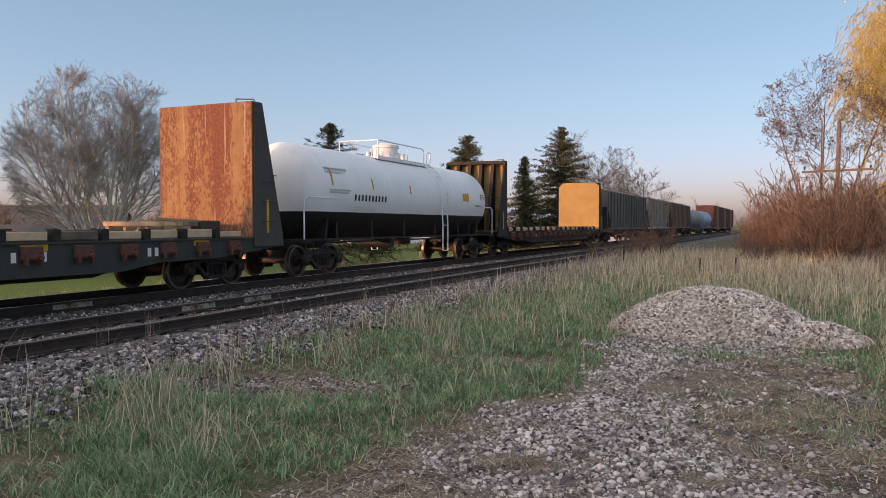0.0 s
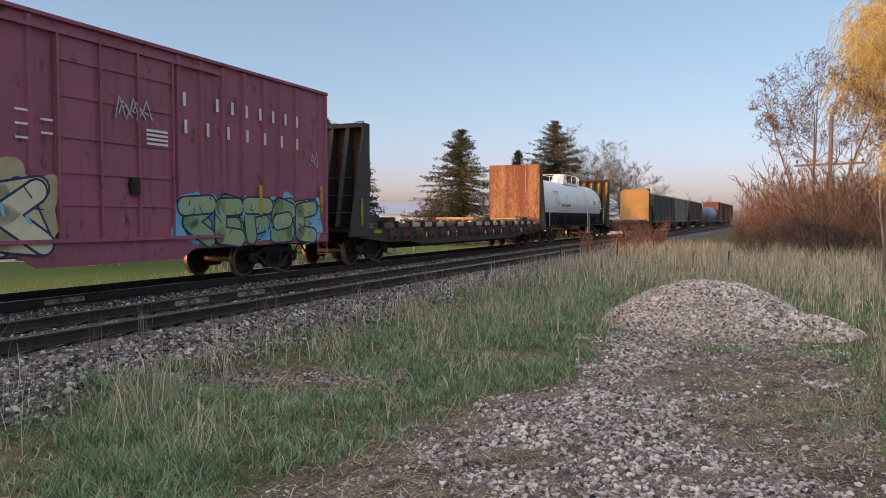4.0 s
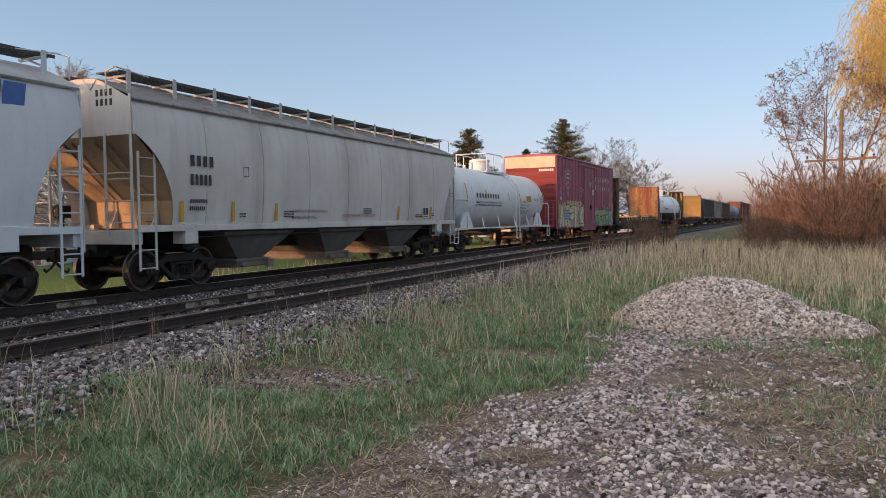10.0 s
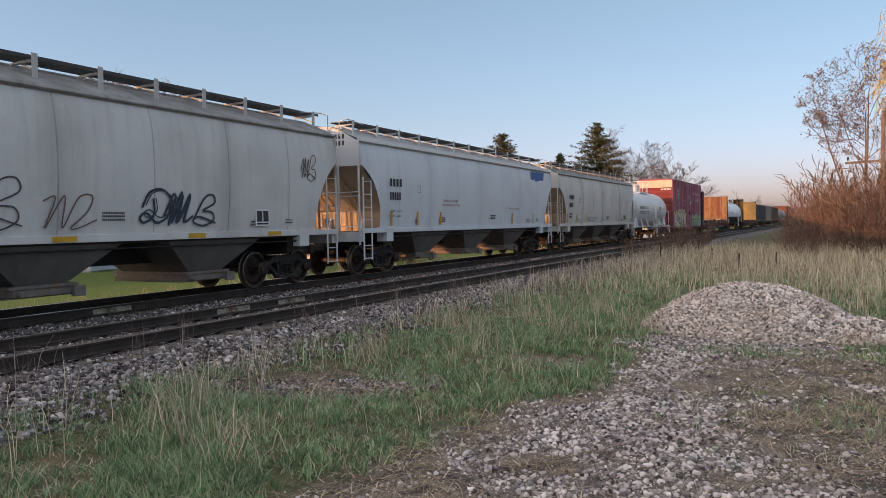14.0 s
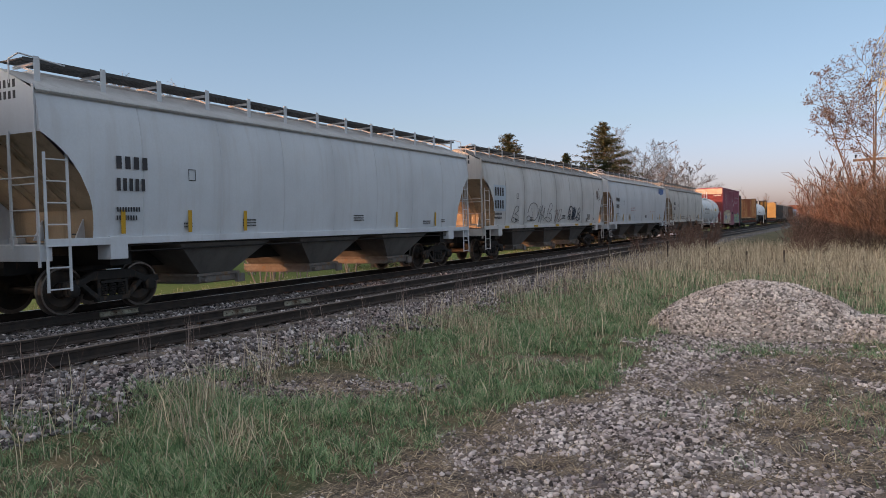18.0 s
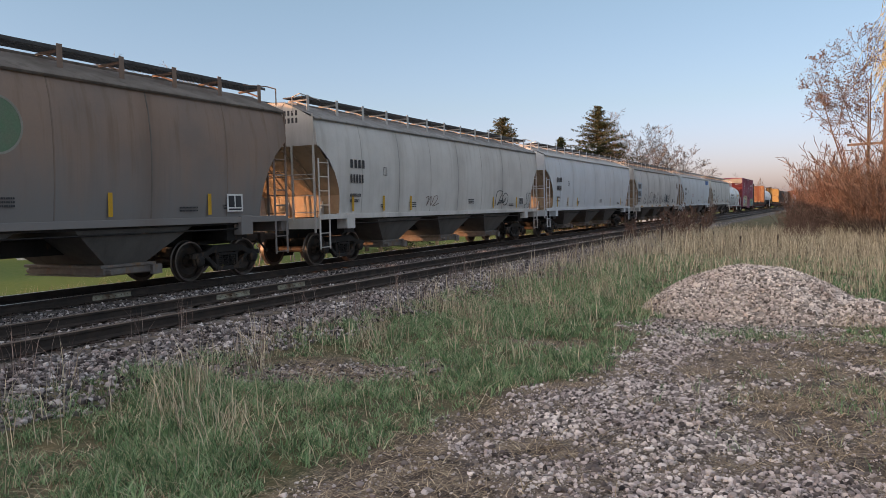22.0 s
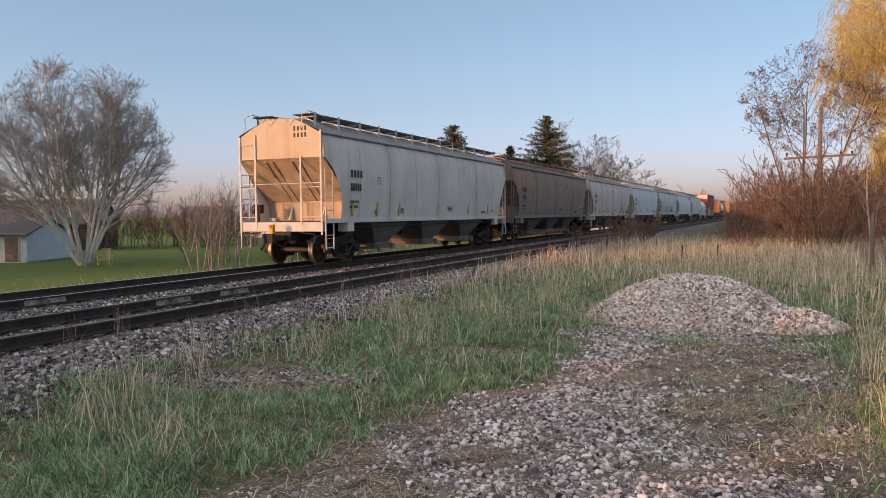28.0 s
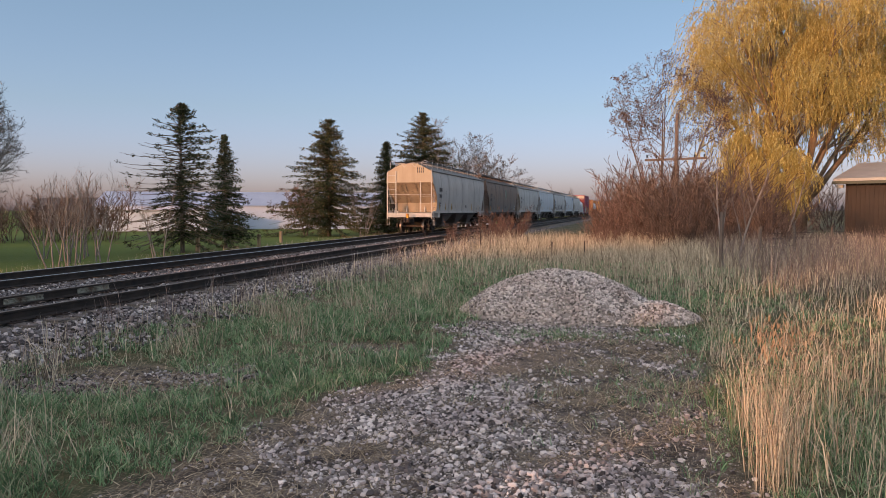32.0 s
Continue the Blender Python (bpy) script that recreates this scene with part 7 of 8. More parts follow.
def leaf_mesh(name, p, w, h, material, hang=False, along=None):
    """Small four-cornered leaves at p, turned by chance, or hanging."""
    n = len(p)
    a = NPR.normal(0, 1, (n, 3)) if along is None else along + NPR.normal(0, 0.25, (n, 3))
    if hang:
        a = NPR.normal(0, 0.22, (n, 3)) + np.array([0, 0, -1.0])
    a /= np.linalg.norm(a, axis=1, keepdims=True)
    b = np.cross(a, NPR.normal(0, 1, (n, 3)))
    b /= np.linalg.norm(b, axis=1, keepdims=True) + 1e-9
    s = NPR.uniform(0.6, 1.3, (n, 1))
    v = np.stack([p - a * h * s * 0.5, p + b * w * s * 0.5, p + a * h * s * 0.5, p - b * w * s * 0.5], 1)
    f = np.arange(4 * n).reshape(n, 4)
    return raw(name, v.reshape(-1, 3), f, material)


def spruce(x, y, top, width, seed, label, sparse=0.0, low=0.12, z=None, lift=0.0, coarse=1):
    """A spruce: whorls of drooping limbs, each hung with sprays of needles."""
    r, q = random.Random(seed), np.random.RandomState(seed)
    z = float(height(x, y)) - 0.1 if z is None else z
    H = top - z
    wood, spray, way = Sticks(), [], []
    wood.add((0, 0, 0), (0, 0, H * 0.5), 0.018 * H, 0.011 * H)
    wood.add((0, 0, H * 0.5), (0, 0, H), 0.011 * H, 0.01)
    zc = H * low
    while zc < H * 0.985:
        f = (zc - H * low) / (H * (1 - low))
        reach = width * (1 - f) ** 0.88 + 0.05
        for k in range(r.randint(9, 12) if coarse == 1 and sparse < 0.3 else r.randint(6, 9)):
            a, n = r.uniform(0, 6.283), 6
            L = reach * r.uniform(0.6, 1.2)
            rise = 0.35 * f + 0.5 * f ** 4 - 0.16 + lift
            p = np.array([0, 0, zc + r.uniform(-0.4, 0.4) * min(1.0, (1 - f) * 3)])
            d = np.array([math.cos(a), math.sin(a), rise + r.uniform(-0.28, 0.28)])
            for i in range(n):
                g = i / n
                e = d + np.array([0, 0, -0.35 * g + 0.5 * g * g * (1 - f)])
                nxt = p + e * L / n
                wood.add(p, nxt, 0.035 * (1 - g) + 0.012, 0.035 * (1 - g - 1 / n) + 0.01)
                bare = sparse * (1 if f > 0.3 else 0.6) if sparse > 0.6 else sparse * (1.15 - g) * (1 if f > 0.35 else 0.5)
                if r.random() > bare:
                    m = max(2, int(L / n / 0.075 / coarse))
                    tt = q.rand(m)[:, None]
                    side = np.array([-d[1], d[0], 0])
                    off = q.normal(0, 1, (m, 1)) * side * 0.16 * (1.2 - 0.5 * g) * min(1.0, L / 2)
                    spray.append(p + (nxt - p) * tt + off + q.normal(0, 0.035, (m, 3)) - np.array([0, 0, 0.06]))
                    way.append(np.repeat([d * 0.6 + np.array([0, 0, -0.5])], m, 0) + off * 2)
                p = nxt
        zc += (H * 0.024 * r.uniform(0.7, 1.2) + 0.05) * (1 + 0.3 * (coarse - 1))
    t = tagged(new("spruce"), label, "tree", "trees along the line")
    t.location = (x, y, z)
    part("trunk", wood.mesh("trunk", BARK_DARK, 4), BARK_DARK, t)
    p, w = np.concatenate(spray), np.concatenate(way)
    p, w = np.repeat(p, 3, 0) + q.normal(0, 0.1, (3 * len(p), 3)), np.repeat(w, 3, 0) + q.normal(0, 0.45, (3 * len(p), 3))
    part("crown", leaf_mesh("crown", p, 0.075 * coarse, 0.3 * (1 + coarse) / 2, NEEDLE, along=w), NEEDLE, t)
    return t


def ragged_spruce(x, y, top, reach, seed, label):
    """A half-bare spruce: long limbs that dip and turn up at their ends, dense only about the lower trunk and on its warm side."""
    r, q = random.Random(seed), np.random.RandomState(seed)
    z = float(height(x, y)) - 0.1
    H = top - z
    wood, spray, way = Sticks(), [], []
    wood.add((0, 0, 0), (0, 0, H * 0.5), 0.2, 0.13)
    wood.add((0, 0, H * 0.5), (0, 0, H), 0.13, 0.015)
    limbs = 150
    for k in range(limbs):
        f = (k + r.random()) / limbs
        a = k * 2.4 + r.uniform(-0.3, 0.3)
        L = reach * float(np.interp(f, [0, 0.15, 0.4, 0.7, 0.92, 1], [0.85, 1.0, 0.85, 0.56, 0.16, 0.02])) * r.uniform(0.62, 1.12)
        d = np.array([math.cos(a), math.sin(a), float(np.interp(f, [0, 0.4, 0.8, 1], [-0.3, 0.05, 0.3, 1.0])) + r.uniform(-0.12, 0.12)])
        p, n = np.array([0, 0, H * (0.1 + 0.88 * f)]), 8
        warm = math.cos(a - 0.25)
        side = np.array([-d[1], d[0], 0.0])
        for i in range(n):
            g = i / n
            e = d + np.array([0, 0, -0.22 * math.sin(math.pi * g) + 0.55 * g * g * (1 - f)])
            nxt = p + e * L / n
            wood.add(p, nxt, 0.034 * (1 - g) + 0.009, 0.034 * (1 - g - 1 / n) + 0.008)
            leafy = 0.85 if f < 0.5 and g < 0.5 else 0.06 + 0.38 * (warm > 0)
            for h in (-1, 1):
                w = side * h * r.uniform(0.4, 1.0) + d * 0.7 + np.array([0, 0, r.uniform(-0.35, 0.15)])
                tw = p + w * (0.12 + 0.22 * L * (1 - g) * 0.5) * r.uniform(0.6, 1.2)
                wood.add(p, tw, 0.011, 0.006)
                if r.random() < leafy:
                    m = 5
                    spray.append(p + (tw - p) * q.uniform(0.1, 1.1, (m, 1)) + q.normal(0, 0.04, (m, 3)))
                    way.append(np.repeat([w], m, 0))
            if r.random() < leafy + 0.1:
                m = 4
                spray.append(p + (nxt - p) * q.rand(m, 1) + q.normal(0, 0.045, (m, 3)))
                way.append(np.repeat([e], m, 0))
            p = nxt
    t = tagged(new("spruce"), label, "tree", "trees along the line")
    t.location = (x, y, z)
    part("trunk", wood.mesh("trunk", BARK_DARK, 4), BARK_DARK, t)
    p, w = np.concatenate(spray), np.concatenate(way)
    p, w = np.repeat(p, 3, 0) + q.normal(0, 0.07, (3 * len(p), 3)), np.repeat(w, 3, 0) + q.normal(0, 0.35, (3 * len(p), 3))
    part("crown", leaf_mesh("crown", p, 0.055, 0.26, NEEDLE, along=w), NEEDLE, t)
    return t


def willow(x, y, top, seed, label, girth=0.75, limbs=8, wide=(0.2, 0.6), crown_shape=None, hang=3.4):
    """A willow: spreading limbs, and shoots that arch out of them and hang in tassels."""
    r, q = random.Random(seed), np.random.RandomState(seed)
    z = float(height(x, y)) - 0.1
    H = top - z
    wood, fine, tips = Sticks(), Sticks(), []
    spec = [(8, 10, 0.6, 0.42, 0.07, 0.04), (6, 8, 0.7, 0.45, 0.12, 0.02), (5, 6, 0.75, 0.5, 0.16, -0.01), (4, 0, 0, 0, 0.2, -0.06)]
    fork = 2.4 * girth / 0.75
    wood.add((0, 0, 0), (0.1 * girth, 0, fork), girth, girth * 0.85)
    for k in range(limbs):
        a = 6.283 * k / limbs + r.uniform(-0.3, 0.3)
        out = r.uniform(*wide)
        shoot([wood, wood, fine, fine], r, (0.35 * girth * math.cos(a), 0.35 * girth * math.sin(a), fork - 0.2), (out * math.cos(a), out * math.sin(a), 1), H * r.uniform(0.6, 0.82), girth * r.uniform(0.2, 0.36), 0, spec, tips, 0.009, crown_shape)
    t = tagged(new("willow"), label, "tree", "trees along the line")
    t.location = (x, y, z)
    part("trunk", wood.mesh("trunk", BARK_WILLOW, 6), BARK_WILLOW, t)
    leaves, k = [], min(1.0, H / 14)
    for p, d in tips:
        full = r.random()
        for j in range(2 if full > 0.4 else 1):
            a = p + q.normal(0, 0.3 * k, 3)
            v = np.array([d[0] * 0.8, d[1] * 0.8, 0.4]) + q.normal(0, 0.4, 3)
            L = r.uniform(0.8, 1.2 + hang * r.random() ** 1.5) * k
            n = 5
            for i in range(n):
                b = a + v / np.linalg.norm(v) * L / n
                if b[2] < 0.3:
                    break
                fine.add(a, b, 0.017, 0.012)
                m = 2
                leaves.append(a + (b - a) * q.rand(m)[:, None] + q.normal(0, 0.04, (m, 3)))
                a, v = b, v * 0.75 + np.array([0, 0, -0.6]) + q.normal(0, 0.12, 3)
    crown = part("crown", fine.mesh("crown", WILLOW), WILLOW, t)
    tagged(part("foliage", leaf_mesh("foliage", np.concatenate(leaves), 0.06, 0.2, WILLOW, hang=True), WILLOW, crown), kind="stuff")
    return t


SHRUBS = {}


def shrub(kind, x, y, size, turn, label, bark, stems=46, seed=0, lean=0.3):
    """A leafless shrub of many stems; alike ones share their mesh."""
    key = (kind, seed)
    z = float(height(x, y)) - 0.05
    if key not in SHRUBS:
        r = random.Random(seed + 100)
        st = Sticks()
        spec = [(5, 6, 0.5, 0.5, 0.08, 0.02), (2, 4, 0.6, 0.5, 0.12, 0.03), (2, 0, 0, 0, 0.12, 0.02)]
        for k in range(stems):
            a, d = r.uniform(0, 6.283), 0.34 * math.sqrt(r.random())
            shoot([st], r, (d * math.cos(a), d * math.sin(a), 0), (lean * math.cos(a) * r.uniform(0.2, 1.3), lean * math.sin(a) * r.uniform(0.2, 1.3), 1), r.uniform(0.35, 1.0), 0.007, 0, spec, None, 0.003)
        for row in range(len(st.rows)):
            v = st.rows[row]
            st.rows[row] = (*v[:6], max(v[6], 0.0042), max(v[7], 0.003))
        main, fine = Sticks(), Sticks()
        main.rows = [v for v in st.rows if v[6] > 0.0043]
        fine.rows = [v for v in st.rows if v[6] <= 0.0043]
        SHRUBS[key] = main.mesh("trunk", bark), fine.mesh("crown", bark)
    t = tagged(new(kind), label, "shrub", "shrubs beside the line")
    t.matrix_basis = pose(x, y, z, 0, 0, turn)
    for name, me in zip(("stem_tangle", "crown"), SHRUBS[key]):
        tagged(part(name, me, bark, t), kind="stuff").matrix_basis = (Matrix.Diagonal((size, size, size, 1)))
    return t


def blades(name, x, y, h, w, lean, material, label, category, z=None):
    """Upright blades or stalks, each a bent tapering strip."""
    n = len(x)
    z = height(x, y) - 0.02 if z is None else z
    a = NPR.uniform(0, 6.283, n)
    c, s = np.cos(a), np.sin(a)
    b = NPR.uniform(0, 6.283, n)
    bx, by = np.cos(b) * lean * h, np.sin(b) * lean * h
    w = w * 0.5
    base = np.stack([x, y, z], 1)
    def lvl(f, k):
        mid = base + np.stack([bx * f * f, by * f * f, h * (f - 0.12 * np.minimum(lean, 1.5) * f * f)], 1)
        off = np.stack([c, s, np.zeros(n)], 1) * (w * k)[:, None]
        return mid - off, mid + off
    p0, p1 = lvl(0, 1.0)
    p2, p3 = lvl(0.55, 0.8)
    p4, _ = lvl(1.0, 0.0)
    v = np.stack([p0, p1, p2, p3, p4], 1)
    f = np.array([(0, 1, 3), (0, 3, 2), (2, 3, 4)])[None] + (np.arange(n) * 5)[:, None, None]
    return tagged(new(name, raw(name, v.reshape(-1, 3), f.reshape(-1, 3), material, True)), label, category, kind="stuff")


def heads(name, x, y, z, material, label):
    """Feathery seed heads on stalks."""
    p = np.repeat(np.stack([x, y, z], 1), 5, 0) + NPR.normal(0, 1, (5 * len(x), 3)) * np.array([0.015, 0.015, 0.05])
    return tagged(new(name, leaf_mesh(name, p, 0.009, 0.06, material, along=np.tile([[0.0, 0.0, 1.0]], (len(p), 1)))), label, "grass", kind="stuff")


def meadow():
    def free(x, y):
        return np.clip(1 - 1.15 * np.maximum(dirt_share(x, y), gravel_share(x, y)), 0, 1) * (heap_height(x, y) < 0.02)
    # green turf between the drive and the ballast, in tufts
    n = 30000
    y = 2.6 + 26 * NPR.rand(n) ** 1.7
    u = NPR.uniform(-7.0, 4.4, n)
    x = u + swing_np(y)
    lush = np.clip(0.72 + 0.6 * waves(x, y, 0.9, 5.0) + 0.4 * waves(x, y, 2.4, 1.5), 0.04, 1) * np.interp(u, [-7.0, -6.4, -5.5, -1.5, 0.5, 1.4, 3], [0.15, 0.7, 1, 1, 0.3, 0.4, 0.25])
    keep = NPR.rand(n) < lush * free(x, y)
    x, y = x[keep], y[keep]
    k = 17
    tall = np.repeat(NPR.uniform(0.07, 0.2, len(x)) * (0.85 + 0.4 * waves(x, y, 1.3, 2.0)), k)
    x, y = np.repeat(x, k) + NPR.normal(0, 0.035, k * len(x)), np.repeat(y, k) + NPR.normal(0, 0.035, k * len(y))
    h = np.maximum(tall * NPR.uniform(0.5, 1.35, len(x)), 0.04)
    blades("grass", x, y, h, NPR.uniform(0.005, 0.011, len(x)) * np.interp(y, [3, 16], [1.0, 1.8]), NPR.uniform(0.2, 1.3, len(x)), BLADE, "fresh green spring grass growing in patches", "grass")
    # dry litter lying flat: mats on the drive and the bald spot, thin elsewhere
    n = 190000
    y = 2.6 + 13 * NPR.rand(n) ** 1.3
    x = NPR.uniform(-7.0, 3.0, n) + swing_np(y)
    mat = 1.2 * np.exp(-((x - 0.2) / 1.0) ** 2 - ((y - 8.1) / 1.2) ** 2) + 0.7 * np.exp(-((x + 1.75) / 0.5) ** 2 - ((y - 5.85) / 0.3) ** 2) + 0.8 * np.exp(-((x + 5.0) / 0.9) ** 2 - ((y - 7.6) / 0.5) ** 2) + 0.5 * np.exp(-((x + 2.7) / 0.5) ** 2 - ((y - 5.9) / 1.6) ** 2) + 0.5 * np.exp(-((x - 0.4) / 1.0) ** 2 - ((y - 10.8) / 1.2) ** 2)
    keep = (NPR.rand(n) < np.clip(0.22 + mat, 0, 0.95) * np.clip(1 - gravel_share(x, y), 0.12, 1) * np.clip(0.6 + waves(x, y, 3.0, 7.0), 0.1, 1)) & (heap_height(x, y) < 0.02)
    x, y = x[keep], y[keep]
    blades("dead_grass", x, y, NPR.uniform(0.03, 0.065, len(x)), NPR.uniform(0.006, 0.012, len(x)), NPR.uniform(1.5, 5.0, len(x)), LITTER, "flattened dead grass on the ground", "grass", height(x, y) - 0.004)
    # dry standing stalks: thin in front, thick towards the thicket
    n = 60000
    y = 3.0 + 45 * NPR.rand(n) ** 1.15
    u = NPR.uniform(-7.2, 13, n)
    x = u + swing_np(y)
    dense = np.interp(y, [3, 9, 13, 17, 24, 48], [0.06, 0.08, 0.16, 0.4, 0.7, 0.85]) * np.interp(u, [-6, -2, 1.5], [0.6, 0.8, 1.0]) + np.interp(u, [-7.2, -6.2, -5.2], [0.32, 0.2, 0.0]) + 0.3 * np.clip(waves(x, y, 1.1, 4.0), -0.4, 1) + 0.3 * np.clip(waves(x, y, 3.4, 4.0), -0.5, 1)
    dense = np.maximum(dense, np.interp(x - 0.06 * (y - 6), [0.9, 1.5, 2.2], [0, 0.3, 0.36]))
    keep = NPR.rand(n) < dense * free(x, y)
    x, y, u = x[keep], y[keep], u[keep]
    h = NPR.uniform(0.25, 0.75, len(x)) * np.interp(y, [3, 12, 20, 35], [0.75, 0.75, 0.95, 1.3]) * np.where((x > 1.0) & (y < 14), 1.2, 1)
    blades("dry_grass", x, y, h, NPR.uniform(0.003, 0.008, len(x)) * np.interp(y, [3, 12, 30], [1.2, 1.8, 3.0]), 0.08 + 0.9 * NPR.rand(len(x)) ** 2, STRAW, "tall dry straw-coloured grass", "grass")
    # the near clumps beside the drive, with ragged heads
    for x0, y0, wide, deep, n, lo, hi in ((1.22, 5.75, 0.13, 0.3, 130, 0.6, 1.18), (1.42, 6.3, 0.16, 0.4, 140, 0.5, 1.2), (1.3, 7.2, 0.2, 0.5, 90, 0.3, 0.9), (1.95, 7.2, 0.5, 1.2, 150, 0.3, 1.0), (2.6, 9.0, 0.7, 1.4, 190, 0.35, 1.0), (2.2, 5.9, 0.4, 0.6, 80, 0.25, 0.8)):
        x, y = NPR.normal(x0, wide * 0.6, n), NPR.normal(y0, deep * 0.6, n)
        h = NPR.uniform(lo, hi, n)
        blades("dry_grass", x, y, h, NPR.uniform(0.003, 0.006, n), NPR.uniform(0.02, 0.4, n), STRAW, "clump of tall dry grass beside the drive", "grass")
        k = h > (0.85 if hi > 1.1 else 0.96) * hi
        heads("seed_heads", x[k], y[k], height(x[k], y[k]) + h[k] * 0.93, BROWNHEAD, "ragged brown heads of dry grass")
    # green sprigs on the bare drive and under the clumps
    n = 90
    x, y = np.concatenate([NPR.normal(0.3, 0.7, n), NPR.normal(1.9, 0.5, 9 * n), NPR.normal(-0.6, 0.7, n)]), np.concatenate([NPR.normal(8.2, 0.8, n), NPR.normal(7.2, 1.3, 9 * n), NPR.normal(11.8, 0.3, n)])
    k = 8
    x, y = np.repeat(x, k) + NPR.normal(0, 0.03, k * len(x)), np.repeat(y, k) + NPR.normal(0, 0.03, k * len(y))
    blades("grass", x, y, NPR.uniform(0.05, 0.2, len(x)), NPR.uniform(0.005, 0.009, len(x)), NPR.uniform(0.2, 1.3, len(x)), BLADE, "thin green sprigs on bare earth", "grass")
    # tan tufts that stand in the grass and at the ballast's edge
    for x0, y0, k, tall in ((-5.5, 5.3, 120, 0.75), (-4.7, 5.2, 90, 0.6), (-5.9, 6.2, 110, 0.7), (-4.1, 4.7, 70, 0.5), (-6.3, 7.5, 90, 0.6), (-5.6, 9.3, 110, 0.7), (-4.4, 10.2, 90, 0.55), (-5.2, 11.8, 120, 0.7), (-3.6, 12.3, 100, 0.6), (-4.9, 14.0, 130, 0.7), (-3.2, 8.7, 70, 0.4), (-2.6, 13.6, 100, 0.55), (-6.0, 12.8, 110, 0.7), (-3.9, 15.6, 140, 0.7), (1.5, 10.4, 90, 0.5), (1.7, 12.6, 120, 0.6), (1.2, 8.9, 60, 0.35), (0.6, 13.4, 60, 0.35)):
        k = int(k * 0.8)
        x, y = NPR.normal(x0, 0.2, k), NPR.normal(y0, 0.2, k)
        blades("dry_tuft", x, y, tall * NPR.uniform(0.4, 1.1, k), NPR.uniform(0.004, 0.009, k), NPR.uniform(0.1, 0.9, k), STRAW, "tuft of tan dry grass", "grass")
    # russet brush before the fence
    n = 9000
    x, y = NPR.uniform(3.5, 20, n), NPR.uniform(17, 40, n)
    keep = (x > 2.2 + 0.08 * (y - 15))
    x, y = x[keep], y[keep]
    blades("brush", x, y, NPR.uniform(0.7, 1.5, len(x)), NPR.uniform(0.006, 0.012, len(x)), NPR.uniform(0.05, 0.6, len(x)), REDSTRAW, "russet dead brush along the fence", "brush")
    # beyond the far rail
    n = 17000
    y = 6 + 80 * NPR.rand(n)
    u = -16.6 - 9 * NPR.rand(n) ** 1.6
    x = u + swing_np(y)
    blades("dry_grass", x, y, NPR.uniform(0.18, 0.6, n), NPR.uniform(0.006, 0.013, n), NPR.uniform(0.05, 0.6, n), STRAW, "dry grass on the bank beyond the line", "grass")
    # weeds in the ballast, reddish
    n = 60
    y = 5 + 26 * NPR.rand(n)
    x = NPR.uniform(-8.1, -5.8, n) + swing_np(y)
    n, x, y = n * 9, np.repeat(x, 9) + NPR.normal(0, 0.07, n * 9), np.repeat(y, 9) + NPR.normal(0, 0.07, n * 9)
    blades("weeds", x, y, NPR.uniform(0.3, 0.8, n), NPR.uniform(0.006, 0.012, n), NPR.uniform(0.05, 0.5, n), REDSTRAW, "dry reddish weeds in the ballast", "weeds")


meadow()

BIRCH_SPEC = [(10, 16, 0.62, 0.4, 0.05, 0.012), (6, 8, 0.55, 0.55, 0.1, 0.04), (4, 5, 0.55, 0.6, 0.13, 0.02), (3, 3, 0.6, 0.65, 0.16, 0.0), (2, 0, 0, 0, 0.16, -0.03)]
DEC_SPEC = [(6, 11, 0.95, 0.6, 0.07, 0.02), (5, 8, 0.75, 0.55, 0.12, 0.03), (4, 7, 0.7, 0.52, 0.16, 0.03), (3, 6, 0.7, 0.5, 0.18, 0.02), (2, 0, 0, 0, 0.2, 0.0)]
ELM_SPEC = [(6, 10, 0.95, 0.6, 0.07, 0.02), (5, 7, 0.75, 0.55, 0.12, 0.03), (4, 6, 0.7, 0.52, 0.16, 0.03), (3, 5, 0.7, 0.5, 0.18, 0.02), (2, 0, 0, 0, 0.2, 0.0)]
SAPLING = [(6, 8, 0.5, 0.4, 0.05, 0.03), (4, 5, 0.5, 0.5, 0.08, 0.05), (3, 0, 0, 0, 0.1, 0.02)]
bare_tree("birch", "white-stemmed birch clump, still leafless", -44.0, 40.0, 15.2, 12, BIRCH_SPEC, BARK_WHITE, BARK_PALE, 21, 0.62, 0.12, 0.014, within=(7.9, 6.4, 7.3))
ragged_spruce(-33.0, 52.9, 9.8, 6.2, 31, "ragged dark spruce with long half-bare limbs")
spruce(-33.9, 61.2, 8.2, 2.7, 32, "slim dark spruce on the lawn", 0.35, 0.1)
spruce(-35.8, 90.7, 13.2, 8.0, 33, "full dark green spruce beyond the lawn", 0.1, 0.1)
spruce(-27.6, 106.6, 15.7, 10.5, 34, "tall full spruce touched by low sun", 0.0, 0.04)
spruce(-31.2, 100.4, 11.2, 4.2, 35, "narrow dark spruce beside a taller one", 0.05, 0.06)
bare_tree("maple", "leafless spreading tree beyond the line", -23.5, 113.0, 13.0, 3, DEC_SPEC, BARK_DARK, BARK_GREY, 41, 0.3, 0.17, 0.018)
bare_tree("maple", "leafless spreading tree beyond the line", -18.8, 117.5, 10.8, 3, DEC_SPEC, BARK_DARK, BARK_GREY, 42, 0.35, 0.17, 0.018)
bare_tree("crab_apple", "low crooked leafless tree", -39.5, 92.0, 5.4, 2, DEC_SPEC, BARK_DARK, BARK_BROWN, 43, 0.6, 0.14, 0.02)
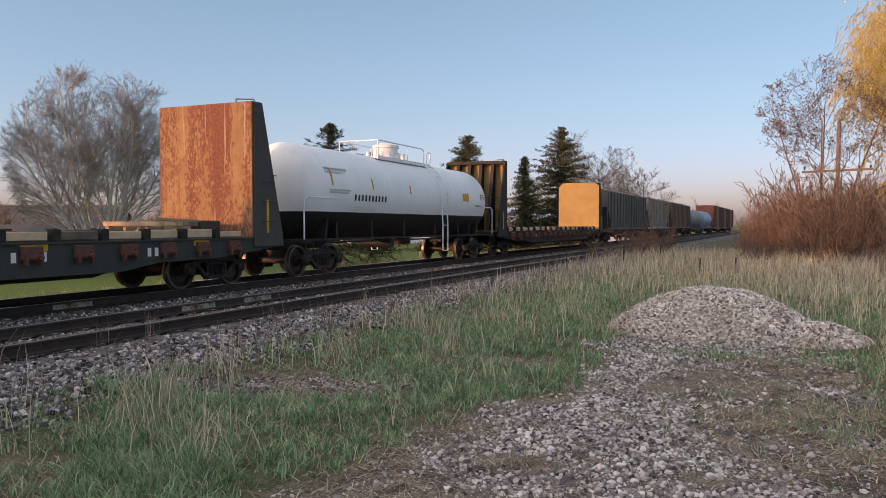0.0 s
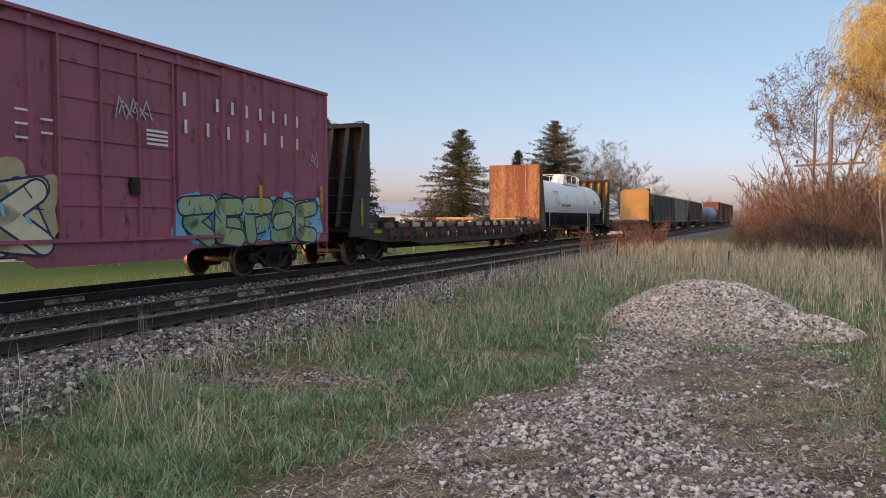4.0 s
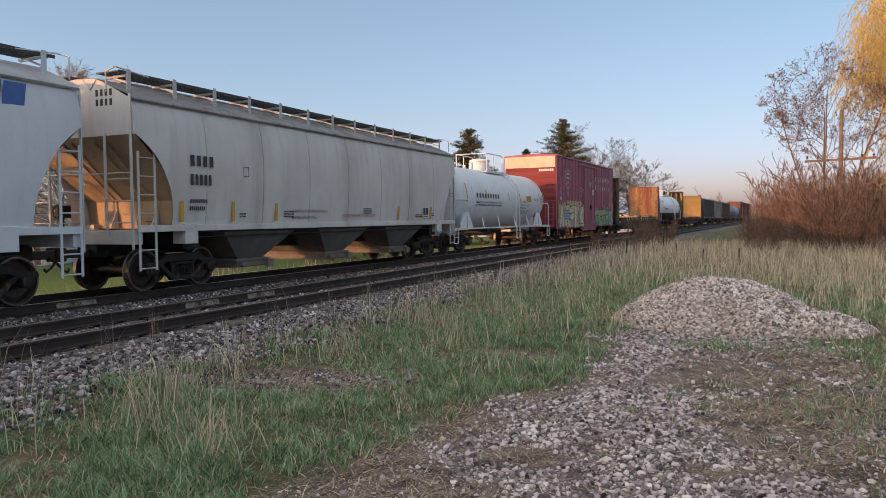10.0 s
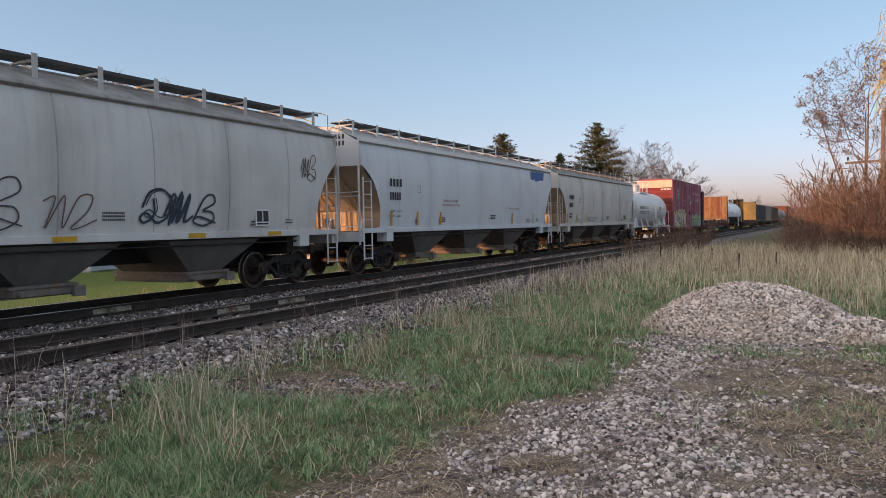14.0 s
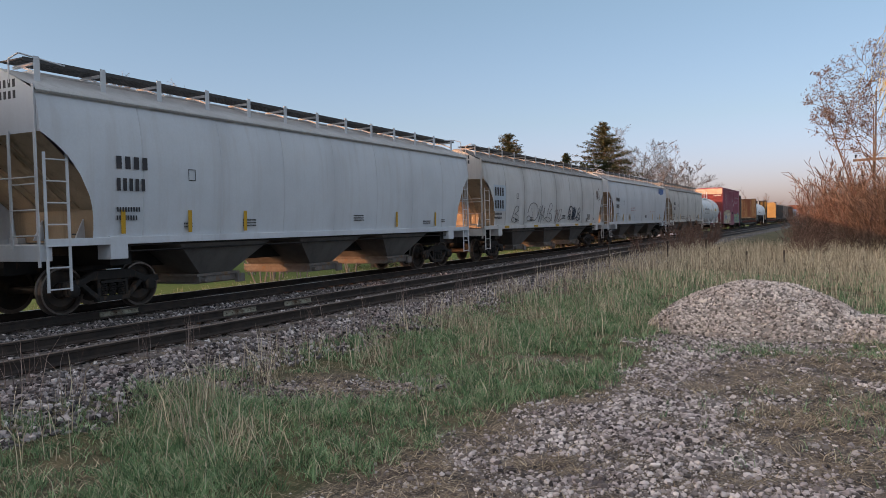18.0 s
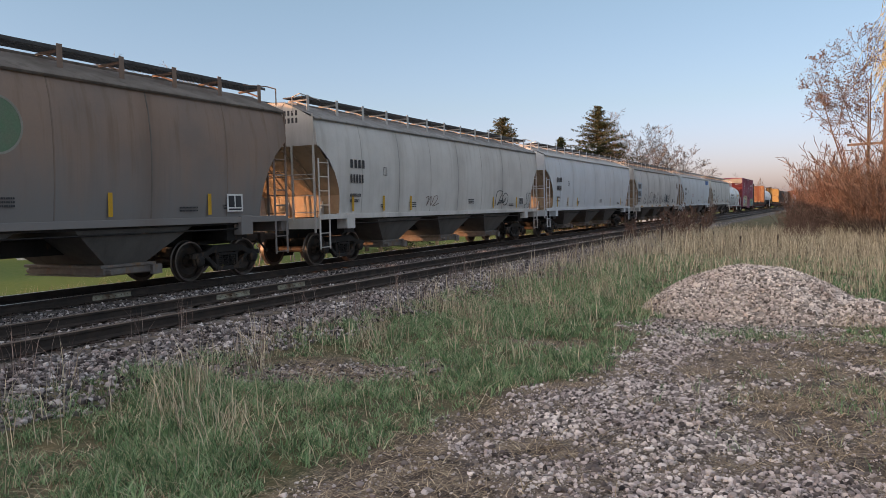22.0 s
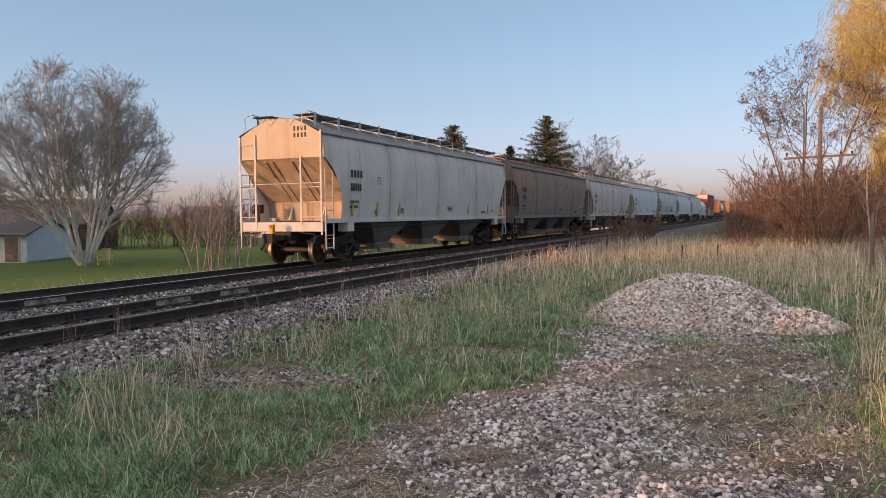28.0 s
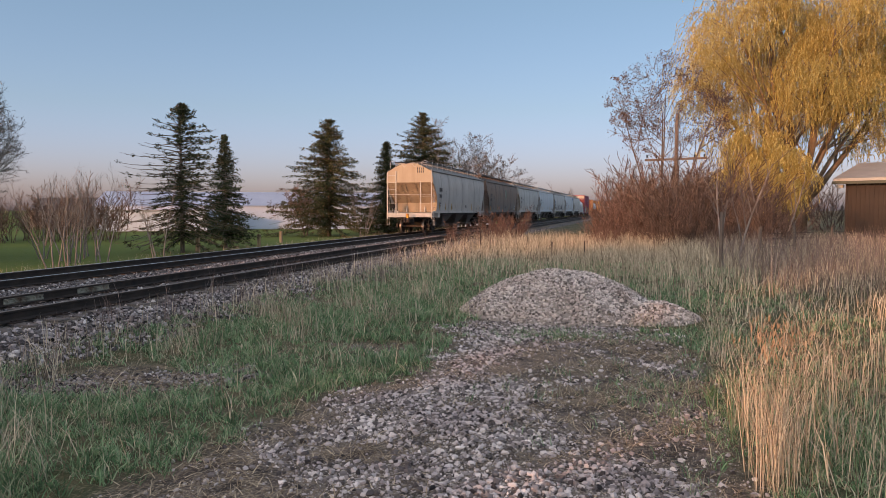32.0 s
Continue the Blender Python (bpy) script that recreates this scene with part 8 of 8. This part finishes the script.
bare_tree("elm", "leafless tree with opening buds over the thicket", 3.6, 61.5, 15.0, 4, ELM_SPEC, BARK_DARK, BARK_BROWN, 44, 0.42, 0.11, 0.014, buds=BUD, within=(9.5, 4.9, 4.9))
for k, (x, y, top) in enumerate(((-31.1, 36.8, 4.0), (-33.0, 41.0, 4.4), (-29.5, 44.5, 3.0), (-36.5, 47.0, 4.6), (-31.5, 38.6, 3.4), (-34.6, 42.2, 3.9), (-31.6, 41.6, 3.6), (-35.4, 44.6, 3.2), (-31.8, 91.6, 5.5), (-38.0, 44.0, 2.8), (-30.2, 88.0, 4.2), (-52.0, 60.0, 4.6), (-46.5, 57.0, 4.0))):
    bare_tree("sapling", "thin leafless sapling on the bank", x, y, top, 3, SAPLING, BARK_GREY, BARK_BROWN if k % 2 else BARK_GREY, 50 + k, 0.35, 0.05)
willow(14.3, 66.4, 22.5, 61, "large weeping willow with yellow spring shoots", 0.8, 13, (0.15, 1.0), (11.6, 10.4, 11.4), 4.2)
willow(10.2, 59.5, 6.9, 62, "low yellow-green willow before a larger one", 0.2, 6, (0.25, 0.9), None, 3.4)
for k, (x, y, s) in enumerate(((13.5, 78, 5.0), (16.0, 80, 5.5), (18.5, 77, 4.5), (21.0, 82, 6.0), (11.0, 81, 5.5), (15.0, 86, 6.5), (24.0, 88, 7.0), (12.3, 75.0, 3.6))):
    shrub("hedge_shrub", x, y, s, k * 57, "leafless brown shrub behind the shed", BARK_BROWN, 11, k % 4, 0.55)
bare_tree("sapling", "pale slender sapling before the willow", 7.2, 38.0, 4.6, 2, SAPLING, BARK_GREY, BARK_GREY, 71, 0.3, 0.06)
bare_tree("sapling", "pale slender sapling at the fence", 3.9, 27.5, 3.4, 2, SAPLING, BARK_GREY, BARK_GREY, 72, 0.25, 0.05)
r = random.Random(77)
for k in range(78):
    y = 37 + 33 * r.random() ** 1.1
    b = -0.022 + 0.225 * r.random() ** 1.15
    x = b * y
    rise = float(np.interp(b, [-0.03, 0.0, 0.035, 0.07, 0.13, 0.2], [-0.012, 0.035, 0.066, 0.082, 0.068, 0.03]))
    size = (rise * y + 2.0) / 1.12 * (1.0 - 0.6 * r.random() ** 1.2)
    red = b < 0.06 and y < 52
    shrub("thicket_shrub", x, y, size, r.uniform(0, 360), "tall leafless reddish shrub in the thicket" if red else "tall leafless brown shrub in the thicket", BARK_RED if red else BARK_BROWN, 17, k % 5 + (10 if red else 0), 0.45)
for k, (x, y, s) in enumerate(((-6.2, 39.0, 1.7), (-5.9, 43.0, 2.1), (-6.6, 48.0, 1.8), (-7.3, 35.0, 1.2))):
    shrub("roadside_shrub", x, y, s, k * 70, "low red-twigged shrub beside the track", BARK_RED, 24, 20 + k % 2, 0.5)
# the brown woods beyond the lawn and along the horizon
for k in range(36):
    f = r.random()
    shrub("hedge_shrub", -80 + 27 * f + r.uniform(-6, 2), 30 + 42 * f + r.uniform(-3, 6), r.uniform(3.5, 6.8), r.uniform(0, 360), "leafless brown shrub in a tall hedge by the lawn", BARK_BROWN, 11, k % 4, 0.55)
for k in range(22):
    y = r.uniform(70, 150)
    x = -62 - 0.62 * y + r.uniform(-14, 14)
    shrub("hedge_shrub", x, y, r.uniform(3.0, 5.5), r.uniform(0, 360), "leafless brown shrub at the edge of the lawn", BARK_BROWN, 11, k % 4, 0.55)
for k in range(26):
    x, y = r.uniform(-75, 40), r.uniform(230, 330)
    if -26 < x < 0:
        y += 90
    shrub("far_shrub", x, y, r.uniform(7, 13), r.uniform(0, 360), "far leafless trees in haze", BARK_BROWN, 10, k % 4, 0.55)
# unseen evergreens added towards the sun, to shade the drive and field
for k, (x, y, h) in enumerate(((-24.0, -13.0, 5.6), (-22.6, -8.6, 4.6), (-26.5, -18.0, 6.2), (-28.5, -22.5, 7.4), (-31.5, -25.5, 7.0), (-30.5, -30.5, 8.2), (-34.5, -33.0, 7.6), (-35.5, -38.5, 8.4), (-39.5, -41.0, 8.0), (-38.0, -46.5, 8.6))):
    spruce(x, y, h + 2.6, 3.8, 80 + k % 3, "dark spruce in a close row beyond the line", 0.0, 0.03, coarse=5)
# added unseen hedge; its low trees let sun onto the heap and clumps
for k in range(15):
    spruce(-20.2 - 0.2 * k, 0.5 - 3.0 * k, (5.2 if k == 0 else 7.0 if k < 4 else 8.2 if k < 8 else 4.0 if k == 8 else 8.4 if k == 9 else 5.5 if k < 12 else 7.6) + 0.25 * (k % 3), 3.0, 83 + k % 2, "young dark spruce in a hedge beyond the line", 0.0, 0.02, coarse=5)
# five more unseen spruces, added to keep the sun off the birch
for k in range(5):
    spruce(-66.4 + 3.45 * k, 18.4 - 2.05 * k, 16.0 + (k % 2), 4.6, 85 + k % 2, "tall dark spruce in a windbreak beside the lawn", 0.0, 0.02, coarse=5)

# ---- buildings, pole, fence ----
SIDING_BLUE = surface("pale_blue_siding", (0.6, 0.69, 0.8), (0.54, 0.62, 0.72), scale=1.5, rough=0.7)
SIDING_WHITE = surface("white_siding", (0.66, 0.66, 0.64), (0.58, 0.58, 0.56), scale=1.5, rough=0.7)
SHINGLE = surface("dark_shingles", (0.075, 0.07, 0.07), (0.11, 0.1, 0.1), scale=4, rough=0.9)
TAN_WALL = surface("tan_siding", (0.2, 0.175, 0.155), (0.16, 0.14, 0.125), scale=1.0, rough=0.8)
METAL_WALL = surface("pale_metal_cladding", (0.47, 0.56, 0.72), (0.42, 0.51, 0.67), scale=0.3, rough=0.5)
BROWN_METAL = surface("brown_metal_cladding", (0.035, 0.026, 0.023), (0.05, 0.036, 0.03), scale=1.0, rough=0.6)
ROOF_METAL = surface("pale_roof_metal", (0.44, 0.42, 0.4), (0.37, 0.355, 0.34), scale=0.8, rough=0.5)
PANE = surface("window_pane", (0.03, 0.035, 0.04), (0.05, 0.055, 0.06), rough=0.1, bump=0.0)


def gabled(name, label, category, at, w, d, eave, ridge, wall, roof, siding=0.0, side=None):
    """A house: w along its ridge (x), d across (y), its floor at z 0. Front is -y."""
    t = tagged(new(name), label, category)
    t.matrix_basis = at
    g = Geo().box(-w / 2, w / 2, -d / 2, d / 2, -0.4, eave)
    part("wall", g, wall, t)
    for s in (-1, 1):
        part("gable", Geo().prism([(-d / 2, eave), (d / 2, eave), (0, ridge)], "x", s * w / 2 - 0.1, s * w / 2 + 0.1), side or wall, t)
    if siding:
        z = 0.1
        while z < eave - 0.05:
            for s in (-1, 1):
                part("siding_board", Geo().box(-w / 2, w / 2, s * d / 2 - 0.02, s * d / 2 + 0.02, z, z + siding * 0.9), wall, t)
                part("siding_board", Geo().box(s * w / 2 - 0.12, s * w / 2 + 0.12, -d / 2, d / 2, z, z + siding * 0.9), side or wall, t)
            z += siding
    for s in (-1, 1):
        o = 0.35
        k = (ridge - eave) / (d / 2)
        g = Geo().prism([(s * (d / 2 + o), eave - k * o), (0, ridge), (0, ridge + 0.12), (s * (d / 2 + o), eave - k * o + 0.12)], "x", -w / 2 - o, w / 2 + o)
        part("roof", g, roof, t)
    return t


def opening(parent, name, x, y, z, w, h, face, glass, trim):
    """A window or door set on a wall; face: the way it looks."""
    dx, dy = face
    g = Geo()
    a, b = (0.06, w / 2) if dx else (w / 2, 0.06)
    g.box(x - a, x + a, y - b, y + b, z, z + h)
    o = part(name, g, trim, parent)
    g = Geo()
    a, b = (0.08, w / 2 - 0.08) if dx else (w / 2 - 0.08, 0.08)
    g.box(x - a, x + a, y - b, y + b, z + 0.08, z + h - 0.08)
    part("pane" if name == "window" else "leaf", g, glass, o)


LAWN = -1.8
garage = gabled("garage", "small white garage with pale blue gable siding and dark roof", "garage", pose(-55.4, 43.2, LAWN, 0, 0, 20), 6.2, 6.6, 2.15, 3.2, SIDING_WHITE, SHINGLE, 0.2, SIDING_BLUE)
opening(garage, "door", 2.1, -3.35, 0.0, 1.2, 2.0, (0, -1), OLDWOOD, SIDING_WHITE)
for x in (-1.6, 0.4):
    opening(garage, "window", x, -3.35, 0.7, 0.8, 1.1, (0, -1), PANE, SIDING_WHITE)
    for d in (-0.55, 0.55):
        part("shutter", Geo().box(x + d - 0.16, x + d + 0.16, -3.4, -3.33, 0.65, 1.85), DARKWOOD, garage, "dark shutter")
barn = gabled("barn", "low dark brown barn behind bare trees", "barn", pose(-74.0, 60.5, LAWN, 0, 0, 30), 15, 9, 2.9, 5.4, DARKWOOD, SHINGLE)
opening(barn, "door", -3.0, -4.55, 0.0, 2.6, 2.3, (0, -1), OLDWOOD, DARKWOOD)
for k, (x, y, w, turn, tint) in enumerate(((-100.0, 128.0, 20, 8, TAN_WALL), (-128, 112, 16, 20, TAN_WALL), (-150, 95, 14, 30, SIDING_WHITE))):
    h = gabled("house", "low tan house behind bare trees" if tint is TAN_WALL else "white house behind bare trees", "house", pose(x, y, LAWN, 0, 0, turn), w, 8, 3.4, 5.6, tint, SHINGLE)
    for j in range(4):
        opening(h, "window", -w / 2 + 2 + j * (w - 4) / 3, -4.05, 1.2, 1.2, 1.2, (0, -1), PANE, SIDING_WHITE)
# long warehouse
wx, wy, wt = -57.0, 131.0, 24.0
ware = tagged(new("warehouse"), "long pale metal-clad warehouse beyond the lawn", "warehouse")
ware.matrix_basis = pose(wx, wy, LAWN, 0, 0, wt)
part("wall", Geo().box(-34, 34, -9, 9, -0.5, 4.1), METAL_WALL, ware)
g = Geo().prism([(-9.4, 4.05), (9.4, 4.05), (0, 6.6)], "x", -34.4, 34.4)
part("roof", g, surface("grey_blue_roof", (0.36, 0.43, 0.55), (0.32, 0.38, 0.5), scale=0.4, rough=0.6), ware)
wing = tagged(new("warehouse"), "low white metal-clad wing of a warehouse", "warehouse")
wing.matrix_basis = pose(-70.5, 105.5, LAWN, 0, 0, 32)
part("wall", Geo().box(-7.5, 7.5, 0, 9, -0.5, 3.1), surface("white_metal_cladding", (0.62, 0.68, 0.76), (0.55, 0.61, 0.69), scale=0.3, rough=0.5), wing)
part("roof", Geo().box(-7.8, 7.8, -0.3, 9.3, 3.1, 3.35), ROOF_METAL, wing)
# dark shed behind the fence
shed = tagged(new("shed"), "dark brown ribbed metal shed with a pale roof edge", "shed")
shed.matrix_basis = pose(16.6, 61.6, -0.45, 0, 0, -33)
part("wall", Geo().box(0, 14, 0, 10, -0.3, 3.9), BROWN_METAL, shed)
for k in range(47):
    part("wall_rib", Geo().box(k * 0.3, k * 0.3 + 0.1, -0.05, 0.0, 0, 3.9), BROWN_METAL, shed)
for k in range(33):
    part("wall_rib", Geo().box(-0.05, 0.0, k * 0.3, k * 0.3 + 0.1, 0, 3.9), BROWN_METAL, shed)
part("roof", Geo().prism([(-0.7, 4.3), (-0.7, 4.0), (10.7, 4.0), (10.7, 4.3), (5, 5.7)], "x", -0.7, 14.7), ROOF_METAL, shed, "pale metal roof")
part("fascia", Geo().box(-0.75, 14.7, -0.78, -0.7, 3.88, 4.1), surface("dull_green_trim", (0.1, 0.11, 0.085), (0.08, 0.085, 0.07)), shed, "dull green fascia")
part("lamp", Geo().box(-0.55, -0.1, -0.4, -0.1, 3.6, 3.85), SIDING_WHITE, shed, "pale lamp box under the eave")

pole = tagged(new("utility_pole"), "old wooden pole with one crossarm in the thicket", "utility pole")
pole.location = (3.76, 51.87, -0.5)
part("post", Geo().rod((0, 0, -0.4), (0.05, 0, 8.3), 0.16, 10, 0.11), OLDWOOD, pole)
part("crossarm", Geo().beam((-1.95, 0.2, 5.3), (1.95, 0.2, 5.4), 0.12, 0.14), OLDWOOD, pole)
for x in (-1.0, 1.0):
    part("brace", Geo().beam((0, 0.2, 4.65), (x * 0.7, 0.2, 5.3), 0.05, 0.03), RUSTY, pole)
for x in (-1.8, -1.2, 1.2, 1.8):
    part("insulator", Geo().lathe([(0, 0.03), (0.12, 0.05), (0.16, 0.07), (0.22, 0.04)], "z", 8, (x, 0.2, 5.43)), PANE, pole)

fence = tagged(new("fence"), "wire fence on weathered wooden posts", "fence")
r = random.Random(5)
posts = []
for k in range(9):
    x, y = 5.2 + 1.5 * k + r.uniform(-0.5, 0.5), 30.5 + 1.7 * k
    h = r.uniform(0.8, 1.5)
    z = float(height(x, y))
    part("post", Geo().rod((x, y, z - 0.3), (x + r.uniform(-0.06, 0.06), y, z + h), r.uniform(0.035, 0.075), 7), OLDWOOD, fence)
    posts.append((x, y, z))
for h in (0.25, 0.55, 0.85, 1.05):
    part("wire", Geo().pipe([(x, y, z + h) for x, y, z in posts], 0.008, 4), RUSTY, fence)
for k, (x, y, h, w) in enumerate(((-5.81, 33.2, 1.0, 0.035), (-5.2, 40.5, 0.9, 0.035), (-6.9, 27.5, 0.9, 0.02), (3.37, 25.76, 1.9, 0.06), (-2.4, 30.0, 0.7, 0.03), (-1.2, 31.5, 0.7, 0.03), (-4.1, 36.5, 0.6, 0.03))):
    o = tagged(new("fence_post"), "thin rusty post standing alone in dry grass", "fence post", "lone posts")
    o.location = (x, y, float(height(x, y)))
    part("shaft", Geo().rod((0, 0, -0.2), (0.02, 0, h), w, 6), RUSTY if w < 0.05 else OLDWOOD, o)
for x, y in ((-31.4, 62.6), (-32.1, 53.6), (-33.2, 71.0)):
    o = tagged(new("wooden_post"), "short orange-brown wooden post on the lawn", "post", "lawn posts")
    o.location = (x, y, float(height(x, y)))
    part("shaft", Geo().box(-0.13, 0.13, -0.13, 0.13, -0.2, 1.15), WOOD, o, bevel=0.02)

# a garden chair beside the birch
chair = tagged(new("garden_chair"), "pale yellow plastic garden chair on the lawn", "chair")
chair.matrix_basis = pose(-42.7, 40.6, float(height(-42.7, 40.6)), 0, 0, 30)
CHAIR = surface("pale_yellow_plastic", (0.5, 0.42, 0.2), (0.42, 0.35, 0.16), rough=0.6)
part("seat", Geo().box(-0.35, 0.35, -0.3, 0.35, 0.4, 0.46), CHAIR, chair)
for k in range(5):
    part("back_slat", Geo().box(-0.34 + k * 0.14, -0.22 + k * 0.14, 0.3, 0.36, 0.4, 1.2), CHAIR, chair)
for s in (-1, 1):
    part("armrest", Geo().box(s * 0.4 - 0.06, s * 0.4 + 0.06, -0.35, 0.35, 0.62, 0.67), CHAIR, chair)
    for y in (-0.28, 0.3):
        part("leg", Geo().box(s * 0.38 - 0.04, s * 0.38 + 0.04, y - 0.04, y + 0.04, -0.02, 0.62), CHAIR, chair)
# ---- motion ----
# how far the train has come, second by second
RUN = (0.00, 6.52, 13.05, 19.58, 26.12, 32.67, 39.22, 45.76, 52.35, 59.02, 65.61, 72.00, 78.32, 84.87, 91.58, 98.34, 105.10, 111.84, 118.57, 125.27, 131.94, 138.61, 145.35, 152.04, 158.71, 165.41, 172.11, 178.80, 185.52, 192.17, 198.97, 205.99, 213.13)


def run(t):
    return float(np.interp(t, range(33), RUN))


def motions():
    for car, place in CARS:
        rows = []
        for t in range(33):
            y = RUN[t] + place
            d, s = swing(y)
            rows.append((t, pose(FAR_X + d, y, 0, 0, 0, -math.degrees(math.atan(s)))))
        walk(car, rows)
    for axle, y in AXLES:
        walk(axle, [(k / 10, pose(0, y, WHEEL_R, -math.degrees(run(k / 10) / WHEEL_R) % 360)) for k in range(321)])


motions()
